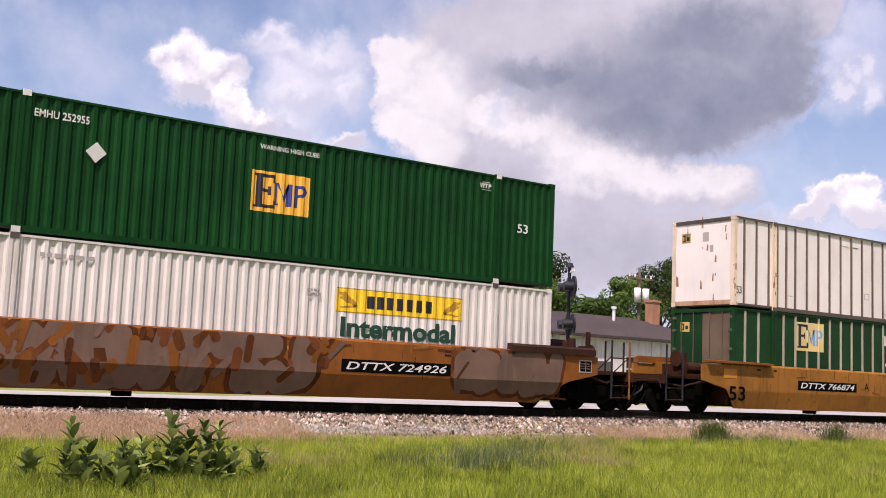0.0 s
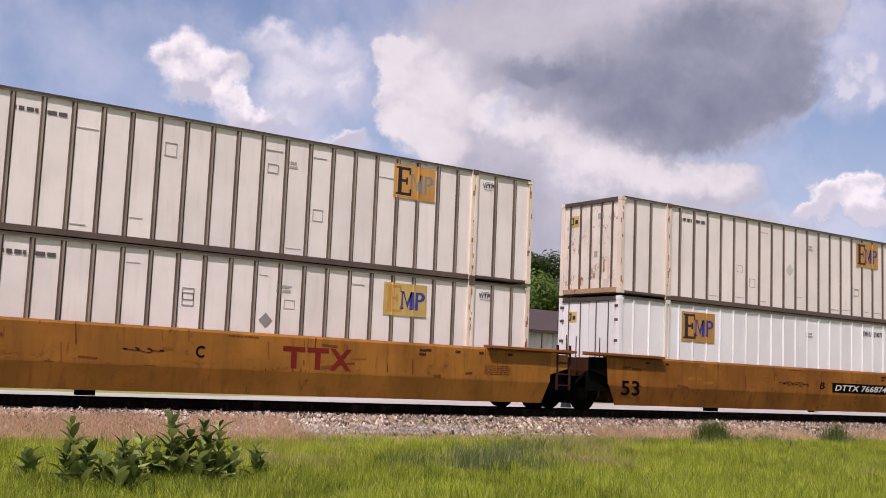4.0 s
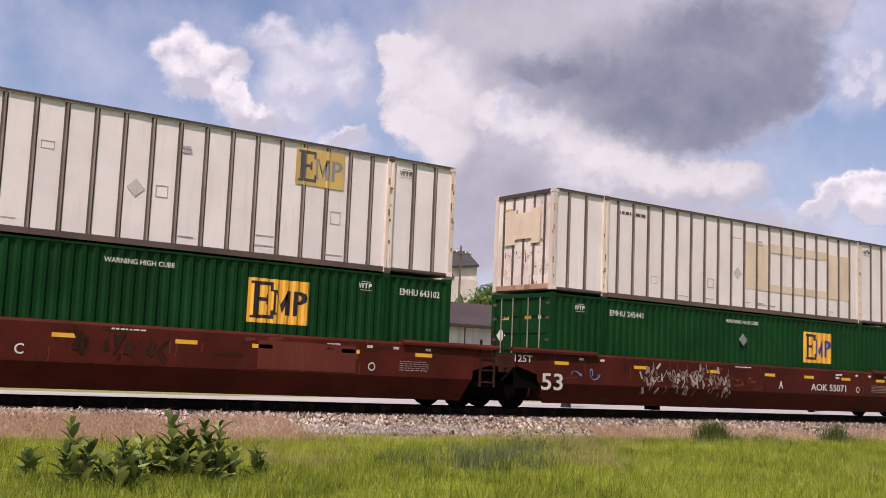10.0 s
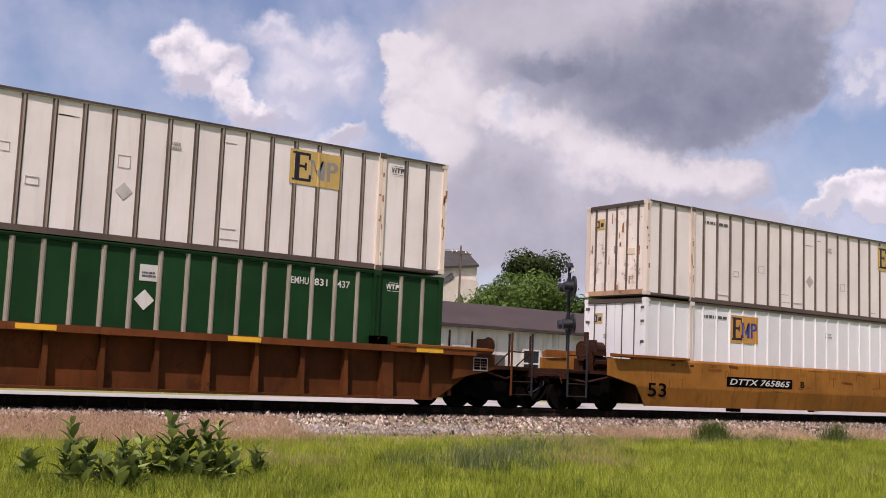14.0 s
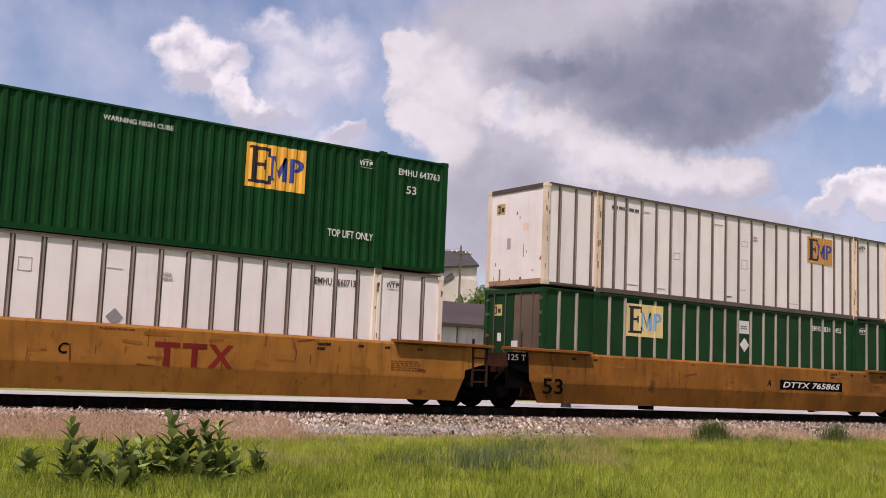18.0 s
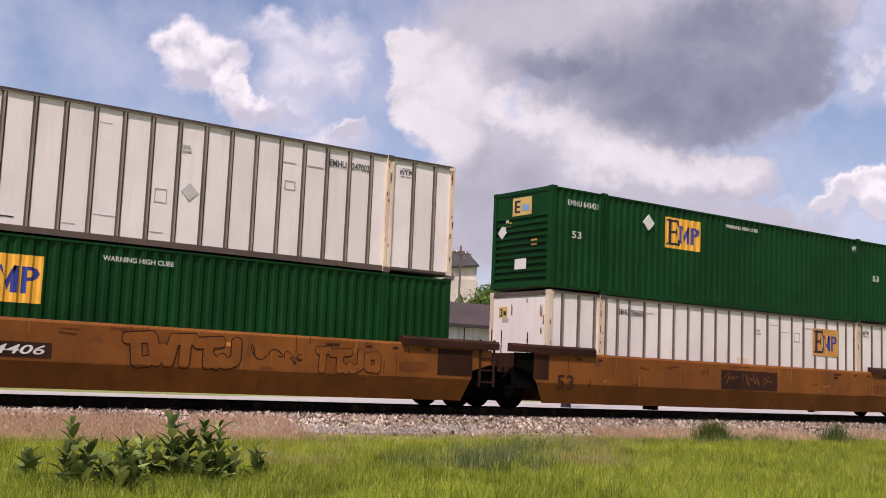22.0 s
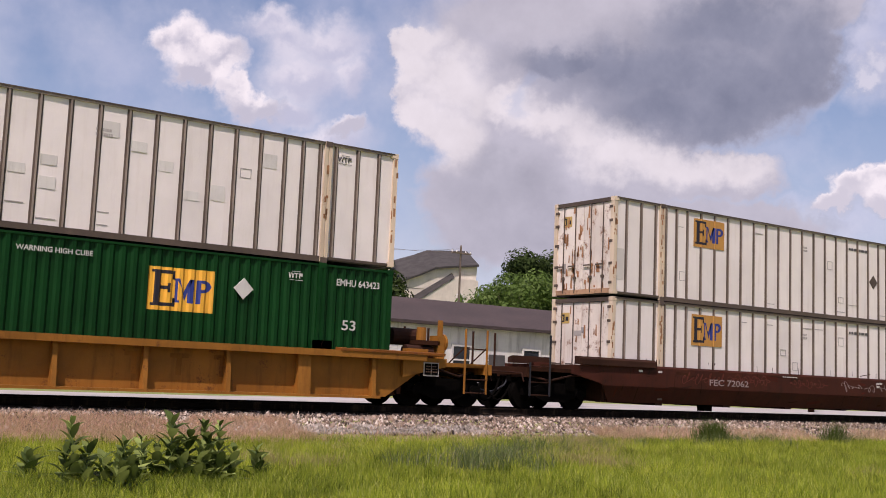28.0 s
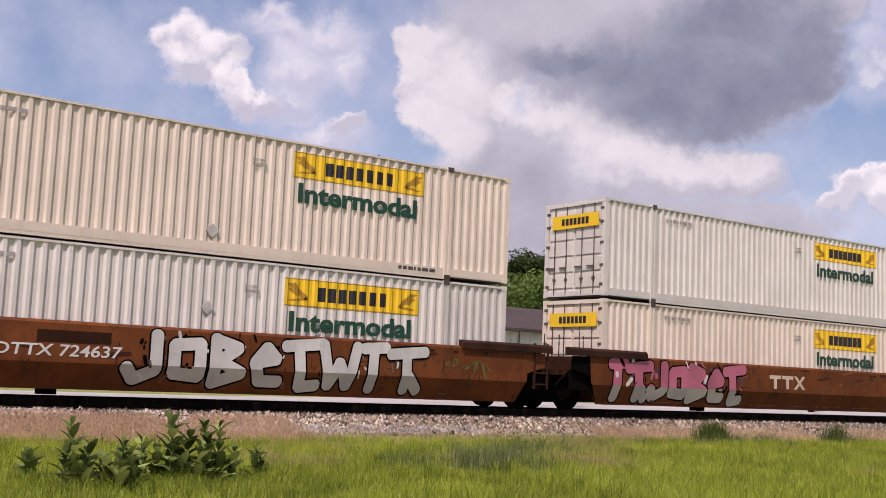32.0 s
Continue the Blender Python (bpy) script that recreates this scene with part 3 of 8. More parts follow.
milkweed(3.90, 13.92, [(0, 0, 0.42), (0.05, 0.06, 0.3)])
milkweed(4.20, 12.95, [(0, 0, 0.84), (0.10, 0.1, 0.55), (-0.1, 0.04, 0.5), (0.05, -0.1, 0.36)])
milkweed(4.62, 12.73, [(0, 0, 0.62), (-0.15, 0.1, 0.45), (0.1, -0.1, 0.5), (0.16, 0.06, 0.36), (-0.05, -0.12, 0.3)])
milkweed(5.28, 13.35, [(0, 0, 0.55), (0.20, 0.05, 0.90), (-0.1, 0.1, 0.6), (0.12, -0.12, 0.45), (0.32, 0.1, 0.6), (-0.18, -0.05, 0.4), (0.3, -0.1, 0.38)])
milkweed(5.88, 13.3, [(0, 0, 0.80), (-0.2, 0.12, 0.74), (0.02, -0.12, 0.5), (0.26, 0.1, 0.82), (0.34, -0.05, 0.5), (-0.12, -0.1, 0.42), (0.15, 0.05, 0.62), (0.2, -0.15, 0.36)])
milkweed(6.85, 13.65, [(0, 0, 0.46), (0.05, 0.05, 0.34)])
marker = thing("marker_post", "small dark stake beside the ballast", "post", (15.4, 20.9, -0.66))
part("stake", Geo().rod((0, 0, -0.1), (0, 0, 0.2), 0.03, 0.028, 8), DARKM, marker)


# ---- sky dome with clouds ----
class Clouds(Net):
    """Cloud cover on a dome, laid out on a plane that faces the middle of the view."""
    def begin(self):
        m3 = VIEW.to_3x3()
        self.d = self.add("VectorMath", (self.coord(),), operation="NORMALIZE").outputs[0]
        self.f = self.dot(-m3.col[2])
        f = self.math("MAXIMUM", self.f, 0.05)
        self.up = self.math("DIVIDE", self.dot(m3.col[1]), f)
        plane = self.add("CombineXYZ", (self.math("DIVIDE", self.dot(m3.col[0]), f), self.up, 0.0)).outputs[0]
        self.k = math.tan(radians(43.66 / 2)) / 784
        self.billow = self.wave(7.0, 6.0, 0.55)
        self.lumps = self.wave(22.0, 5.0, 0.6)
        self.curls = self.wave(60.0, 4.0, 0.62)
        p = self.bend(plane, self.billow, 0.030)
        p = self.bend(p, self.lumps, 0.030)
        self.p = self.bend(p, self.curls, 0.012)
        return self

    def dot(self, v):
        return self.add("VectorMath", (self.d, tuple(v)), operation="DOT_PRODUCT").outputs["Value"]

    def wave(self, scale, detail, rough):
        return self.add("TexNoise", {"Vector": self.d, "Scale": scale, "Detail": detail, "Roughness": rough})

    def bend(self, p, tex, by):
        w = self.add("VectorMath", (tex.outputs["Color"], (0.5, 0.5, 0.5)), operation="SUBTRACT").outputs[0]
        w = self.add("VectorMath", (w, (by * 1.6, by * 1.6, 0.0)), operation="MULTIPLY").outputs[0]
        return self.add("VectorMath", (p, w), operation="ADD").outputs[0]

    def field(self, blobs, shift=(0, 0)):
        """The height over the blobs' outline, 0 on it; blobs are (x, y, half width, half height) on the plane."""
        acc, k = None, self.k
        for x, y, rx, ry in blobs:
            q = self.add("VectorMath", (self.p, ((x - shift[0] - 784) * k, (441 - y + shift[1]) * k, 0)), operation="SUBTRACT").outputs[0]
            q = self.add("VectorMath", (q, (1 / (rx * k), 1 / (ry * k), 0)), operation="MULTIPLY").outputs[0]
            e = self.math("SUBTRACT", 1.0, self.add("VectorMath", (q,), operation="LENGTH").outputs["Value"])
            acc = e if acc is None else self.add("Math", (acc, e, 0.22), operation="SMOOTH_MAX").outputs[0]
        return acc

    def cover(self, blobs, lo, hi):
        return self.ramp(self.field(blobs), lo, hi)

    def lit(self, blobs, shift=(16, 26)):
        """1 on the flanks that look up and to the left, towards the sun, 0 on those turned away."""
        g = self.math("SUBTRACT", self.field(blobs, shift), self.field(blobs))
        return self.ramp(self.math("MULTIPLY_ADD", self.math("SUBTRACT", self.curls.outputs[0], 0.5), 0.6, g), -0.75, 0.62)

    def finish(self, name, col, a, radius, label):
        em = self.add("Emission", {0: col, 1: 0.625})
        tr = self.add("BsdfTransparent")
        mx = self.add("MixShader", {0: a, 1: tr.outputs[0], 2: em.outputs[0]})
        self.t.nodes.remove(self.b)
        self.t.links.new(mx.outputs[0], self.t.nodes["Material Output"].inputs[0])
        g = Geo()
        nu, nv = 64, 20
        for j in range(nv + 1):
            e = -0.06 + (math.pi / 2 + 0.06) * j / nv
            for i in range(nu):
                t = 2 * math.pi * i / nu
                g.v.append((radius * math.cos(e) * math.cos(t), radius * math.cos(e) * math.sin(t), radius * math.sin(e)))
        g.f = [(j * nu + i, j * nu + (i + 1) % nu, (j + 1) * nu + (i + 1) % nu, (j + 1) * nu + i) for j in range(nv) for i in range(nu)]
        return tagged(part(name, g, self.m, smooth=True), label, "clouds", kind="structure")


def cloud_mass():
    n = Clouds("grey_cloud_mass").begin()
    tone = n.math("SUBTRACT", n.lumps.outputs[0], 0.5)
    # broken cloud over the unseen sky, sparse to cut fill light, thin near the sun
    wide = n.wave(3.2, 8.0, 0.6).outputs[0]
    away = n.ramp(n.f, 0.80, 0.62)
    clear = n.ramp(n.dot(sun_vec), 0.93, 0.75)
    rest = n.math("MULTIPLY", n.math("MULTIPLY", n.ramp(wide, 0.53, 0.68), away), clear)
    veil = n.math("MULTIPLY", n.ramp(n.billow.outputs[0], 0.36, 0.66), 0.50)
    low = n.math("MULTIPLY", n.ramp(n.up, 0.16, -0.06), 0.55)
    body = [(722, 105, 56, 58), (735, 190, 48, 70), (830, 110, 120, 110), (820, 230, 110, 80), (930, 280, 150, 80), (1080, 300, 200, 80), (1250, 315, 150, 55), (1090, 40, 420, 130), (1280, 150, 190, 130), (1100, 190, 230, 110), (1400, 110, 90, 110), (1440, 20, 90, 60), (850, 350, 150, 110), (1010, 410, 300, 100), (1290, 410, 200, 60)]
    edge = [(720, 85, 52, 42), (715, 135, 44, 40), (735, 215, 46, 42), (790, 160, 60, 60), (780, 250, 55, 50), (880, 190, 70, 30), (960, 215, 70, 30), (1040, 250, 70, 34), (1100, 290, 80, 36), (1190, 300, 80, 32), (1290, 300, 70, 30)]
    core = [(1300, 160, 200, 110), (1280, 210, 190, 62), (1150, 130, 215, 84), (1170, 200, 150, 66), (1410, 120, 100, 120), (990, 110, 110, 36), (1280, 60, 200, 66)]
    under = [(880, 350, 130, 60), (1000, 430, 320, 60), (840, 300, 60, 40)]
    tiny = [(1515, 125, 28, 24), (1500, 155, 26, 24), (1550, 165, 34, 40), (1545, 110, 26, 26)]
    small = [(1500, 336, 60, 36), (1545, 324, 46, 34), (1458, 360, 48, 24), (1560, 362, 60, 30)]
    col = n.mix(n.cover(edge, -0.55, 0.55), (0.50, 0.515, 0.58), (0.80, 0.795, 0.80))
    col = n.mix(n.math("MULTIPLY", n.cover([(1130, 30, 430, 60)], -0.3, 0.6), 0.3), col, (0.60, 0.605, 0.64))
    col = n.mix(n.math("MULTIPLY", n.cover(under, -0.4, 0.8), 0.55), col, (0.36, 0.38, 0.44))
    col = n.mix(n.math("MULTIPLY", n.cover(core, -0.40, 0.70), 0.90), col, (0.190, 0.228, 0.318))
    col = n.mix(n.math("MULTIPLY_ADD", tone, 1.3, 0.5), n.mix(0.20, col, (0, 0, 0)), n.mix(0.13, col, (1, 1, 1)))
    puff = n.math("MAXIMUM", n.cover(small, -0.10, 0.40), n.math("MULTIPLY", n.cover(tiny, -0.30, 0.70), 0.75))
    col = n.mix(puff, col, n.mix(n.lit(small), (0.60, 0.61, 0.66), (0.92, 0.91, 0.90)))
    mass = n.math("MAXIMUM", n.cover(body, -0.10, 0.30), puff)
    haze = n.cover([(1525, 110, 80, 90), (1545, 40, 60, 60), (1420, 400, 220, 70)], -0.5, 0.7)
    soft = n.mix(n.math("MULTIPLY_ADD", tone, 1.6, 0.5), (0.44, 0.50, 0.66), (0.72, 0.74, 0.80))
    col = n.mix(mass, soft, col)
    # dims the unseen cloud outside the view, for less fill light
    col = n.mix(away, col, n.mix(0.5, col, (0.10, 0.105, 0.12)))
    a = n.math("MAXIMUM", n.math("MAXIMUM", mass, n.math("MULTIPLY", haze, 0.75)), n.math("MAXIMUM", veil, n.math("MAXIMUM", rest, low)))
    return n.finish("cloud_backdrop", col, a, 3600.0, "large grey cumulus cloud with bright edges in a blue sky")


def cloud_puffs():
    n = Clouds("white_cloud_puffs").begin()
    crisp = [(300, 102, 42, 40), (340, 104, 66, 50), (395, 122, 42, 44), (350, 146, 62, 28), (415, 165, 36, 28), (442, 190, 58, 38), (484, 196, 36, 30), (205, 350, 42, 28), (165, 378, 44, 32), (245, 372, 56, 36), (325, 362, 46, 34), (105, 402, 60, 32), (335, 402, 66, 44), (240, 415, 90, 36), (625, 240, 30, 22)]
    faint = [(520, 95, 66, 44), (590, 92, 66, 46), (545, 150, 90, 46), (630, 150, 34, 44), (480, 75, 60, 30), (520, 205, 60, 30), (600, 265, 70, 36), (250, 340, 150, 50), (80, 380, 120, 50)]
    puff, soft = n.cover(crisp, -0.14, 0.46), n.math("MULTIPLY", n.cover(faint, -0.38, 0.70), 0.84)
    col = n.mix(n.lit(crisp), (0.52, 0.535, 0.60), (0.90, 0.885, 0.875))
    pale = n.mix(n.lit(faint, (14, 20)), (0.52, 0.55, 0.65), (0.80, 0.795, 0.82))
    return n.finish("cloud_puffs", n.mix(puff, pale, col), n.math("MAXIMUM", puff, soft), 3500.0, "small bright white cumulus puffs in a blue sky")


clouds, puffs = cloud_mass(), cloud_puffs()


# ---- trees ----
def tree(x, y, h, r, seed, leaf, label, z=-0.1, leaves=5200, low=0.08, size=0.21, name="tree", squash=1.0):
    t = thing(name, label, "tree" if name == "tree" else "bush", (x, y, z))
    q = np.random.default_rng(seed)
    rr = random.Random(seed)
    g = Geo()
    top = Vector((rr.uniform(-0.3, 0.3), rr.uniform(-0.3, 0.3), h * 0.72))
    g.rod((0, 0, -0.2), top * 0.45, h * 0.026, h * 0.018, 10)
    g.rod(top * 0.45, top, h * 0.018, h * 0.005, 8)
    cl = []
    for i in range(52):
        s = rr.uniform(low, 0.98)
        a = rr.uniform(0, 2 * math.pi)
        wide = r * math.sin(math.pi * min(1, 0.16 + 0.80 * s)) ** 0.6
        d = wide * rr.uniform(0.45, 1.0)
        c = Vector((math.cos(a) * d, math.sin(a) * d * squash, h * (0.12 + 0.80 * s)))
        cl.append((c, r * rr.uniform(0.20, 0.42)))
        if i % 2 == 0:
            st = top * min(0.95, max(0.25, s * 0.75))
            g.rod(st, c, h * 0.008, h * 0.002, 5)
    part("trunk", g, BARK, t)
    n = int(leaves * 1.9)
    idx = q.integers(0, len(cl), n)
    cen = np.array([c for c, _ in cl])[idx]
    rad = np.array([k for _, k in cl])[idx]
    v = q.normal(size=(n, 3))
    v /= np.linalg.norm(v, axis=1)[:, None]
    pos = cen + v * (rad * q.uniform(0.55, 1.08, n))[:, None] * np.array([1, 1, 0.75])
    a = q.normal(size=(n, 3))
    b = np.cross(a, v + q.normal(size=(n, 3)) * 0.6)
    a = np.cross(b, v)
    a /= np.linalg.norm(a, axis=1)[:, None]
    b /= np.linalg.norm(b, axis=1)[:, None]
    s = (size * q.uniform(0.5, 1.3, n))[:, None]
    vs = np.stack([pos - a * s, pos - b * s * 0.5, pos + a * s, pos + b * s * 0.5], 1).reshape(-1, 3)
    me = bpy.data.meshes.new("crown")
    me.from_pydata(vs.tolist(), [], np.arange(4 * n).reshape(n, 4).tolist())
    me.materials.append(leaf)
    part("crown", me, leaf, t)
    return t


tree(46.2, 86, 16.0, 5.6, 11, LEAF_D, "large dark green broadleaf tree beside the brick house", leaves=22000)
tree(52.4, 88, 13.4, 5.0, 12, LEAF_D, "dark green broadleaf tree beside the church", leaves=15000)
tree(57.0, 92, 9.5, 3.4, 13, LEAF_M, "small green tree by the church wall", leaves=4500)
tree(71.5, 84, 14.2, 4.9, 14, LEAF_D, "dark green tree behind the long low building", leaves=10000)
tree(66.5, 80, 11.6, 5.4, 15, LEAF_Y, "light green tree behind the long low building", leaves=11000)
tree(61.5, 76, 9.6, 3.9, 16, LEAF_Y, "light green bushy tree with pale blossom", leaves=6000)
tree(74.0, 78, 9.6, 4.2, 17, LEAF_M, "green tree behind the long low building", leaves=6000)
tree(84.0, 84, 13.0, 3.9, 18, LEAF_Y, "slender light green tree behind a roof", leaves=6000)
tree(79.0, 84, 9.8, 4.0, 24, LEAF_M, "green tree with an uneven crown", leaves=5000)
tree(98.0, 92, 16.6, 5.6, 19, LEAF_D, "tall dark green tree with a narrow crown", leaves=13600, size=0.17)
tree(106.0, 95, 18.6, 6.6, 20, LEAF_D, "tall dark green tree with a wide crown", leaves=15300, size=0.17)
tree(115.5, 96, 17.9, 6.0, 21, LEAF_D, "dense dark green tree along the street", leaves=13600, size=0.17)
tree(124.0, 97, 18.3, 5.9, 22, LEAF_M, "dense mid-green tree along the street", leaves=11900, size=0.17)
tree(132.0, 97, 18.4, 6.0, 23, LEAF_D, "dark green tree at the end of the street", leaves=11900, size=0.17)
tree(141.0, 99, 17.0, 6.2, 25, LEAF_M, "green tree at the end of the street", leaves=6000)
tree(152.0, 101, 17.0, 6.2, 26, LEAF_D, "dark green tree in the distance", leaves=6000)
tree(94.9, 66, 9.8, 2.4, 31, LEAF_Y, "small pale green bushy tree by the street", leaves=6500, low=0.25, size=0.16)


# ---- buildings ----
def hip_roof(x0, x1, y0, y1, z, top, inset, ridge=None):
    """A hipped roof; inset is the run from eave to ridge, ridge its flat half-width."""
    g = Geo()
    a, b = (x0 + inset, x1 - inset), (y0 + inset, y1 - inset)
    if ridge:
        cx, cy = (x0 + x1) / 2, (y0 + y1) / 2
        a, b = (cx - ridge, cx + ridge), (cy - ridge, cy + ridge)
    return g.put([(x0, y0, z), (x1, y0, z), (x1, y1, z), (x0, y1, z), (a[0], b[0], top), (a[1], b[0], top), (a[1], b[1], top), (a[0], b[1], top),
                  (x0, y0, z - 0.12), (x1, y0, z - 0.12), (x1, y1, z - 0.12), (x0, y1, z - 0.12)],
                 [(0, 1, 5, 4), (1, 2, 6, 5), (2, 3, 7, 6), (3, 0, 4, 7), (4, 5, 6, 7), (8, 11, 10, 9), (0, 8, 9, 1), (1, 9, 10, 2), (2, 10, 11, 3), (3, 11, 8, 0)])


def window(parent, x, y, z, w, h, face="y", trim=TRIM, arch=False):
    """A sash window on a wall that looks along -Y (face y) or -X (face x): frame, pane and sill."""
    turn = 0 if face == "y" else -90
    root = new("window")
    root.parent = parent
    root.matrix_basis = pose(x, y, z, 0, 0, turn)
    g = Geo()
    g.box(-w / 2 - 0.1, -w / 2, -0.06, 0.05, -0.1, h + 0.12).box(w / 2, w / 2 + 0.1, -0.06, 0.05, -0.1, h + 0.12).box(-w / 2, w / 2, -0.06, 0.05, h, h + 0.12).box(-w / 2, w / 2, -0.045, 0.03, h * 0.48, h * 0.54)
    part("window_frame", g, trim, root)
    if arch:
        pts = [(-w / 2, 0), (w / 2, 0), (w / 2, h * 0.8), (w * 0.3, h * 0.95), (0, h * 1.08), (-w * 0.3, h * 0.95), (-w / 2, h * 0.8)]
        part("pane", Geo().prism(pts, -0.07, 0.02, 1), GLASS, root)
    else:
        part("pane", Geo().box(-w / 2, w / 2, -0.02, 0.02, 0, h), GLASS, root)
    part("window_sill", Geo().box(-w / 2 - 0.15, w / 2 + 0.15, -0.14, 0.05, -0.2, -0.1), trim, root)


def brick_house():
    t = thing("brick_house", "two-storey red brick house with a grey hipped roof and white trim", "house")
    part("wall", Geo().box(29.3, 35.7, 70, 76.6, -0.1, 7.4), BRICK, t)
    part("bay_wall", Geo().prism([(29.35, 71.2), (28.75, 71.8), (28.75, 73.0), (29.35, 73.6)][::-1], -0.1, 7.1, 2), BRICK, t)
    part("wing_wall", Geo().box(29.4, 33, 75.2, 78.8, -0.1, 7.2), BRICK, t)
    part("roof", hip_roof(28.7, 36.3, 69.4, 77.2, 7.55, 10.75, 3.2, 0.5), SLATE, t)
    part("wing_roof", Geo().prism([(74.7, 7.35), (79.3, 7.35), (77.0, 9.2)], 29.0, 33.5, 0), SLATE, t)
    part("cornice", Geo().box(28.78, 36.22, 69.48, 77.1, 7.26, 7.42), TRIM, t)
    part("frieze", Geo().box(29.2, 35.8, 69.9, 76.7, 7.02, 7.24), TRIM, t)
    part("wing_cornice", Geo().box(29.05, 29.4, 74.9, 79.1, 6.95, 7.2), TRIM, t)
    part("downpipe", Geo().rod((32.9, 69.9, 0), (32.9, 69.9, 7.2), 0.07), TRIM, t)
    part("downpipe", Geo().rod((29.25, 69.95, 0), (29.25, 69.95, 7.2), 0.07), TRIM, t)
    part("pale_wall_patch", Geo().box(30.9, 32.3, 69.985, 70.0, 3.9, 6.6), BRICKP, t)
    for x, z, w, h in ((35.35, 5.75, 0.42, 0.95), (31.9, 2.9, 0.5, 1.1), (33.3, 2.5, 0.5, 1.1)):
        window(t, x, 69.98, z, w, h)
    for y, z in ((70.7, 5.0), (70.7, 2.2), (74.4, 5.0), (74.4, 2.2)):
        window(t, 29.28, y, z, 0.7, 1.7, "x")
    for z in (5.0, 2.2):
        window(t, 28.73, 72.4, z, 0.8, 1.7, "x")
        window(t, 29.38, 77.0, z, 0.9, 1.7, "x")
    part("porch_roof", Geo().box(32.2, 36.9, 67.3, 70, 2.55, 2.75), SLATE, t)
    part("porch_wall", Geo().box(32.6, 36.6, 67.7, 69.98, 0.0, 1.1), CHURCH, t)
    for x in (32.5, 34.4, 36.5):
        part("porch_post", Geo().box(x - 0.09, x + 0.09, 67.6, 67.78, 0, 2.55), TRIM, t)


brick_house()


def long_building():
    t = thing("long_low_building", "long low white building with brown roof and stepped end wall", "building")
    x0, x1, y0, y1, e, top = 27.0, 51.0, 43.0, 50.4, 3.38, 4.75
    part("wall", Geo().box(x0 + 0.25, x1 - 0.3, y0, y1, -0.12, e), WALLP, t)
    cy = (y0 + y1) / 2
    g = Geo().put([(x0 + 0.26, y0 - 0.4, e), (x1 + 0.2, y0 - 0.4, e), (x1 + 0.2, y1 + 0.4, e), (x0 + 0.26, y1 + 0.4, e), (x0 + 0.26, cy, top), (x1 - 3.6, cy, top),
                   (x0 + 0.26, y0 - 0.4, e - 0.14), (x1 + 0.2, y0 - 0.4, e - 0.14), (x1 + 0.2, y1 + 0.4, e - 0.14), (x0 + 0.26, y1 + 0.4, e - 0.14)],
                  [(0, 1, 5, 4), (1, 2, 5), (2, 3, 4, 5), (6, 9, 8, 7), (0, 6, 7, 1), (1, 7, 8, 2), (2, 8, 9, 3), (3, 9, 6, 0), (0, 4, 3)])
    part("roof", g, ROOFB, t)
    # stepped end wall, its outline in (y, z)
    st = [(y0 - 0.1, -0.12), (y0 - 0.1, 4.3), (44.0, 4.3), (44.0, 4.65), (45.1, 4.65), (45.1, 5.1), (48.3, 5.1), (48.3, 4.75), (49.4, 4.75), (49.4, 4.35), (y1 + 0.1, 4.35), (y1 + 0.1, -0.12)]
    part("stepped_wall", Geo().prism(st, x0 - 0.05, x0 + 0.24, 0), WALLW, t)
    for a, b, z in ((y0 - 0.13, 44.0, 4.3), (44.0, 45.1, 4.65), (45.1, 48.3, 5.1), (48.3, 49.4, 4.75), (49.4, y1 + 0.1, 4.35)):
        part("coping", Geo().box(x0 - 0.1, x0 + 0.29, a, b, z + 0.004, z + 0.07), TRIM, t)
    window(t, x0 - 0.06, 46.6, 3.1, 0.28, 0.75, "x")
    window(t, x0 - 0.06, 47.2, 0.9, 0.9, 1.2, "x")
    for x in (29.6, 32.0, 36.4, 39.4, 43.6, 46.8):
        window(t, x, y0 - 0.02, 1.0, 1.0, 1.3, trim=WALLP)
    for x in (34.2, 41.5):
        part("door", Geo().box(x - 0.5, x + 0.5, y0 - 0.05, y0 + 0.02, -0.1, 2.0), LETTER_D, t)
    for x in (30.8, 38.0, 45.2, 49.6):
        part("pilaster", Geo().box(x - 0.15, x + 0.15, y0 - 0.08, y0 + 0.02, -0.1, e - 0.15), WALLP, t)
    part("chimney", Geo().box(47.95, 48.55, 45.7, 46.3, 4.0, 5.8).box(47.9, 48.6, 45.65, 46.35, 5.72, 5.85), BRICKT, t)
    part("vent_pipe", Geo().rod((44.9, 45.8, 4.2), (44.9, 45.8, 5.15), 0.09).rod((44.9, 45.8, 5.1), (44.9, 45.8, 5.25), 0.15), TRIM, t)


long_building()
shed = thing("lean_to_shed", "low white lean-to shed with a pale roof", "shed")
part("wall", Geo().box(24.9, 26.9, 46.2, 49.5, -0.12, 2.2), WALLW, shed)
part("roof", Geo().prism([(24.6, 2.21), (26.94, 2.21), (26.94, 2.7), (24.6, 2.32)], 45.9, 49.8, 1), SHEDR, shed)


VENT = (22.08, 4.28)                # the vent below the eave


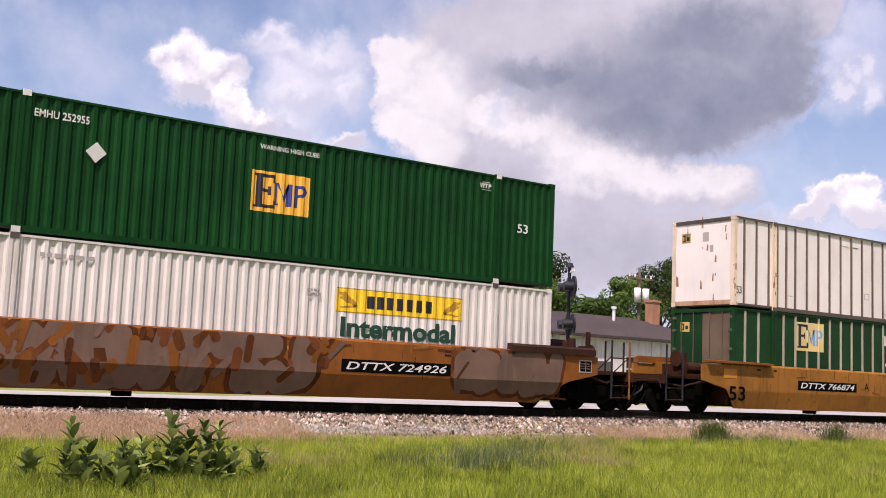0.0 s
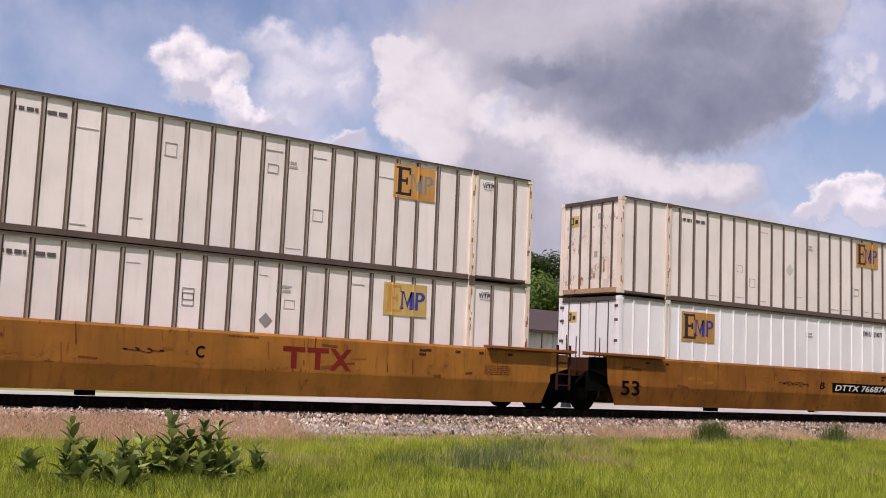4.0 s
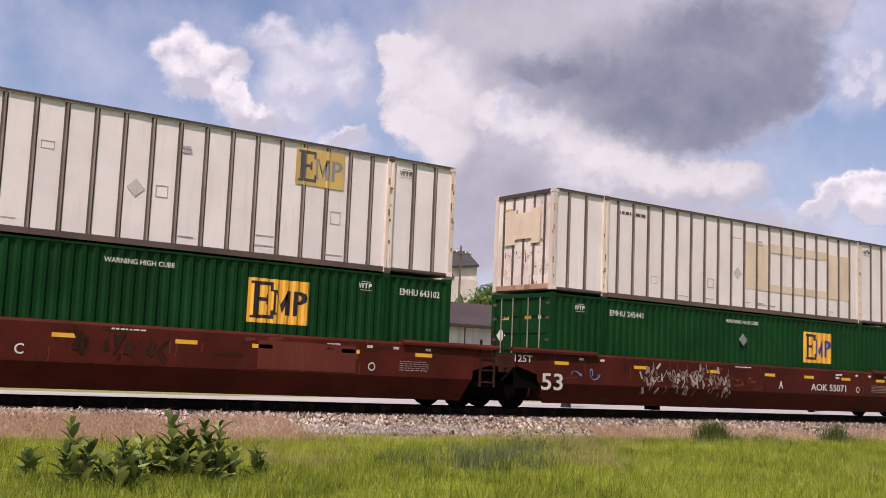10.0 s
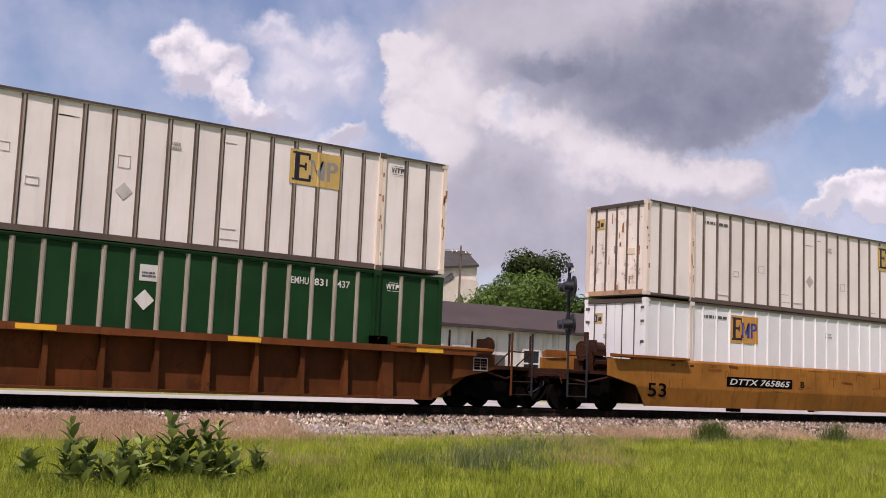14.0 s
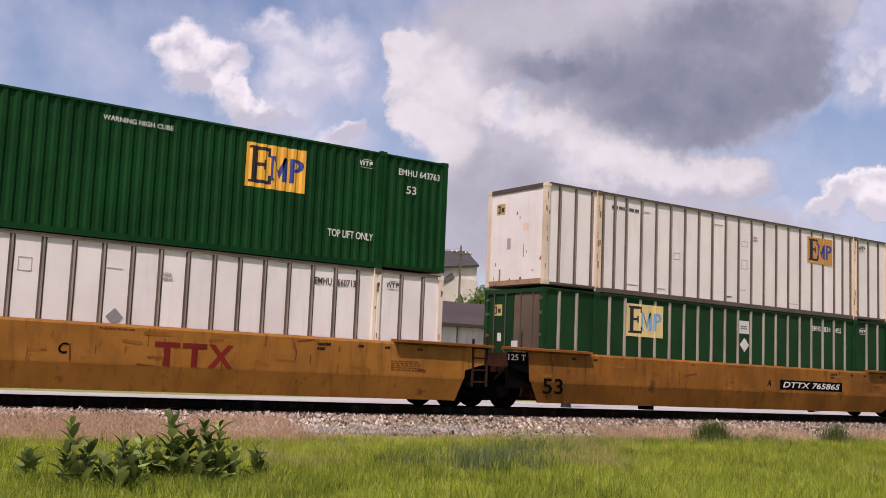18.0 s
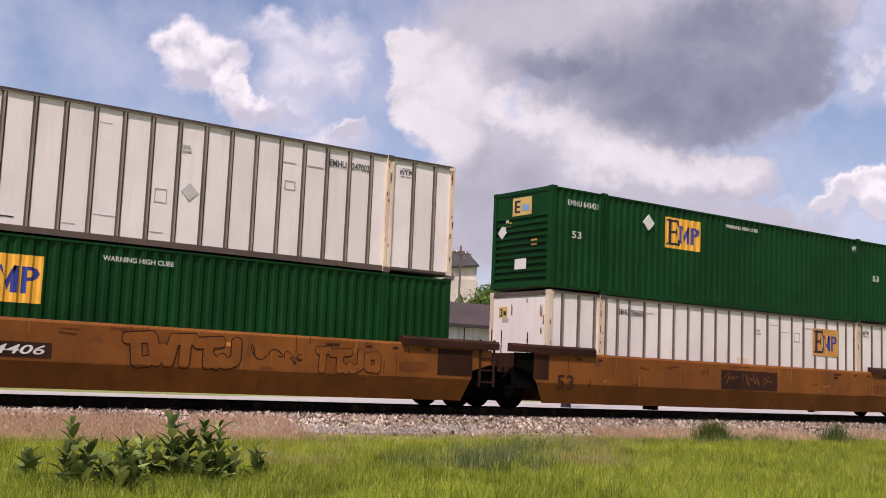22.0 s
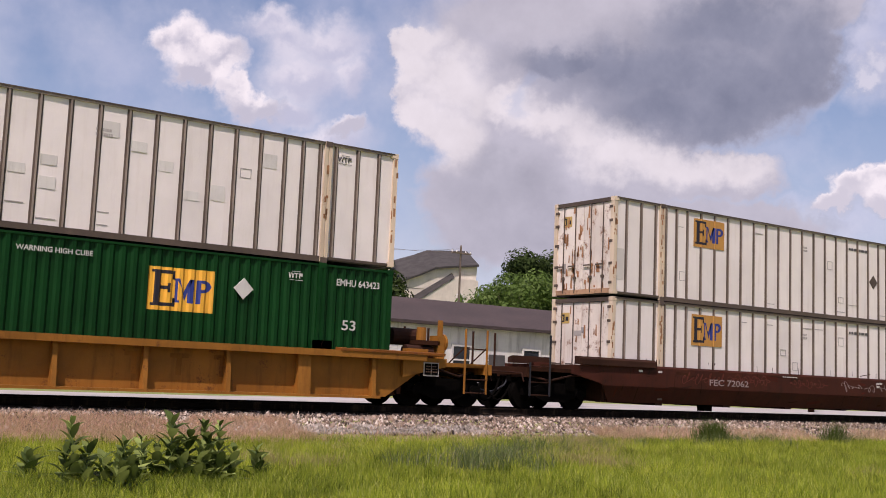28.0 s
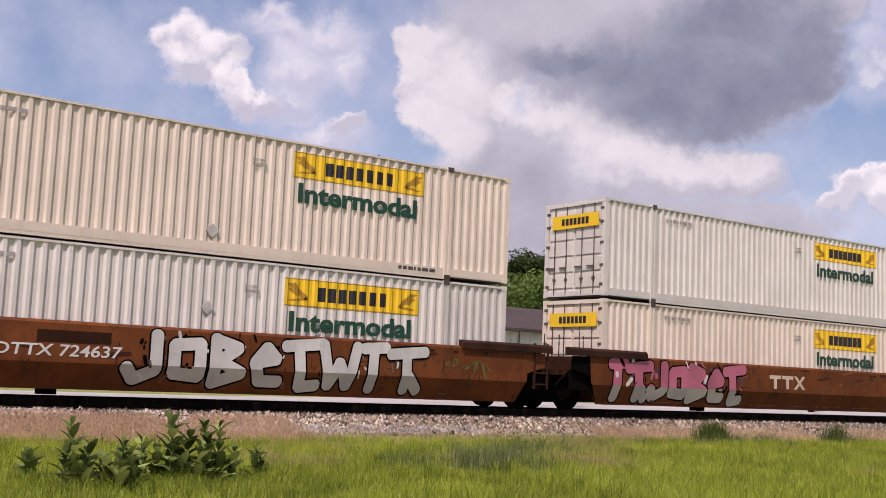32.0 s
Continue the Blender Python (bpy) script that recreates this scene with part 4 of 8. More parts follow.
def warehouse():
    t = thing("metal_warehouse", "pale metal-sided warehouse with a galvanised gable roof", "warehouse")
    x0, x1, y0, y1 = -8.0, 23.6, 62.0, 80.0
    part("wall", Geo().box(x0, x1, y0, y1, -0.1, 4.7), METALW, t)
    cy = (y0 + y1) / 2
    part("roof", Geo().prism([(y0 - 0.95, 4.74), (y1 + 0.5, 4.84), (y1 + 0.5, 4.92), (cy - 1.0, 7.36), (y0 - 0.95, 4.82)], x0 - 0.4, x1 + 0.4, 0), METALR, t)
    me = Geo().put([(-0.02, y0 - 0.95, 4.82), (0.02, y0 - 0.95, 4.82), (0.02, cy - 1.0, 7.36), (-0.02, cy - 1.0, 7.36), (0, y0 - 0.95, 4.87), (0, cy - 1.0, 7.41)], [(0, 1, 4), (1, 2, 5, 4), (3, 0, 4, 5), (2, 3, 5)]).mesh("roof_seam")
    me.materials.append(METALR)
    for i in range(64):
        part("roof_seam", me, METALR, t, at=(x0 + 0.1 + i * 0.5, 0, 0))
    g = Geo().prism([(y0, 4.7), (y1, 4.7), (cy - 1, 7.2)], x1 - 0.12, x1, 0)
    part("gable", g, METALW, t)
    part("gutter", Geo().box(x0 - 0.4, x1 + 0.4, y0 - 1.06, y0 - 0.93, 4.56, 4.76), TRIM, t)
    me = Geo().box(-0.03, 0.03, -0.035, 0, -0.1, 4.6).mesh("siding_rib")
    me.materials.append(METALW)
    for i in range(90):
        part("siding_rib", me, METALW, t, at=(x0 + 0.2 + i * 0.35, y0 - 0.003, 0))
    vent = part("wall_vent", Geo().box(VENT[0] - 0.24, VENT[0] + 0.24, y0 - 0.07, y0 + 0.02, VENT[1] - 0.26, VENT[1] + 0.26), DARKM, t)
    for i in range(4):
        part("louvre", Geo().box(VENT[0] - 0.2, VENT[0] + 0.2, y0 - 0.09, y0 - 0.07, VENT[1] - 0.2 + i * 0.11, VENT[1] - 0.15 + i * 0.11), METALR, vent)


warehouse()


def church():
    t = thing("church", "cream church with a pointed grey spire and grey roofs", "church")
    x, y = 72.3, 116.0
    w = 1.25
    part("tower", Geo().box(x - w, x + w, y - w, y + w, -0.1, 18.6), CHURCH, t)
    part("belt_course", Geo().box(x - w - 0.15, x + w + 0.15, y - w - 0.15, y + w + 0.15, 14.4, 14.7), TRIM, t)
    for s in (-1, 1):
        for q in (-1, 1):
            part("buttress", Geo().box(x + s * w - 0.22, x + s * w + 0.22, y + q * w - 0.22, y + q * w + 0.22, -0.1, 19.3), CHURCH, t)
            part("pinnacle", Geo().put([(x + s * w - 0.22, y + q * w - 0.22, 19.3), (x + s * w + 0.22, y + q * w - 0.22, 19.3), (x + s * w + 0.22, y + q * w + 0.22, 19.3), (x + s * w - 0.22, y + q * w + 0.22, 19.3), (x + s * w, y + q * w, 20.5)], [(0, 1, 4), (1, 2, 4), (2, 3, 4), (3, 0, 4), (3, 2, 1, 0)]), SPIRE, t)
    for face in range(4):
        a = face * math.pi / 2
        c, s_ = math.cos(a), math.sin(a)
        pts = [(-w, 18.6), (w, 18.6), (0, 20.3)]
        g = Geo().prism(pts, -w - 0.05, -w + 0.2, 1)
        g.v = [(x + px_ * c - py_ * s_, y + px_ * s_ + py_ * c, pz) for px_, py_, pz in g.v]
        part("tower_gable", g, CHURCH, t)
    g = Geo()
    ring = [(math.cos(math.pi / 4 * i + math.pi / 8), math.sin(math.pi / 4 * i + math.pi / 8)) for i in range(8)]
    g.put([(x + c * 1.45, y + s * 1.45, 18.9) for c, s in ring] + [(x + c * 0.12, y + s * 0.12, 27.0) for c, s in ring], [(i, (i + 1) % 8, 8 + (i + 1) % 8, 8 + i) for i in range(8)])
    part("spire", g, SPIRE, t)
    part("cross", Geo().rod((x, y, 26.8), (x, y, 28.3), 0.07).rod((x - 0.45, y, 27.8), (x + 0.45, y, 27.8), 0.06), DARKM, t)
    for dx in (0,):
        window(t, x + dx, y - w - 0.05, 14.9, 0.8, 3.2, arch=True)
        window(t, x - w - 0.05, y + dx, 14.9, 0.8, 3.2, "x", arch=True)
    part("nave_wall", Geo().box(x + 1.3, x + 15.5, y - 0.6, y + 15, -0.1, 12.0), CHURCH, t)
    verge = [(x + 0.9, 12.2), (x + 3.4, 12.7), (x + 6.3, 13.8), (x + 8.8, 14.9), (x + 11.4, 15.3), (x + 15.7, 15.8)]
    part("gable_wall", Geo().prism([(x + 1.3, 11.9), (x + 15.5, 11.9)] + [(a, b) for a, b in verge[::-1]], y - 0.6, y - 0.2, 1), CHURCH, t)
    g = Geo()
    g.v = [(a, y - 1.0, b) for a, b in verge] + [(a + 4.6, y + 8, b + 3.7 - 0.15 * k) for k, (a, b) in enumerate(verge)]
    g.f = [(k, k + 1, k + 7, k + 6) for k in range(5)]
    g.v += [(a, y - 1.0, b - 0.25) for a, b in verge]
    g.f += [(12 + k, 13 + k, k + 1, k) for k in range(5)]
    part("roof", g, SLATED, t)
    g = Geo().put([(x + 5.6, y - 1.3, 10.2), (x + 11.6, y - 1.3, 13.8), (x + 11.6, y - 0.62, 14.4), (x + 5.6, y - 0.62, 10.9)], [(0, 1, 2, 3)])
    part("aisle_roof", g, SLATED, t)
    part("aisle_wall", Geo().prism([(x + 5.6, -0.1), (x + 15.5, -0.1), (x + 15.5, 13.7), (x + 11.6, 13.7), (x + 5.6, 10.1)], y - 1.2, y - 0.62, 1), CHURCH, t)
    for dx in (1.9, 2.9):
        window(t, x + dx, y - 0.62, 9.2, 0.5, 2.2, arch=True)
    window(t, x + 12.6, y - 1.22, 8.4, 0.9, 3.2, arch=True)


church()


def low_house(name, label, x, y, w, d, h, wall, roof):
    t = thing(name, label, "building")
    part("wall", Geo().box(x, x + w, y, y + d, -0.1, h), wall, t)
    part("roof", hip_roof(x - 0.4, x + w + 0.4, y - 0.4, y + d + 0.4, h + 0.12, h + 1.5, d * 0.5), roof, t)
    k = int(w / 2.6)
    for i in range(k):
        window(t, x + w * (i + 0.5) / k, y - 0.02, h * 0.35, 1.1, h * 0.42)


low_house("store_building", "low pale commercial building with a light roof", 96.0, 80.0, 11.0, 8.0, 5.4, WALLP, METALR)
low_house("white_cottage", "low white house with a grey roof", 86.0, 72.0, 9.5, 7.0, 4.3, WALLW, SLATE)
low_house("garage_building", "low white garage with a metal roof", 108.0, 78.0, 9.0, 8.0, 4.9, WALLW, METALR)


def pole(x, y, h, lean, label, extras=""):
    t = thing("utility_pole", label, "utility pole", (x, y, -0.12))
    part("shaft", Geo().rod((0, 0, -0.3), (lean, 0, h), 0.12, 0.085, 10), POLEW, t)
    if "arm" in extras:
        part("crossarm", Geo().box(lean - 1.1, lean + 1.1, -0.14, -0.03, h - 0.75, h - 0.63), POLEW, t)
        for dx in (-1.0, -0.5, 0.5, 1.0):
            part("insulator", Geo().rod((lean + dx, -0.08, h - 0.63), (lean + dx, -0.08, h - 0.45), 0.05), TRIM, t)
    if "can" in extras:
        for dx in (-0.36, 0.42):
            part("transformer", Geo().rod((dx + lean, -0.2, h - 2.3), (dx + lean, -0.2, h - 1.35), 0.22, 0.22, 12), TRIM, t, smooth=True)
    return t


pole(11.05, 45, 8.5, 0.1, "weathered leaning wooden utility pole", "")
pole(29.7, 60, 10.2, -0.1, "slim weathered wooden utility pole", "")
pole(53.25, 52, 8.7, 0.0, "wooden utility pole with two pale transformers", "arm can")
pole(57.6, 78, 12.6, 0.0, "wooden utility pole with a crossarm", "arm")
pole(104.8, 80, 12.4, 0.0, "wooden utility pole with two pale transformers", "arm can")

stack = thing("rusty_pipe_post", "tall leaning rusty steel post beyond the track", "post", (44.15, 32.0, -0.15))
part("pipe", Geo().rod((-0.02, 0, -0.2), (0.75, 0, 8.2), 0.15, 0.14, 14), LEDGE, stack, smooth=True)
part("cap", Geo().rod((0.75, 0, 8.2), (0.76, 0, 8.34), 0.14, 0.07, 14), LEDGE, stack)
bare = thing("bare_pole", "short bare weathered wooden pole", "pole", (97.1, 76.0, -0.12))
part("shaft", Geo().rod((0, 0, -0.3), (0, 0, 10.1), 0.12, 0.1, 10), POLEW, bare)


def wire(name, a, b, sag):
    pts = [Vector(a).lerp(Vector(b), i / 24) - Vector((0, 0, 4 * sag * (i / 24) * (1 - i / 24))) for i in range(25)]
    ob = part(name, Geo().path(pts, 0.012, 5), POLEW)
    tagged(ob, "thin dark overhead wire strung between poles", "cable")


wire("overhead_wire", (11.15, 45, 7.4), (57.6, 78, 12.2), 0.9)
wire("overhead_wire", (11.13, 45, 5.8), (29.6, 60, 6.4), 0.35)
wire("overhead_wire", (29.6, 60, 9.6), (57.6, 78, 11.9), 0.5)


def crossing_signal():
    t = thing("crossing_signal", "black railway crossing signal mast with round lamp discs seen from behind", "signal", (26.4, 29.2, -0.15), 62)
    part("mast", Geo().rod((0, 0, 0), (0, 0, 5.0), 0.07, 0.06, 12), DARKM, t)
    part("base", Geo().rod((0, 0, 0), (0, 0, 0.35), 0.2, 0.14, 12), DARKM, t)
    part("bell", Geo().rod((0, 0, 4.98), (0, 0, 5.14), 0.14, 0.1, 12), DARKM, t)
    for z, spread in ((4.28, 0.36), (2.95, 0.36)):
        part("lamp_bracket", Geo().rod((-spread, 0.02, z), (spread, 0.02, z), 0.035), DARKM, t)
        for s in (-1, 1):
            lamp = part("lamp_disc", Geo().rod((s * spread, -0.10, z), (s * spread, -0.04, z), 0.37, 0.37, 20), DARKM, t)
            part("lamp_hood", Geo().rod((s * spread, -0.04, z), (s * spread, 0.28, z), 0.17, 0.16, 14), DARKM, lamp)
    part("sign_arm", Geo().box(-0.62, -0.1, -0.03, 0.02, 4.78, 4.85), TRIM, t)


crossing_signal()


def trailer():
    w, d = 2.45, 14.5
    t = thing("box_trailer", "parked white box trailer with red stripes", "trailer", (17.82, 47.0, -0.12), -11.7)
    part("body", Geo().box(0, w, 0, d, 1.1, 3.7), WALLW, t)
    for z, a in ((2.92, 12.0), (2.70, 12.6)):
        part("stripe", Geo().box(-0.012, 0, 1.6, a, z, z + 0.09), LETTER_R, t)
    for y in (0.55, 0.85):
        part("side_seam", Geo().box(-0.012, 0, y, y + 0.03, 1.15, 3.55), LETTER_F, t)
    part("roof_rail", Geo().box(-0.03, 0.06, -0.02, d + 0.02, 3.6, 3.74), TRIM, t)
    part("roof_rail", Geo().box(-0.03, w + 0.03, -0.03, 0.05, 3.6, 3.735), TRIM, t)
    part("corner_rail", Geo().box(-0.02, 0.07, -0.025, 0.03, 1.1, 3.6), TRIM, t)
    part("corner_rail", Geo().box(w - 0.07, w + 0.02, -0.025, 0.03, 1.1, 3.6), TRIM, t)
    part("chassis", Geo().box(0.4, w - 0.4, 0.2, d - 0.2, 0.85, 1.1), DARKM, t)
    for y in (1.0, 2.1):
        for x in (0.2, w - 0.2):
            part("wheel", Geo().rod((x - 0.13, y, 0.48), (x + 0.13, y, 0.48), 0.48, 0.48, 18), DARKM, t)
    for x in (0.4, w - 0.5):
        part("landing_leg", Geo().box(x, x + 0.15, 11.4, 11.55, 0, 0.9), DARKM, t)


trailer()


def skip(x, y, w):
    t = thing("waste_skip", "sea green ribbed steel waste skip", "skip", (x, y, -0.12), group="skips by the warehouse")
    part("body", Geo().prism([(0, 0.1), (w, 0.1), (w + 0.15, 2.2), (-0.15, 2.2)], 0, 1.8, 1), BIN, t)
    for i in range(6):
        a = 0.1 + (w - 0.2) * i / 5
        part("rib", Geo().box(a - 0.04, a + 0.04, -0.07, 0, 0.15, 2.15), BIN, t)
    part("rim", Geo().box(-0.2, w + 0.2, -0.08, 1.88, 2.2, 2.3), BIN, t)


skip(9.2, 50, 2.6)
skip(12.6, 50, 2.7)


# ---- containers ----
CL, CW, CH = 16.154, 2.591, 2.896
HALF = CW / 2
POST_X = (1.98, 14.174)               # lifting posts, forty feet apart
shared = {}


def once(key, build, material):
    if key not in shared:
        me = build().mesh(key[0])
        me.materials.append(material)
        shared[key] = me
    return shared[key]


def corr_profile(a, b, pitch, depth, z0, z1, y):
    """Trapezoid-corrugated sheet from x = a to b, outer crests on y, recessed by depth (depth towards +Y for the near side)."""
    g = Geo()
    n = max(2, round((b - a) / pitch))
    p = (b - a) / n
    xs = [(a, 0)]
    for i in range(n):
        o = a + i * p
        xs += [(o + p * 0.22, 0), (o + p * 0.42, 1), (o + p * 0.72, 1), (o + p * 0.92, 0)]
    xs.append((b, 0))
    g.v = [(x, y + depth * k, z) for x, k in xs for z in (z0, z1)]
    g.f = [(2 * i, 2 * i + 2, 2 * i + 3, 2 * i + 1) for i in range(len(xs) - 1)]
    return g


def panel_xs(braced=False):
    """Places of the side posts: the two ends beyond the lifting posts, and the middle. Braced boxes have closer posts beside the lifting posts."""
    if braced:
        half = [2.07, 2.18, 2.64] + [3.11 + i * 0.6209 for i in range(8)]
        return [0.10, 0.53, 1.13, 1.74, 1.89], half + [CL / 2] + [CL - x for x in half[::-1]], [14.26, 14.41, 15.02, 15.62, CL - 0.10]
    return [0.10, 0.60, 1.25, 1.90], [2.06] + [2.51 + i * 0.6185 for i in range(19)] + [14.09], [14.25, 14.90, 15.55, CL - 0.10]


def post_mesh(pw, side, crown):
    """A hat-section side post: dark flanks and a lighter crown, shade and sunlight put into the colours."""
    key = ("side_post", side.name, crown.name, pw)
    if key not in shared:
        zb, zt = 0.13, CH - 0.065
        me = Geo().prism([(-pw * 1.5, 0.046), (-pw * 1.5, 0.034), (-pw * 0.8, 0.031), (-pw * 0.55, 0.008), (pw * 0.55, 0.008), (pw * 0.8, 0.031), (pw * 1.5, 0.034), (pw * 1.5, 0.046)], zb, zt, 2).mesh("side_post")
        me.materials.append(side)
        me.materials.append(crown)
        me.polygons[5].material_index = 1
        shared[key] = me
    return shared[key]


def box_label(kind, top, braced=False):
    return {"white": "white panelled container with " + ("paired posts" if braced else "dark side posts"), "whitelight": "white container with slim pale side posts",
            "greenrib": "dull green container with pale side posts", "green": "dark green corrugated steel intermodal container",
            "pale": "white corrugated steel intermodal container", "ivory": "ivory corrugated steel intermodal container"}[kind] + (", stacked on top" if top else ", in a well car")


def container(kind, end, top, seed=0, tan=False, braced=False):
    """kind: white, whitelight, greenrib, green, pale, ivory. end: doors, ribs, plain, slats for the end that faces the camera."""
    t = thing("intermodal_container", box_label(kind, top, braced), "container", group="containers on the train")
    rib = kind in ("white", "whitelight", "greenrib")
    skin = {"white": WHITE, "whitelight": WHITE2, "greenrib": GREEN2, "green": GREEN, "pale": PALE, "ivory": IVORY}[kind]
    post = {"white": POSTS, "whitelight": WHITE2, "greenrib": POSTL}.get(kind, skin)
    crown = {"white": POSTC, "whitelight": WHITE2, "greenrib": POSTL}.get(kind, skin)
    rail = {"white": RAILD, "whitelight": RAILD, "greenrib": GREEN2}.get(kind, skin)
    lift = {"white": CREAMP if tan else POSTW, "whitelight": PALE, "greenrib": GREEN2}.get(kind, skin)
    frame = {"white": CREAMP if tan else POSTW, "whitelight": WHITE2, "greenrib": GREEN2}.get(kind, skin)
    zb, zt = 0.15, CH - 0.075
    brail = POSTS if kind in ("white", "whitelight") else rail
    trail = {"white": POSTC, "whitelight": POSTC}.get(kind, rail)
    cast = POSTS if kind == "white" else RAILD if kind in ("ivory", "pale") else LETTER_W if seed == 2 else lift
    for s in (-1, 1):
        y = s * HALF
        part("bottom_rail", once(("bottom_rail", s, brail.name), lambda: Geo().box(POST_X[0], POST_X[1], min(y, y - s * 0.1), max(y, y - s * 0.1), 0.02, zb).box(0.1, POST_X[0], min(y, y - s * 0.1), max(y, y - s * 0.1), 0.09, zb).box(POST_X[1], CL - 0.1, min(y, y - s * 0.1), max(y, y - s * 0.1), 0.09, zb), brail), brail, t)
        part("top_rail", once(("top_rail", s, trail.name), lambda: Geo().box(0.1, CL - 0.1, min(y, y - s * 0.07), max(y, y - s * 0.07), zt, CH - 0.03), trail), trail, t)
        if rib:
            part("roof_edge", once(("roof_edge", s, rail.name), lambda: Geo().box(0.1, CL - 0.1, min(y - s * 0.008, y + s * 0.012), max(y - s * 0.008, y + s * 0.012), CH - 0.036, CH - 0.004), rail), rail, t)
        for x in (0.0, CL - 0.13):
            part("corner_post", once(("corner_post", frame.name), lambda: Geo().prism([(0, 0), (0.13, 0), (0.13, 0.12), (0.05, 0.15), (0, 0.15)], 0.16, CH - 0.12, 2), frame), frame, t, at=(x, y - (0.15 if s > 0 else 0), 0))
        for x in POST_X:
            part("lifting_post", once(("lifting_post", lift.name, s), lambda: Geo().box(-0.10, -0.025, -0.02, 0.06, 0.02, CH).box(0.025, 0.10, -0.02, 0.06, 0.02, CH).box(-0.03, 0.03, 0.0, 0.05, 0.02, CH - 0.02) if s < 0 else Geo().box(-0.1, 0.1, -0.06, 0.02, 0.02, CH), lift), lift, t, at=(x, y, 0))
            for z in (0.0, CH - 0.12):
                part("lifting_casting", once(("lifting_casting", s, cast.name), lambda: Geo().box(-0.09, 0.09, -0.03, 0.05, 0, 0.125), cast), cast, t, at=(x, y if s < 0 else y - 0.02, z))
    for x in (0.0, CL - 0.17):
        for s in (-1, 1):
            for z in (0.075, CH - 0.118):
                part("corner_casting", once(("corner_casting", frame.name), lambda: Geo().box(-0.006, 0.176, -0.006, 0.156, 0, 0.118), frame), frame, t, at=(x, s * HALF if s < 0 else HALF - 0.15, z))
    part("roof", once(("roof", rail.name), lambda: Geo().box(0.05, CL - 0.05, -HALF + 0.03, HALF - 0.03, CH - 0.05, CH - 0.02), rail), rail, t)
    part("floor", once(("floor",), lambda: Geo().box(0.05, CL - 0.05, -HALF + 0.03, HALF - 0.03, 0.06, 0.14), RAILD), RAILD, t)
    if rib:
        e, m, f = panel_xs(braced)
        r = random.Random(seed)
        for grp in (e, m, f):
            for i in range(len(grp) - 1):
                w = round(grp[i + 1] - grp[i], 3)
                me = once(("side_panel", skin.name, w), lambda: Geo().box(-w / 2 + 0.004, w / 2 - 0.004, 0, 0.02, zb, zt), skin)
                ob = part("side_panel", me, skin, t, at=((grp[i] + grp[i + 1]) / 2, -HALF + 0.045 + r.uniform(-0.004, 0.004), 0))
                ob.rotation_euler = (0, 0, radians(r.uniform(-0.5, 0.5)))
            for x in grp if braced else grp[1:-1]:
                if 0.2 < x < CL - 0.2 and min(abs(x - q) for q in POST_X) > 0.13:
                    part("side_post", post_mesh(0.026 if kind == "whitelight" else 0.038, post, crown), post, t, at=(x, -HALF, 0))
        part("far_side_wall", once(("far_side_wall", skin.name), lambda: Geo().box(0.1, CL - 0.1, HALF - 0.05, HALF - 0.02, zb, zt), skin), skin, t)
    else:
        for a, b in ((0.13, POST_X[0] - 0.1), (POST_X[0] + 0.1, POST_X[1] - 0.1), (POST_X[1] + 0.1, CL - 0.13)):
            part("corrugated_side", once(("corrugated_side", skin.name, round(a, 2)), lambda: corr_profile(a, b, 0.262, 0.042, zb, zt, -HALF + 0.012), skin), skin, t)
        part("far_side_wall", once(("far_side_wall", skin.name), lambda: corr_profile(0.13, CL - 0.13, 0.262, -0.036, zb, zt, HALF - 0.012), skin), skin, t)
        if kind in ("pale", "ivory"):
            part("lower_sill", once(("lower_sill", skin.name), lambda: Geo().box(0.14, CL - 0.14, -HALF - 0.004, -HALF + 0.06, 0.10, 0.30), skin), skin, t)
    ends(t, kind, end, skin, frame, rail)
    if kind not in ("pale", "ivory"):
        end_marks(t, seed, end == "slats")
    if kind == "white":
        wear(t, seed, braced)
    return t


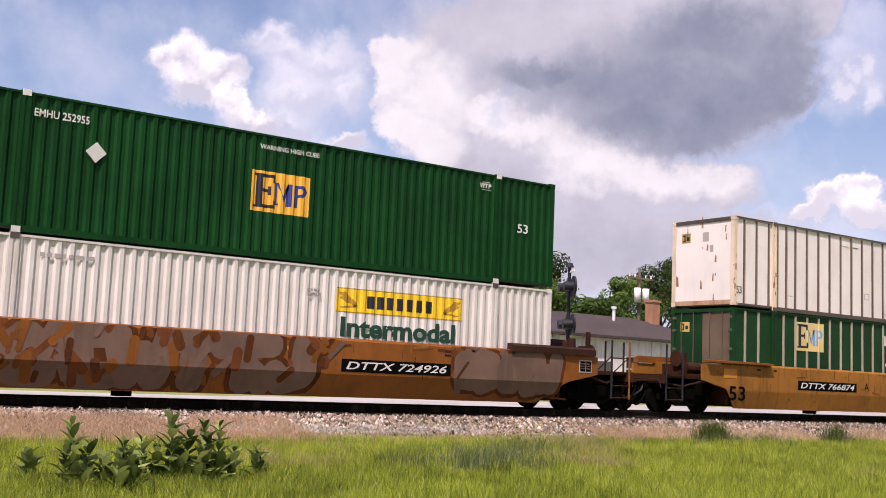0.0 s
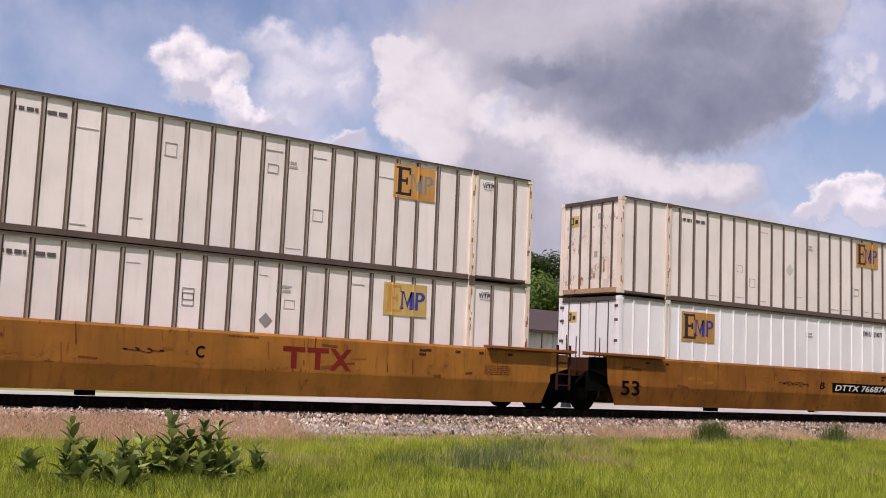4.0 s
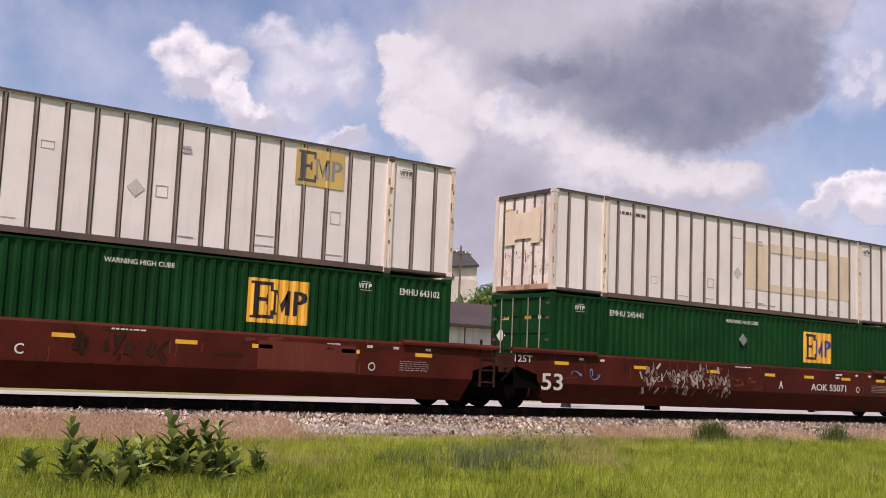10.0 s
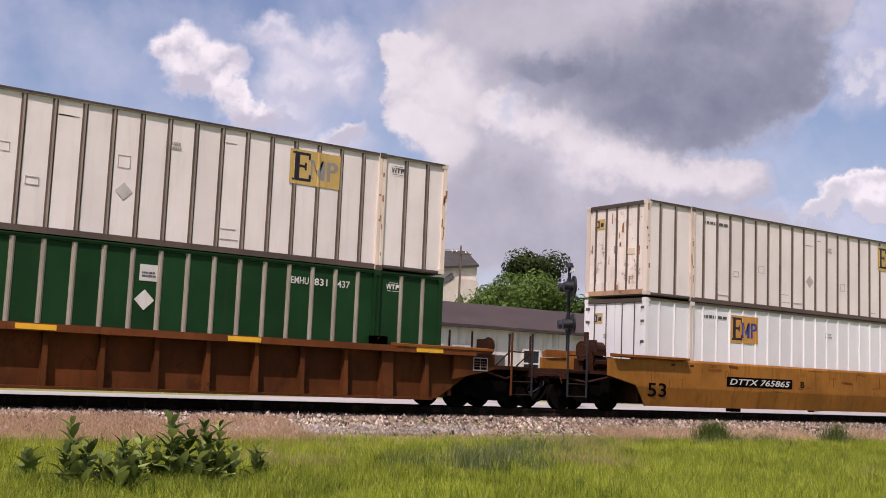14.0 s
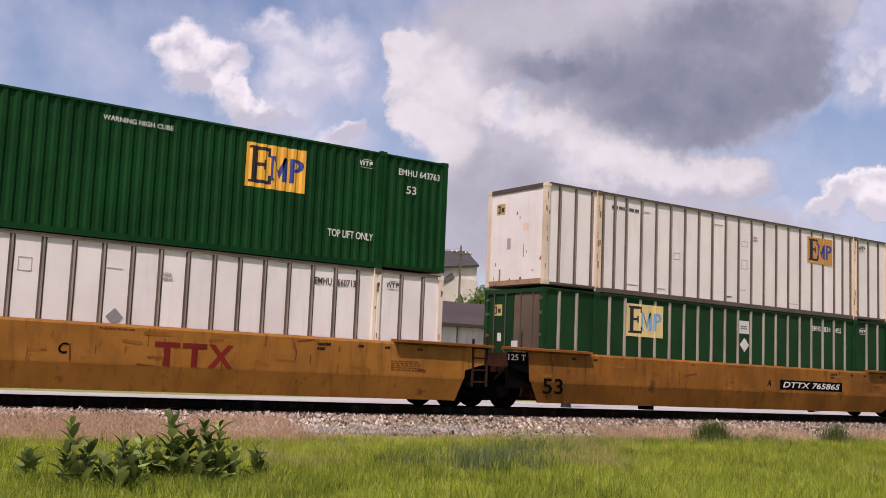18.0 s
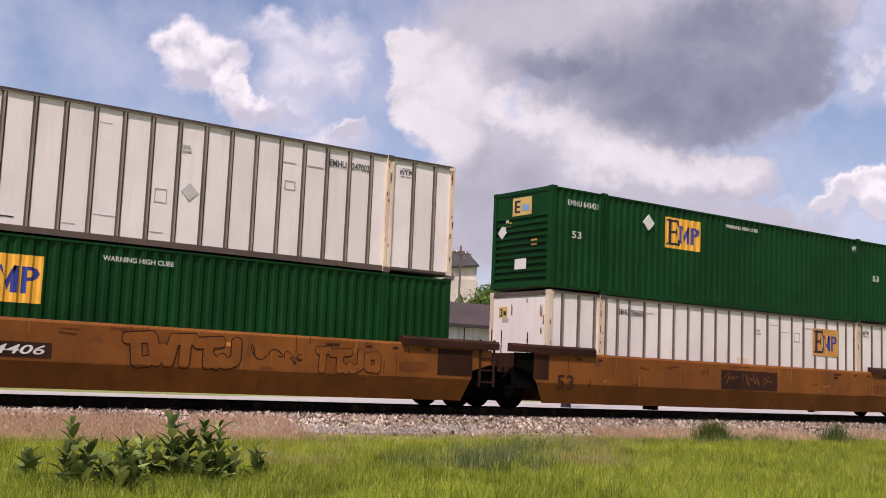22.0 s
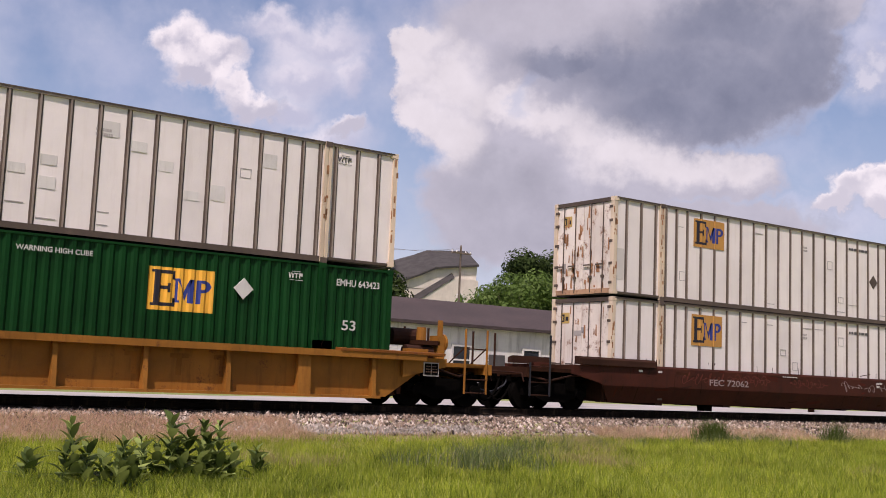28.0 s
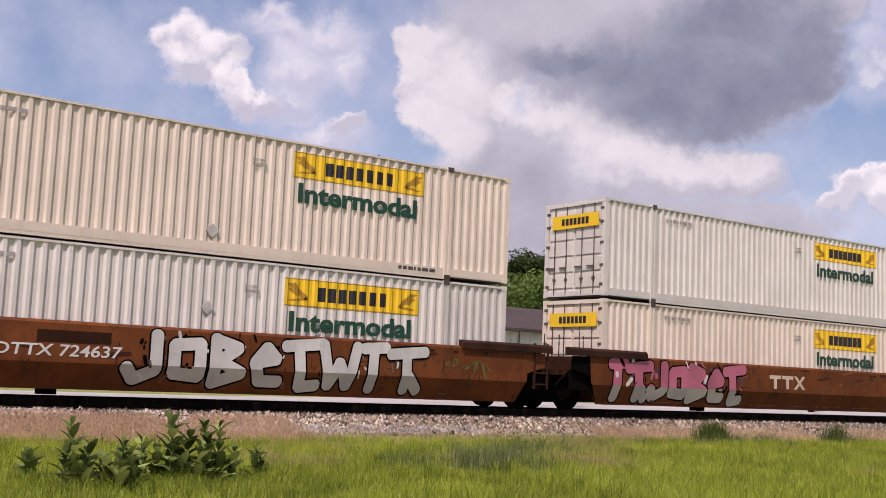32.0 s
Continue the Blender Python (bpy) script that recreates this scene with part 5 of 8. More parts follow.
def ends(t, kind, end, skin, frame, rail):
    """The end wall towards -X (doors, ribs, plain or slats) and a plain one at the other end."""
    a, b = -HALF + 0.13, HALF - 0.13
    part("far_end_wall", once(("far_end_wall", skin.name), lambda: Geo().box(CL - 0.06, CL - 0.03, a, b, 0.12, CH - 0.1), skin), skin, t)
    sill = RUSTE if kind == "white" else frame
    part("end_sill", once(("end_sill", sill.name), lambda: Geo().box(0.0, 0.1, a, b, 0.10, 0.24), sill), sill, t)
    part("end_header", once(("end_header", rail.name), lambda: Geo().box(0.0, 0.1, a, b, CH - 0.13, CH - 0.015), rail), rail, t)
    white = kind in ("white", "whitelight")
    if end == "doors":
        face = RUSTW if kind == "white" else skin
        for s in (-1, 1):
            y0, y1 = (a, -0.012) if s < 0 else (0.012, b)
            if kind == "greenrib":
                face = RUSTG if s < 0 else GREEN2
            door = part("door", once(("door", s, face.name), lambda: Geo().box(0.035, 0.07, y0, y1, 0.18, CH - 0.14) if white or kind == "greenrib" else door_panels(y0, y1), face), face, t)
            for k in (0.28, 0.72):
                y = y0 + (y1 - y0) * k
                part("locking_rod", once(("locking_rod", round(y, 2), kind == "green"), lambda: Geo().rod((0.0, y, 0.14), (0.0, y, CH - 0.12), 0.018, n=6), POSTS if kind != "green" else POSTL), POSTS, door)
                part("rod_handle", once(("rod_handle", round(y, 2)), lambda: Geo().box(-0.025, 0.0, y - 0.03, y + 0.28, 0.93, 0.97).box(-0.02, 0.03, y - 0.05, y + 0.05, 0.55, 0.63), POSTS), POSTS, door)
            yh = a + 0.0 if s < 0 else b
            for z in (0.4, 0.95, 1.6, 2.2, 2.6):
                part("hinge", once(("hinge", s), lambda: Geo().box(-0.006, 0.04, min(yh - 0.07, yh + 0.07 * s), max(yh + 0.07, yh + 0.07 * s), -0.04, 0.04), POSTS), POSTS, door, at=(0, 0, z))
    elif end == "ribs":
        part("end_wall", once(("end_wall", "ribs", skin.name), lambda: Geo().box(0.04, 0.07, a, b, 0.15, CH - 0.1), RUSTW if white else skin), skin, t)
        pm = POSTS if white else POSTL
        for i in range(5):
            y = a + (b - a) * (i + 0.6) / 5.2
            part("end_post", once(("end_post", round(y, 2), pm.name), lambda: Geo().prism([(0.04, y - 0.035), (0.005, y - 0.022), (0.005, y + 0.022), (0.04, y + 0.035)], 0.16, CH - 0.12, 2), pm), pm, t)
        part("stained_kick_panel", once(("stained_kick_panel",), lambda: Geo().box(0.028, 0.041, a, b, 0.17, 0.5), RUSTW if white else RUSTG), RUSTW, t)
    elif end == "plain":
        part("end_wall", once(("end_wall", "plain", skin.name), lambda: Geo().box(0.03, 0.07, a, b, 0.12, CH - 0.1), skin), skin, t)
    else:
        g = Geo()
        n = 10
        prof = []
        for i in range(n):
            z = 0.18 + (CH * 0.72 - 0.18) * i / n
            s = (CH * 0.72 - 0.18) / n
            prof += [(0.02, z), (0.02, z + s * 0.35), (0.065, z + s * 0.5), (0.065, z + s * 0.85)]
        prof += [(0.02, CH * 0.72), (0.02, CH - 0.12)]
        g.v = [(x, y, z) for x, z in prof for y in (a, b)]
        g.f = [(2 * i, 2 * i + 2, 2 * i + 3, 2 * i + 1) for i in range(len(prof) - 1)]
        part("end_wall", once(("end_wall", "slats", skin.name), lambda: g, skin), skin, t)
        sg = part("end_sign", once(("end_sign", "wide"), lambda: Geo().box(0.010, 0.018, -0.42, 0.42, 2.16, 2.68), LOGO_F), LOGO_F, t)
        part("sign_shape", once(("sign_shape", "wide"), lambda: Geo().box(0.006, 0.010, 0.24, 0.32, 2.24, 2.6).box(0.006, 0.010, 0.08, 0.24, 2.24, 2.3).box(0.006, 0.010, 0.10, 0.24, 2.39, 2.44).box(0.006, 0.010, 0.08, 0.24, 2.54, 2.6), LOGO_K), LOGO_K, sg)
        part("sign_shape", once(("sign_shape", "blue"), lambda: Geo().box(0.006, 0.010, -0.30, -0.02, 2.28, 2.46), LOGO_L), LOGO_L, sg)
        part("end_placard", once(("end_placard", "low"), lambda: Geo().box(0.008, 0.016, -0.25, 0.25, 0.62, 0.92), LETTER_W), LETTER_W, t, "white placard")


def end_marks(t, seed, slats):
    """Small yellow sign, print and a rust run or two on the end that faces the camera."""
    r = random.Random(seed)
    if not slats:
        sg = part("end_sign", once(("end_sign",), lambda: Geo().box(-0.006, 0.0, -0.19, 0.19, 0, 0.32), LOGO_F), LOGO_F, t, at=(0.036, 0.72, 2.15))
        part("sign_shape", once(("sign_shape",), lambda: Geo().box(-0.009, -0.006, 0.03, 0.08, 0.05, 0.27).box(-0.009, -0.006, 0.08, 0.15, 0.05, 0.09).box(-0.009, -0.006, 0.08, 0.15, 0.23, 0.27).box(-0.009, -0.006, -0.14, -0.02, 0.08, 0.20), LOGO_K), LOGO_K, sg)
    if "green corrugated" in t["label"]:
        part("end_placard", once(("end_placard",), lambda: Geo().prism([(-0.2, 0), (0, -0.2), (0.2, 0), (0, 0.2)], -0.006, 0, 0), LETTER_W), LETTER_W, t, "diamond-shaped placard", at=(0.016, 0.86, 1.72))
    white = "white" in t["label"]
    m = LETTER_F if white else LETTER_W
    for k in range(r.randint(2, 4)):
        y, z, h = r.uniform(-1.0, 0.9), r.uniform(0.5, 2.3), r.uniform(0.12, 0.35)
        part("small_print", Geo().box(0.027, 0.036, y, y + r.uniform(0.12, 0.3), z, z + h), r.choice((m, m, TAN if white else LOGO_O)), t)


def wear(t, seed, braced):
    """Rust on the lifting and corner posts, and scrapes low on the panels of a white box."""
    r = random.Random(seed + 300)
    g = Geo()
    poor = seed in (31, 32)
    for x in POST_X + (0.06, CL - 0.06):
        for k in range(30 if poor and x == POST_X[1] else 12 if poor else 7):
            z, h = r.uniform(0.2, 2.6), r.uniform(0.04, 0.22)
            a = x + r.uniform(-0.09, 0.03)
            y = -HALF - 0.0215 if x in POST_X else -HALF - 0.002
            g.box(a, a + r.uniform(0.02, 0.06), y, y + 0.004, z, z + h)
    for k in range(64 if seed == 32 else 12):
        y, z = r.uniform(-1.28, 1.1), 0.1 + 2.5 * r.random() ** 1.5
        w, h = r.uniform(0.015, 0.06), r.uniform(0.05, 0.4)
        g.put([(0.026, y - w * r.uniform(0.4, 1), z), (0.026, y + w, z + r.uniform(0, 0.05)), (0.026, y + w * r.uniform(0.2, 1), z + h), (0.026, y - w * r.uniform(0.2, 1), z + h * r.uniform(0.7, 1.1))], [(0, 3, 2, 1)])
    tagged(part("rust_wear", g, RUSTS, t), "brown rust marks", kind="stuff")
    g, m = Geo(), panel_xs(braced)[1]
    for k in range(9):
        i = r.randrange(2, len(m) - 3)
        a, z, w = m[i] + 0.08, r.choice((0.28, 0.3, 0.32, 0.55, 2.3, 2.5)), m[i + 1] - m[i] - 0.16
        g.box(a, a + w * r.uniform(0.5, 1.0), -HALF + 0.036, -HALF + 0.046, z, z + 0.022)
    for k in range(3):
        i = r.randrange(2, len(m) - 3)
        a, z, w, h = m[i] + 0.14, r.uniform(0.5, 2.2), 0.26, r.uniform(0.15, 0.3)
        for b in ((a, a + w, z, z + 0.015), (a, a + w, z + h, z + h + 0.015), (a, a + 0.015, z, z + h), (a + w, a + w + 0.015, z, z + h + 0.015)):
            g.box(b[0], b[1], -HALF + 0.036, -HALF + 0.046, b[2], b[3])
    tagged(part("scrape_wear", g, LETTER_F, t), "grey scrapes and patch outlines", kind="stuff")


def door_panels(y0, y1):
    g = Geo().box(0.045, 0.07, y0, y1, 0.18, CH - 0.14)
    n = 5
    for i in range(n):
        z = 0.25 + (CH - 0.5) * i / n
        g.box(0.02, 0.05, y0 + 0.05, y1 - 0.05, z + 0.10, z + (CH - 0.5) / n)
    return g


def logo(t, x0, x1, z0, z1, ground_mat=None, dark=None, blue=None):
    """A square sign of plain shapes painted on the side: a dark bracket and blue blocks on yellow."""
    gm, dk, bl = ground_mat or LOGO_Y, dark or LOGO_K, blue or LOGO_B
    w, h = x1 - x0, z1 - z0
    steel, braced = "steel" in t["label"], "paired posts" in t["label"]

    def lay(polys, lift):
        g = Geo()
        for poly in polys:
            follow(g, [(a * w, b * h) for a, b in poly], x0, steel, lift, braced)
        return g

    def rect(a, b, c, d):
        return [(a, c), (b, c), (b, d), (a, d)]
    lg = part("logo_sign", lay([rect(0, 1, 0, 1)], 0.0), gm, t, "yellow square sign with dark and blue shapes", at=(x0, -HALF, z0))
    part("dark_shape", lay([rect(0.09, 0.19, 0.10, 0.93), rect(0.05, 0.09, 0.87, 0.93), rect(0.05, 0.09, 0.10, 0.16), rect(0.19, 0.40, 0.85, 0.93), rect(0.36, 0.40, 0.73, 0.85), rect(0.19, 0.33, 0.49, 0.57), rect(0.29, 0.33, 0.42, 0.49), rect(0.29, 0.33, 0.57, 0.64),
                            rect(0.19, 0.42, 0.10, 0.18), rect(0.38, 0.42, 0.18, 0.30)], 0.002), dk, lg)
    bowl = [(0.80, 0.76), (0.88, 0.76), (0.94, 0.71), (0.965, 0.62), (0.94, 0.53), (0.88, 0.47), (0.80, 0.46), (0.80, 0.53), (0.86, 0.545), (0.885, 0.62), (0.86, 0.68), (0.80, 0.69)]
    part("blue_shape", lay([rect(0.41, 0.445, 0.25, 0.70), rect(0.385, 0.47, 0.20, 0.25), [(0.37, 0.76), (0.41, 0.70), (0.445, 0.70), (0.54, 0.44), (0.56, 0.24), (0.47, 0.76)], [(0.54, 0.44), (0.56, 0.24), (0.665, 0.76), (0.625, 0.76)],
                            rect(0.60, 0.69, 0.20, 0.66), [(0.60, 0.66), (0.69, 0.66), (0.69, 0.76), (0.625, 0.76)], rect(0.735, 0.80, 0.20, 0.76), bowl[:4] + [(0.94, 0.62), (0.885, 0.62), (0.86, 0.68), (0.80, 0.69)], bowl[3:9] + [(0.885, 0.62)]], 0.002), bl, lg)


def surface(x0, x1, steel, braced=False):
    """Creases of the side between x0 and x1, and its depth behind the outer face at a place: a corrugated sheet, or panels with posts."""
    a, b = POST_X[0] + 0.1, POST_X[1] - 0.1
    if steel:
        n = round((b - a) / 0.262)
        p = (b - a) / n
        bend = [a + (i + f) * p for i in range(n) for f in (0.22, 0.42, 0.72, 0.92)]

        def dip(x):
            return 0.009 + float(np.interp(((x - a) / p) % 1.0, [0, 0.22, 0.42, 0.72, 0.92, 1.0], [0, 0, 1, 1, 0, 0])) * 0.042
    else:
        posts = panel_xs(braced)[1][1:-1]
        bend = [x + k for x in posts for k in (-0.031, -0.021, 0.021, 0.031)]

        def dip(x):
            return float(np.interp(min(abs(x - q) for q in posts), [0.021, 0.031], [0.0065, 0.0285]))
    return sorted({x0, x1} | {x for x in bend if x0 < x < x1}), dip


def follow(g, poly, x0, steel, lift, braced=False):
    """Lays an outline of (x, z) on the side, split at its creases."""
    cuts, dip = surface(x0 + min(p[0] for p in poly), x0 + max(p[0] for p in poly), steel, braced)
    for a, b in zip(cuts, cuts[1:]):
        ring = [Vector((z, x + x0)) for x, z in poly]
        ring = clip(clip(ring, a, True), b, False)
        if len(ring) > 2:
            g.put([(q.y - x0, dip(min(b - 1e-6, max(a + 1e-6, q.y))) - lift, q.x) for q in ring], [tuple(range(len(ring)))])


def diamond(t, x, z, r=0.22, material=None, proud=0.022):
    """A placard; on a panelled side it is stuck to the middle of the nearest panel."""
    if "steel" not in t["label"]:
        m = panel_xs("paired posts" in t["label"])[1]
        x = min(((a + b) / 2 for a, b in zip(m, m[1:]) if b - a > 0.5), key=lambda q: abs(q - x))
        part("placard", Geo().prism([(x - r, z), (x, z - r), (x + r, z), (x, z + r)], -HALF + 0.030, -HALF + 0.044, 1), material or LETTER_W, t, "diamond-shaped placard")
        return
    part("placard", Geo().prism([(x - r, z), (x, z - r), (x + r, z), (x, z + r)], -HALF - proud, -HALF + 0.01, 1), material or LETTER_W, t, "diamond-shaped placard")


def patch(t, x0, x1, z0, z1, material, y=None, name="patch", label=""):
    y = -HALF + 0.041 if y is None else y
    part(name, Geo().box(x0, x1, y - 0.006, y + 0.01, z0, z1), material, t, label)


def maker_panel(t, x0, x1, z0, z1, zt0, zt1):
    """A yellow name panel painted over the corrugations, with dark bars, and the word below it."""
    w, h = x1 - x0, z1 - z0

    def lay(polys, lift):
        g = Geo()
        for poly in polys:
            follow(g, [(a * w, b * h) for a, b in poly], x0, True, lift)
        return g
    pn = part("name_panel", lay([[(0, 0), (1, 0), (1, 1), (0, 1)]], 0.0), PANEL_Y, t, "yellow name panel with dark bars", at=(x0, -HALF - 0.002, z0))
    for i in range(7):
        a = 0.235 + i * 0.076
        part("bar", lay([[(a, 0.22), (a + 0.052, 0.22), (a + 0.052, 0.74), (a, 0.74)]], 0.003), LOGO_K, pn)
    for m in (0, 1):
        polys = [[(0.02, 0.80), (0.07, 0.84), (0.17, 0.30), (0.14, 0.22)], [(0.03, 0.22), (0.05, 0.16), (0.17, 0.24), (0.15, 0.32)], [(0.03, 0.60), (0.05, 0.66), (0.10, 0.40), (0.08, 0.36)]]
        part("scroll_shape", lay([[(1 - a, b) for a, b in q[::-1]] if m else q for q in polys], 0.002), SCROLL, pn)
    for z in (0, 0.96):
        part("panel_edge", lay([[(0, z), (1, z), (1, z + 0.04), (0, z + 0.04)]], 0.002), SCROLL, pn)
    lettering("lettering", "Intermodal", w * 0.90, zt1 - zt0, LETTER_G, t, (x0 + w * 0.04, -HALF + 0.008, zt0), "dark green lettering", bold=0.035)


def marks(t, kind, seed, code="", at=0.0, wide=1.6, owner=14.5):
    """Small stencils on a box: its code where it can be read, a maker's mark and faint bars."""
    dark = kind in ("white", "whitelight", "pale", "ivory")
    m = LETTER_D if dark else LETTER_W
    y = -HALF + 0.006 if kind in ("pale", "ivory", "green") else -HALF + 0.036
    if code and kind in ("white", "whitelight", "greenrib"):
        # the groups of characters stand on neighbouring panels, clear of the posts
        e, mid, f = panel_xs("paired posts" in t["label"])
        i = min(range(1, len(mid) - 3), key=lambda q: abs(mid[q] + 0.06 - at))
        words = [code[:4], code[5:8], code[8:]] if kind == "greenrib" else [code[:4], code[5:]]
        for q, w in enumerate(words):
            lettering("code_stencil", w, min(len(w) * 0.115, mid[i + q + 1] - mid[i + q] - 0.12), 0.165, m, t, (mid[i + q] + 0.06, y, CH - 0.50))
    elif code:
        lettering("code_stencil", code, wide, 0.165, m, t, (at, y, CH - 0.50))
    else:
        text_block(t, "code_stencil", at or 2.5, y, CH - 0.46, 1.2, 0.14, 1, LETTER_F if kind in ("pale", "ivory") else m)
    if kind == "green":
        lettering("lettering", "WARNING HIGH CUBE", 1.55, 0.11, LETTER_W, t, (7.2, y, CH - 0.38))
    elif kind != "greenrib":
        text_block(t, "weight_stencil", 8.62, y, CH - 0.75, 0.36, 0.2, 2, LETTER_F if dark else GRAF_W)
    if owner:
        part("maker_mark", once(("maker_mark", m.name), mark_geo, m), m, t, at=(owner, y, CH - 0.52))


def mark_geo():
    """A small mark: three blocks between two thin lines."""
    g = Geo().box(0.05, 0.29, -0.003, 0, 0.25, 0.262).box(0, 0.34, -0.003, 0, 0.05, 0.06)
    for q in (-0.035, 0.04):
        g.prism([(q, 0.22), (q + 0.025, 0.1), (q + 0.05, 0.1), (q + 0.075, 0.22), (q + 0.055, 0.22), (q + 0.0375, 0.14), (q + 0.02, 0.22)][::-1], -0.003, 0, 1)
    return g.box(0.12, 0.22, -0.003, 0, 0.195, 0.22).box(0.155, 0.185, -0.003, 0, 0.1, 0.195).box(0.24, 0.265, -0.003, 0, 0.1, 0.22).box(0.265, 0.33, -0.003, 0, 0.15, 0.22)


def text_block(parent, name, x, y, z, w, h, lines, material, seed=3):
    """Unreadable lines of small print: rows of short dashes."""
    key = (name, lines, material.name, round(w / h), seed)

    def build():
        g, r = Geo(), random.Random(seed)
        for k in range(lines):
            a, z0 = 0.0, 1 - (k + 0.8) / lines
            while a < 0.95:
                b = min(1.0, a + r.uniform(0.05, 0.16))
                g.box(a, b, -0.003, 0, z0, z0 + (0.62 if lines < 3 else 0.4) / lines)
                a = b + r.uniform(0.02, 0.05)
        return g
    ob = tagged(part(name, once(key, build, material), material, parent), kind="stuff")
    ob.matrix_basis = pose(x, y, z) @ Matrix.Diagonal((w, 1, h, 1))


# ---- well cars ----
def side_wall(x0, x1, s, top, low, foot, cut0, cut1):
    """Smooth car side: upright upper band, lower band raked inwards, raked ends."""
    g = Geo()
    yo = s * 1.50
    rows = [(low, s * foot, 1.0), (0.72, s * 1.497, 0.22), (0.77, yo, 0.12), (top - 0.06, yo, 0.0), (top, s * 1.46, 0.0), (top, s * 1.33, 0.0), (low, s * (foot - 0.04), 1.0)]
    for z, y, cut in rows:
        g.v += [(x0 + cut * cut0, y, z), (x1 - cut * cut1, y, z)]
    n = len(rows)
    g.f = [(2 * i, 2 * i + 1, 2 * ((i + 1) % n) + 1, 2 * ((i + 1) % n)) if s < 0 else (2 * i, 2 * ((i + 1) % n), 2 * ((i + 1) % n) + 1, 2 * i + 1) for i in range(n)]
    g.f += [tuple(2 * i for i in range(n)), tuple(2 * i + 1 for i in range(n))[::-1]]
    return g


def ribbed_side(x0, x1, s, top):
    a, b = sorted((s * 1.35, s * 1.31))
    return Geo().prism([(x0, 0.80), (x0 + 0.9, 0.22), (x1 - 0.9, 0.22), (x1, 0.80), (x1, top - 0.15), (x0, top - 0.15)], a, b, 1)


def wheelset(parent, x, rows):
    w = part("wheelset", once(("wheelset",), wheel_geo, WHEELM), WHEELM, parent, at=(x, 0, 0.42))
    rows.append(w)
    return w


def wheel_geo():
    g = Geo().rod((0, -0.95, 0), (0, 0.95, 0), 0.075, n=10)
    for s in (-1, 1):
        y = s * 0.7525
        g.rod((0, y - 0.065, 0), (0, y + 0.065, 0), 0.42, n=26)
        g.rod((0, y - s * 0.075 - 0.015, 0), (0, y - s * 0.075 + 0.015, 0), 0.445, n=26)
        g.rod((0, y + s * 0.05, 0), (0, y + s * 0.085, 0), 0.30, 0.13, n=20)
    for k in range(3):
        g.box(-0.05 + 0.11 * k - 0.11, -0.03 + 0.11 * k - 0.11, -0.86, -0.83, -0.05, 0.05)
    return g


WHEELSETS = {"front": [], "rear": []}


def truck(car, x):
    t = part("truck", once(("truck",), truck_geo, TRUCKM), TRUCKM, car, "grimy cast steel bogie, its shade put into a near-black tone", at=(x, 0, 0))
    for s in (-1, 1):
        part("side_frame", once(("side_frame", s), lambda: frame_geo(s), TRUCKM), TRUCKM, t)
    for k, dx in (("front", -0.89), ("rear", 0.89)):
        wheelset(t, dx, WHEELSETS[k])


def truck_geo():
    return Geo().box(-0.22, 0.22, -1.0, 1.0, 0.38, 0.68).box(-0.5, 0.5, -0.3, 0.3, 0.5, 0.75)


def frame_geo(s):
    y0, y1 = sorted((s * 0.93, s * 1.06))
    g = Geo().prism([(-1.15, 0.38), (-0.75, 0.36), (-0.35, 0.20), (0.35, 0.20), (0.75, 0.36), (1.15, 0.38), (1.15, 0.55), (0.75, 0.60), (0.35, 0.72), (-0.35, 0.72), (-0.75, 0.60), (-1.15, 0.55)], y0, y1, 1)
    for dx in (-0.89, 0.89):
        g.rod((dx, s * 0.98, 0.42), (dx, s * 1.12, 0.42), 0.13, n=12)
    for dx in (-0.14, 0, 0.14):
        g.rod((dx, s * 1.0, 0.25), (dx, s * 1.0, 0.55), 0.06, n=8)
    return g


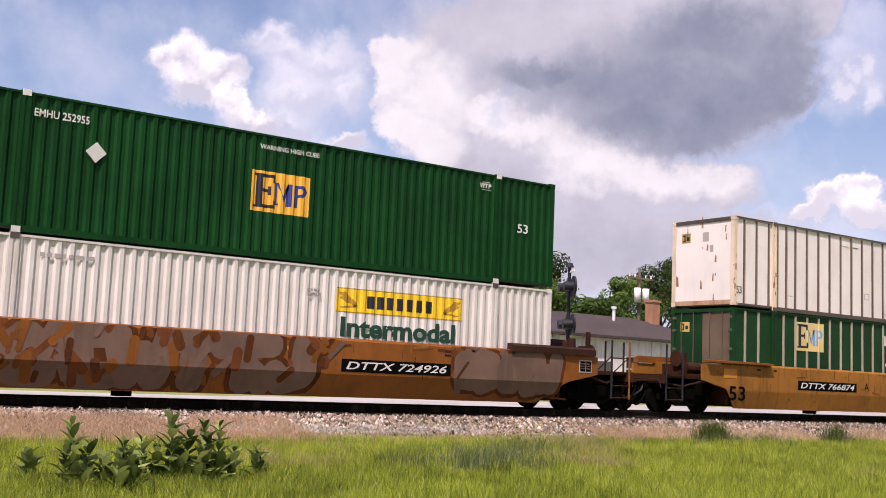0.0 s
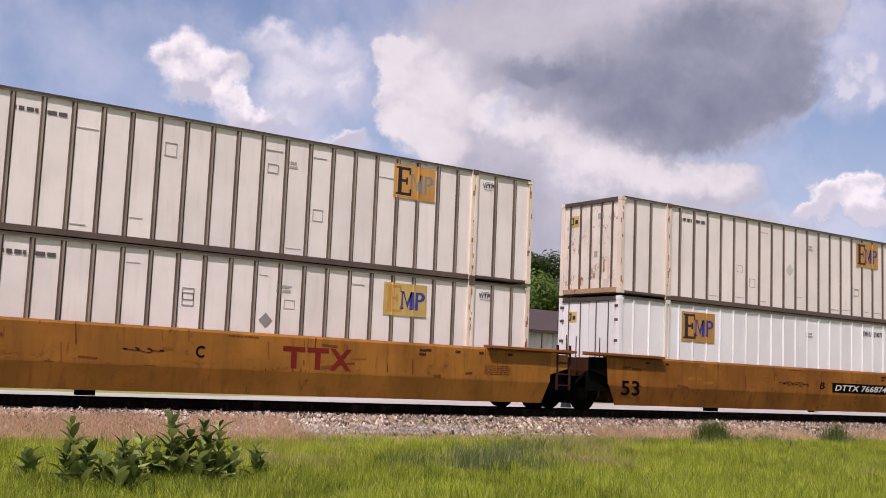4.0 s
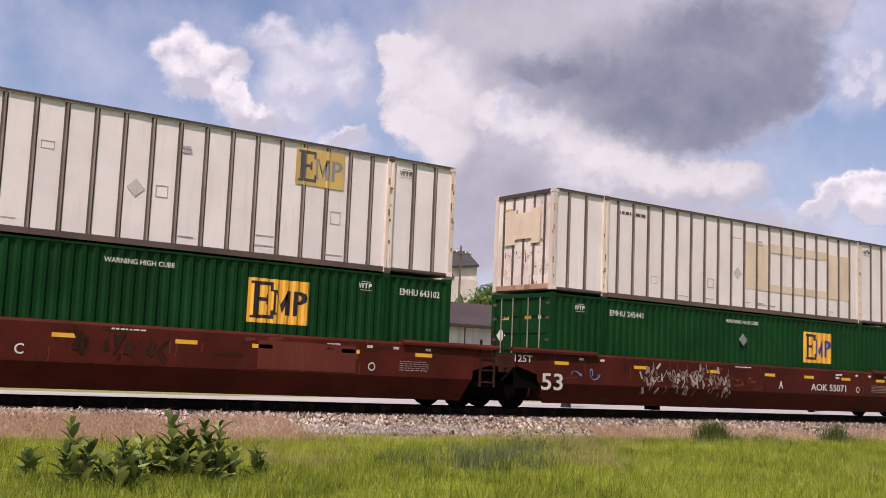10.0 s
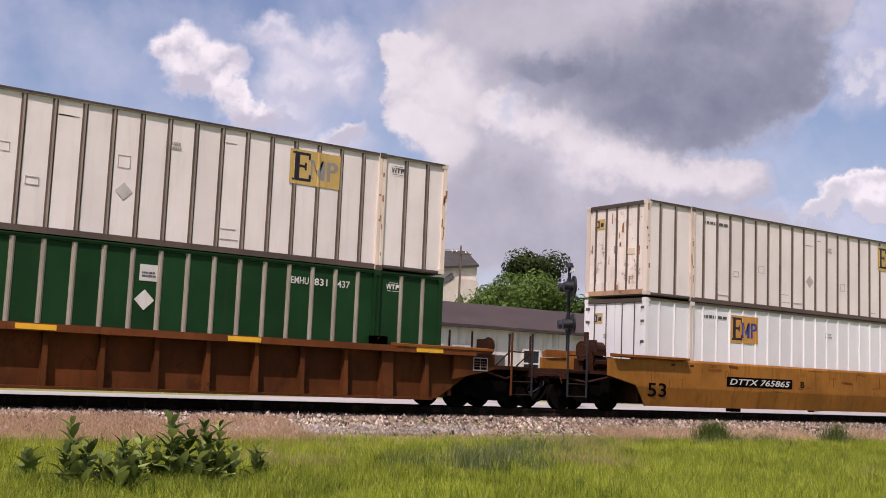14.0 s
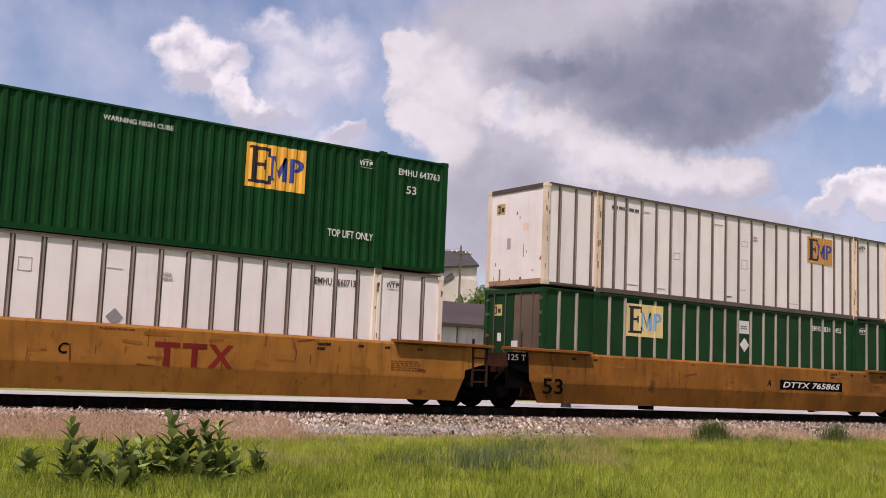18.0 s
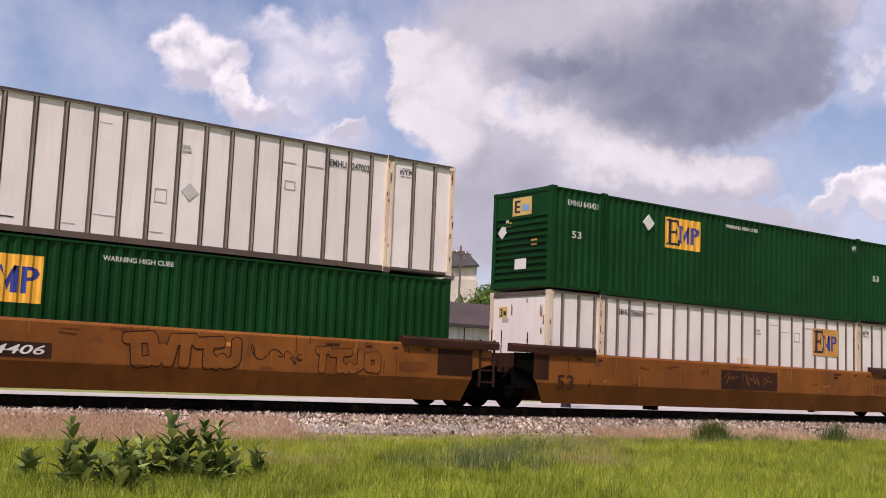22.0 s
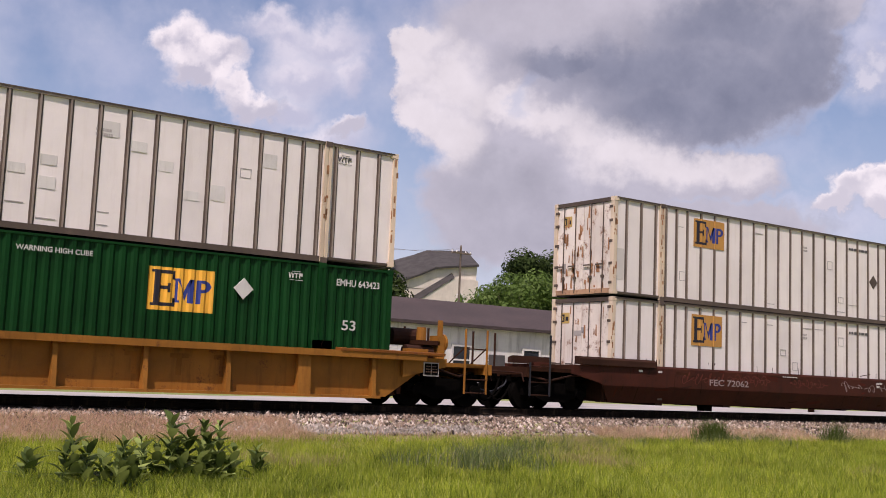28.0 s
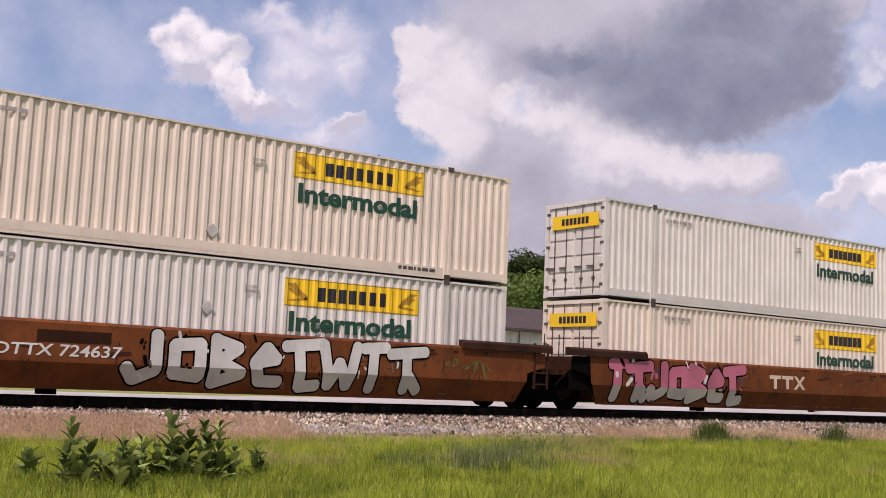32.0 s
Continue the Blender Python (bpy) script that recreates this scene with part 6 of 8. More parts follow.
def car_end(car, d, x, paint_, coupled, ladder, seed, top=1.56):
    """One end of a unit. d is -1 for the end towards -X. x is the well's end. coupled: a coupler end, else a joint over a shared bogie."""
    r = random.Random(seed)
    tall = seed in (17, 9, 5, 51, 65, 64, 54)
    bare = seed in (16, 66)
    steel = paint_ if seed == 65 else DECK

    def bx(a, b, *q):
        a, b = x + d * a, x + d * b
        return (min(a, b), max(a, b), *q)
    part("well_end", Geo().box(*bx(-0.05, 0.06, -1.32, 1.32, 0.3, top - 0.06)), DECK, car)
    lip = 0.06 if paint_ is WELL_M else 0.16
    # on yellow cars a darker orange puts the ledge's shadow into its colour
    rusty = paint_ if paint_ is WELL_M else WELL_O if paint_ in (WELL_Y, WELL_YD, WELL_C) else LEDGE
    edge = [(-1.64, top - 0.01), (-1.36, top - 0.03), (-1.36, top + 0.07), (-1.64, top + 0.045)] if paint_ in (WELL_Y, WELL_YD, WELL_C) else [(-1.57, top - 0.06), (-1.36, top - 0.06), (-1.36, top + lip), (-1.50, top + lip), (-1.57, top + lip - 0.06)]
    part("top_ledge", Geo().prism(edge, *sorted((x - d * 1.85, x + d * 1.15))), rusty, car, "worn ledge plate in rusty and shade tones")
    part("top_ledge", Geo().prism([(1.36, top - 0.06), (1.55, top - 0.06), (1.55, top + 0.10), (1.36, top + 0.16)], *sorted((x - d * 1.85, x + d * 1.15))), rusty, car)
    reach = 2.75 if coupled else 1.55
    if coupled:
        part("end_deck", Geo().box(*bx(0.06, reach, -1.15, 1.15, 1.02, 1.12)).box(*bx(0.06, reach, -0.28, 0.28, 0.72, 1.02)), steel, car)
        part("end_sill", Geo().box(*bx(reach, reach + 0.1, -1.35, 1.35, 0.85, 1.12)), steel, car)
        part("side_apron", Geo().prism([(x, 0.72), (x + d * 1.3, 1.0), (x + d * 1.3, top - 0.08), (x, top - 0.06)] if d > 0 else [(x, top - 0.06), (x - 1.3, top - 0.08), (x - 1.3, 1.0), (x, 0.72)], -1.49, -1.40, 1), paint_, car)
        part("side_apron", Geo().prism([(x, 0.72), (x + d * 1.3, 1.0), (x + d * 1.3, top - 0.08), (x, top - 0.06)] if d > 0 else [(x, top - 0.06), (x - 1.3, top - 0.08), (x - 1.3, 1.0), (x, 0.72)], 1.40, 1.49, 1), paint_, car)
        part("coupler", Geo().box(*bx(reach, reach + 0.75, -0.11, 0.11, 0.72, 0.92)).box(*bx(reach + 0.5, reach + 0.84, -0.18, 0.2, 0.66, 0.98)), TRUCKM, car)
        part("brake_hose", Geo().path([(x + d * reach, -0.5, 0.85), (x + d * (reach + 0.15), -0.5, 0.62), (x + d * (reach + 0.45), -0.48, 0.46), (x + d * (reach + 0.82), -0.46, 0.38)], 0.03, 8), DARKM, car)
        for y, depth, wide in ((-0.62, 0.20, 0.95), (-0.30, 0.28, 0.80)):
            loop = [(x + d * (reach + wide * q), y, 0.80 - (0.80 - depth) * math.sin(math.pi * q) ** 0.7) for q in (0, 0.08, 0.2, 0.35, 0.5, 0.65, 0.8, 0.92, 1)]
            part("air_hose", Geo().path(loop, 0.035, 8), TRUCKM, car, "looped black rubber air hose")
        part("angle_cock", Geo().box(*bx(reach - 0.1, reach + 0.12, -0.70, -0.54, 0.72, 0.9)), TRUCKM, car)
        part("uncoupling_lever", Geo().path([(x + d * (reach + 0.14), -1.30, 0.72), (x + d * (reach + 0.14), -1.2, 0.96), (x + d * (reach + 0.16), -0.3, 0.98), (x + d * (reach + 0.4), -0.05, 0.98)], 0.018, 6), LEDGE, car)
        part("brake_rigging", Geo().box(*bx(0.3, 2.5, -0.95, -0.75, 0.55, 0.72)).box(*bx(0.9, 1.2, -1.12, -0.9, 0.5, 1.0)).rod((x + d * 0.2, -1.0, 0.9), (x + d * 2.6, -1.0, 0.78), 0.05, n=8), TRUCKM, car)
        for a in (reach - 0.05, reach - 0.75):
            high = 1.25 if bare and a > 2.2 else 2.0
            part("grab_rail", Geo().rod((x + d * a, -1.32, 0.35), (x + d * a, -1.32, high), 0.03, n=8), paint_ if seed == 65 or r.random() < 0.25 else DARKM, car)
        for z in (1.15 if bare else 1.5, 0.72, 0.38):
            part("step_rung", Geo().rod((x + d * (reach - 0.75), -1.32, z), (x + d * (reach - 0.05), -1.32, z), 0.017, n=6), LEDGE, car)
        if not bare:
            part("brake_cylinder", Geo().rod((x + d * 0.5, -0.75, 1.36), (x + d * 1.3, -0.75, 1.36), 0.18, n=12), LEDGE, car)
            part("brake_stand", Geo().box(*bx(1.4, 1.6, -0.95, -0.55, 1.12, 1.8)).rod((x + d * 1.62, -0.75, 1.62), (x + d * 1.68, -0.75, 1.62), 0.24, n=16), steel, car)
            for a in (reach - 0.05, reach - 0.75):
                part("rail_brace", Geo().rod((x + d * a, -1.32, 1.55), (x + d * (a - 0.28), -1.0, 1.12), 0.02, n=6), LEDGE, car)
        part("equipment_box", Geo().box(*bx(0.15, 0.75, -1.45, -1.2, 1.0, 1.42)), paint_, car)
        part("brake_pipe", Geo().path([(x + d * 0.2, -1.28, 0.98), (x + d * 1.2, -1.3, 0.94), (x + d * 1.9, -1.2, 0.78), (x + d * 2.5, -0.9, 0.9)], 0.03, 7), LEDGE, car)
        if tall:
            part("brake_valve", Geo().rod((x + d * 1.1, -0.6, 1.1), (x + d * 1.1, -0.6, 2.0), 0.16, 0.12, 10), steel if seed == 65 else LEDGE, car)
            part("brake_reservoir", Geo().rod((x + d * 0.4, -0.2, 1.75), (x + d * 1.2, -0.2, 1.75), 0.22, n=14), LEDGE, car)
            part("brake_lever", Geo().box(*bx(1.5, 1.6, -0.85, -0.75, 1.1, 2.2)), steel, car)
            part("valve_bracket", Geo().box(*bx(0.9, 1.45, -0.95, -0.3, 1.55, 1.66)), DECK, car)
        for a in (reach - 0.1, reach - 0.9):
            part("far_grab_rail", Geo().rod((x + d * a, 1.3, 0.5), (x + d * a, 1.3, 2.1), 0.032, n=8), LEDGE, car)
    else:
        part("end_deck", Geo().box(*bx(0.06, reach, -1.0, 1.0, 0.95, 1.1)).box(*bx(0.06, reach, -0.35, 0.35, 0.7, 0.95)), DECK, car)
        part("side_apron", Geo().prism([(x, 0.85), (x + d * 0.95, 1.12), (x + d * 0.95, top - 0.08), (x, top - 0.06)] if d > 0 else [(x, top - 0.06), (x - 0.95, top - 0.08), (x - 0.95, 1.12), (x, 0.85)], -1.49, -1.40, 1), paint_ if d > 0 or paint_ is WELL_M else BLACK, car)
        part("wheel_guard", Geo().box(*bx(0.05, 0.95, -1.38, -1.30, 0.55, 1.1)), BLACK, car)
        if ladder:
            g = Geo()
            for a in (0.55, 1.0):
                g.box(*bx(a, a + 0.05, -1.52, -1.47, 0.55, 1.75))
            for z in (0.65, 0.95, 1.25, 1.5):
                g.box(*bx(0.55, 1.05, -1.51, -1.48, z, z + 0.04))
            part("ladder", g, LEDGE, car)
        for a in (0.3, 1.2):
            part("grab_rail", Geo().rod((x + d * a, -1.15, 1.1), (x + d * a, -1.15, 2.05), 0.017, n=6), LEDGE, car)
        part("hose", Geo().path([(x + d * 0.4, -1.1, 1.2), (x + d * 0.8, -1.15, 1.05), (x + d * 1.1, -1.1, 0.8), (x + d * 1.3, -1.05, 0.55)], 0.04, 7), TRUCKM, car)


def well_car(style, paint_, left, right, label, seed, top=1.56, low=0.18):
    """left, right: True for a coupler end with its own bogie, False for a joint."""
    c = thing("well_car", label, "well car", group="well cars of the freight train")
    x0, x1 = -0.30, CL + 0.30
    foot = {WELL_Y: 1.38, WELL_YD: 1.36, WELL_O: 1.31}.get(paint_, 1.24)
    for s in (-1, 1):
        if style == "smooth":
            part("side_sill", side_wall(x0 - 0.35, x1 + 0.35, s, top, low, foot, 0.6 if left else 0.5, 1.15 if right else 0.22), paint_, c)
        else:
            part("side_sill", ribbed_side(x0 - 0.5, x1 + 0.5, s, top), paint_, c)
            y0, y1 = sorted((s * 1.31, s * 1.62))
            part("top_chord", Geo().box(x0 - 0.6, x1 + 0.6, y0, y1, top - 0.15, top), WELL_B if paint_ is WELL_C else paint_, c)
            part("bottom_flange", Geo().box(x0 + 0.7, x1 - 0.7, y0, y1 if s > 0 else y1, 0.18, 0.24), paint_, c)
            count = 9 if paint_ is WELL_Y else 14
            for i in range(count):
                x = 0.55 + i * (CL - 1.1) / (count - 1)
                big = 0.16 if i in (1, count - 2) else 0.05
                part("side_stake", Geo().prism([(s * 1.35, 0.24), (s * 1.57, 0.24), (s * 1.50, top - 0.15), (s * 1.35, top - 0.15)] if s > 0 else [(s * 1.57, 0.24), (s * 1.35, 0.24), (s * 1.35, top - 0.15), (s * 1.50, top - 0.15)], x - big, x + big, 0), paint_, c)
            for x in (1.98, 14.17):
                part("guide_bracket", Geo().box(x - 0.2, x + 0.2, -1.58, -1.36, top, top + 0.2).rod((x, -1.62, top + 0.1), (x, -1.45, top + 0.1), 0.09), DECK, c)
    part("well_floor", Geo().box(x0, x1, -1.2, 1.2, 0.26, 0.34), LEDGE, c)
    for i in range(5):
        part("cross_member", Geo().box(2 + i * 3 - 0.15, 2 + i * 3 + 0.15, -1.25, 1.25, 0.2, 0.27), LEDGE, c)
    part("drain_box", Geo().box(4.4, 4.75, -0.9, -0.6, 0.06, 0.26), TRUCKM, c)
    car_end(c, -1, x0, paint_, left, False, seed, top)
    car_end(c, 1, x1, paint_, right, True, seed + 50, top)
    stencils(c, paint_, style, left, right, top)
    if style == "smooth":
        scuffs(c, paint_, seed)
    truck(c, -1.86 if left else -1.72)
    if right:
        truck(c, CL + 1.86)
    return c


SIDE_Y = -1.503
GRAF_G = paint("faded_green_spray_paint", (0.07, 0.13, 0.035), 0.6, vary=0.25, dirty=0.4)
GRAF_S = paint("chalky_spray_paint", (0.36, 0.31, 0.25), 0.6, vary=0.25, dirty=0.5)


def stencils(c, paint_, style, left, right, top):
    """Small print on a car's side: dimension marks, notices, a round emblem and a framed notice board at coupler ends."""
    pale = paint_ in (WELL_M, WELL_D)
    m = LETTER_W if pale else LEDGE
    if style == "smooth":
        for x in (0.9, 1.7, 12.7, 13.6, 14.35, 15.3):
            text_block(c, "dimension_mark", x, SIDE_Y, top - 0.21, 0.17, 0.1, 1, m)
        text_block(c, "notice_print", 14.55, SIDE_Y, 0.86, 0.85, 0.26, 5, GRAF_W if pale else WELL_B)
        text_block(c, "notice_print", 12.5, SIDE_Y, top - 0.32, 0.2, 0.2, 2, m)
        text_block(c, "notice_print", 7.4, SIDE_Y, top - 0.13, 0.8, 0.05, 1, m if pale else WELL_B)
        if pale:
            ring = [(math.cos(k * math.pi / 10), math.sin(k * math.pi / 10)) for k in range(20)]
            g = Geo()
            g.v = [(13.75 + r * a, SIDE_Y - 0.002, 0.93 + r * b) for r in (0.10, 0.075) for a, b in ring]
            g.f = [(k, (k + 1) % 20, 20 + (k + 1) % 20, 20 + k) for k in range(20)]
            part("round_emblem", g, LETTER_W, c)
    if right:
        b = part("notice_board", Geo().box(0, 0.46, -0.012, 0, 0, 0.34), LETTER_F, c, "framed black notice board", at=(17.05, -1.49, top - 0.52))
        part("board_face", Geo().box(0.03, 0.22, -0.018, -0.012, 0.03, 0.31).box(0.24, 0.43, -0.018, -0.012, 0.03, 0.31), BLACK, b)
        text_block(b, "board_print", 0.06, -0.018, 0.08, 0.34, 0.2, 3, GRAF_D)


def plate(c, x0, x1, z0, z1, text, material=None, ground_mat=None, slant=0.25):
    b = part("number_panel", Geo().box(x0, x1, SIDE_Y - 0.004, SIDE_Y + 0.01, z0, z1), ground_mat or BLACK, c, "black number panel with white lettering")
    w, h = x1 - x0, z1 - z0
    lettering("lettering", text, w * 0.92, h * 0.62, material or LETTER_W, b, (x0 + w * 0.04, SIDE_Y - 0.006, z0 + h * 0.2), slant=slant)


def word(c, x0, x1, z0, z1, text, material, slant=0.0, y=None):
    lettering("lettering", text, x1 - x0, z1 - z0, material, c, (x0, SIDE_Y - 0.002 if y is None else y, z0), slant=slant)


def raked(c, x0, x1, z0, z1, text, material):
    """Large figures that run over the crease onto the raked lower band."""
    lettering("lettering", text, x1 - x0, z1 - z0, material, c, (x0, SIDE_Y - 0.004, z0))


def band(c, x0, x1, z0, z1, material, name="paint_patch", label="", dy=0.0):
    part(name, Geo().box(x0, x1, SIDE_Y - 0.003 - dy, SIDE_Y + 0.02, z0, z1), material, c, label)


def reflectors(c, xs, material=None):
    for x in xs:
        band(c, x, x + 0.5, 1.22, 1.31, material or REFLECT, "reflector")


def red_shapes(c, x, z0, z1, material=None):
    """Three block shapes, dark red unless told otherwise, two with crossbars and one of crossed strokes."""
    h = z1 - z0
    for k, dx in enumerate((0.0, 0.62, 1.22)):
        g = Geo()
        if k < 2:
            g.prism([(0, h - 0.11), (0.56, h - 0.11), (0.56, h), (0, h)], -0.004, 0.01, 1).box(0.21, 0.35, -0.004, 0.01, 0, h - 0.11)
        else:
            g.prism([(0, 0), (0.14, 0), (0.58, h), (0.44, h)], -0.004, 0.01, 1).prism([(0.44, 0), (0.58, 0), (0.14, h), (0, h)], -0.005, 0.01, 1)
        part("block_shape", g, material or LETTER_R, c, at=(x + dx, SIDE_Y, z0))


STROKES = (((0.75, 1, 0.75, 0.25), (0.75, 0.25, 0.3, 0.05), (0.3, 0.05, 0.1, 0.3)), ((0.2, 0.2, 0.2, 0.8), (0.2, 0.8, 0.8, 0.85), (0.8, 0.85, 0.8, 0.15), (0.8, 0.15, 0.2, 0.2)), ((0.2, 0, 0.2, 1), (0.2, 0.95, 0.75, 0.8), (0.75, 0.8, 0.3, 0.5), (0.3, 0.5, 0.85, 0.25), (0.85, 0.25, 0.2, 0.03)),
           ((0.2, 0.5, 0.75, 0.6), (0.75, 0.6, 0.5, 0.85), (0.5, 0.85, 0.2, 0.5), (0.2, 0.5, 0.35, 0.1), (0.35, 0.1, 0.85, 0.1)), ((0.0, 0.9, 1.0, 1.0), (0.35, 0.95, 0.45, 0.0), (0.45, 0.0, 0.9, 0.05)), ((0.05, 1, 0.25, 0.05), (0.25, 0.05, 0.5, 0.6), (0.5, 0.6, 0.75, 0.05), (0.75, 0.05, 0.98, 1)), ((0.45, 0, 0.5, 1), (0.2, 0.95, 0.85, 1.0)), ((0.5, 0, 0.5, 0.9), (0.0, 0.85, 1.05, 0.95), (0.5, 0.4, 0.9, 0.0)))


def clip(ring, z, above):
    """The part of an outline of (x, z) points above or below a height."""
    out = []
    for p, q in zip(ring, ring[1:] + ring[:1]):
        a, b = (p.y >= z) == above, (q.y >= z) == above
        if a:
            out.append(p)
        if a != b:
            out.append(p.lerp(q, (z - p.y) / (q.y - p.y)))
    return out


def rake_of(c):
    """How far the lower band of a car's side leans in, by its height."""
    return 0.36 if "orange" in c["label"] else 0.48


def lay_side(g, ring, lift, above, slope):
    """Lays an outline on the upright or the raked band of a car's side."""
    ring = clip(ring, 0.74, above)
    if len(ring) > 2:
        g.put([(p.x, SIDE_Y - lift if above else SIDE_Y + (0.74 - p.y) * slope - lift, p.y) for p in ring], [tuple(range(len(ring)))])


def brush(a, b, t):
    """The outline of a round-ended stroke from a to b."""
    a, b = Vector(a), Vector(b)
    d = (b - a).normalized() * t
    nn = Vector((-d.y, d.x))
    ring = [a + nn * math.cos(k * math.pi / 5) - d * 0.8 * math.sin(k * math.pi / 5) for k in range(6)] + [b - nn * math.cos(k * math.pi / 5) + d * 0.8 * math.sin(k * math.pi / 5) for k in range(6)]
    return [Vector((p.x, min(1.53, max(0.2, p.y)))) for p in ring]


def dabs(c, x0, x1, z0, z1, count, mats, seed, size=1.0):
    """Broken dabs and short strokes of spray paint."""
    r = random.Random(seed)
    slope = rake_of(c)
    gs = [Geo() for _ in mats]
    for i in range(count):
        x, z = r.uniform(x0, x1), z0 + (z1 - z0) * r.random()
        a, n = r.uniform(0.7, 2.4), r.uniform(0.06, 0.26) * size
        ring = brush((x, z), (x + n * math.cos(a), z + n * math.sin(a)), r.uniform(0.018, 0.055) * size)
        g = gs[i % len(gs)]
        for above in (True, False):
            lay_side(g, ring, 0.004 + 0.00012 * i, above, slope)
    for g, m in zip(gs, mats):
        tagged(part("spray_paint", g, m, c), "faded broken spray-painted marks", kind="stuff")


SCUFFS = {WELL_Y: (WELL_YD, WELL_O, WELL_YD, WELL_B), WELL_YD: (WELL_Y, WELL_O, WELL_B), WELL_O: (WELL_B, WELL_Y, WELL_C), WELL_B: (WELL_C, WELL_O, WELL_D), WELL_M: (WELL_D, PRIMER, DECK), WELL_D: (DECK, WELL_M, LEDGE), WELL_C: (WELL_B, DECK)}


def scuffs(c, paint_, seed):
    """Scrapes, chips and runs of rust along a car's side, in tones of its own weathered paint."""
    r = random.Random(seed + 700)
    slope = rake_of(c)
    for m in SCUFFS[paint_]:
        g = Geo()
        for i in range(26):
            x, z = r.uniform(-0.2, 16.2), 0.28 + 1.2 * r.random()
            if i % 3:
                a, n, t = r.uniform(1.45, 1.70), r.uniform(0.10, 0.45), r.uniform(0.006, 0.022)
            else:
                a, n, t = r.uniform(-0.15, 0.15), r.uniform(0.10, 0.6), r.uniform(0.008, 0.045)
            ring = brush((x, z), (x + n * math.cos(a), z + n * math.sin(a)), t)
            for above in (True, False):
                lay_side(g, ring, 0.0015 + 0.00005 * i, above, slope)
        tagged(part("scuff", g, m, c), "scrapes and rust runs", kind="stuff")


def graffiti(c, x0, x1, z0, z1, count, fill, edge, seed, fat=1.0, lower=None, rim=1.42):
    """Fat overlapping strokes with dark outlines along the car's side; below the crease they follow the raked band."""
    r = random.Random(seed)
    w, h = (x1 - x0) / count, z1 - z0
    slope = rake_of(c)

    def stroke(top, low, a, b, t, lift):
        ring = brush(a, b, t)
        lay_side(top, ring, lift, True, slope)
        lay_side(low, ring, lift, False, slope)
    for i in range(count):
        out, body, under = Geo(), Geo(), Geo()
        cx = x0 + i * w
        th = 0.135 * h * fat
        for k, (a, b_, c_, d_) in enumerate(STROKES[(i + seed) % len(STROKES)]):
            p = (cx + (0.0 + 1.04 * a) * w, z0 + (0.1 + 0.8 * b_) * h)
            q = (cx + (0.0 + 1.04 * c_) * w, z0 + (0.1 + 0.8 * d_) * h)
            stroke(out, out, p, q, th * rim, 0.006 + 0.0008 * i + 0.0001 * k)
            stroke(body, under if lower else body, p, q, th, 0.0105 + 0.0008 * i + 0.0001 * k)
        part("graffiti_outline", out, edge, c)
        part("graffiti_shape", body, fill, c, "spray-painted fat letter-like shape")
        if lower and under.v:
            part("graffiti_shape", under, lower, c)


def scrawl(c, x0, x1, z0, z1, count, material, seed):
    """Thin faded spray lines in loops, like hurried handwriting."""
    r = random.Random(seed)
    n = max(1, round(count / 8))
    for i in range(n):
        a, w = x0 + (x1 - x0) * (i + r.uniform(0, 0.3)) / n, (x1 - x0) / n * r.uniform(0.6, 0.9)
        h, mid = (z1 - z0) * r.uniform(0.3, 0.5), (z0 + z1) / 2 + r.uniform(-0.1, 0.1) * (z1 - z0)
        k, p1, p2 = r.uniform(2.2, 4.5) * w / 0.7, r.uniform(0, 6), r.uniform(0, 6)
        pts = []
        for q in range(int(26 * max(1, k / 2))):
            s = q / int(26 * max(1, k / 2))
            t = s * k * 2 * math.pi
            pts.append(Vector((a + w * s + 0.11 * math.cos(t + p1), mid + h * math.sin(t) * (0.55 + 0.45 * math.sin(t * 0.37 + p2)))))
        g = Geo()
        for q, p in enumerate(pts):
            d = (pts[min(q + 1, len(pts) - 1)] - pts[max(q - 1, 0)]).normalized() * (0.011 + 0.004 * math.sin(q * 0.5 + p1))
            g.v += [(p.x - d.y, SIDE_Y - 0.004, p.y + d.x), (p.x + d.y, SIDE_Y - 0.004, p.y - d.x)]
        g.f = [(2 * q, 2 * q + 2, 2 * q + 3, 2 * q + 1) for q in range(len(pts) - 1)]
        part("spray_scrawl", g, material, c, "faded spray-painted scrawl")


TRAIN = []                            # (car, bottom box, top box, place of the box's near left corner at 16 s)
BASE_Z, TOP_Z = 0.355, 3.256


def unit(x16, car, low, high, lift=0.0):
    TRAIN.append((car, low, high, x16, lift))


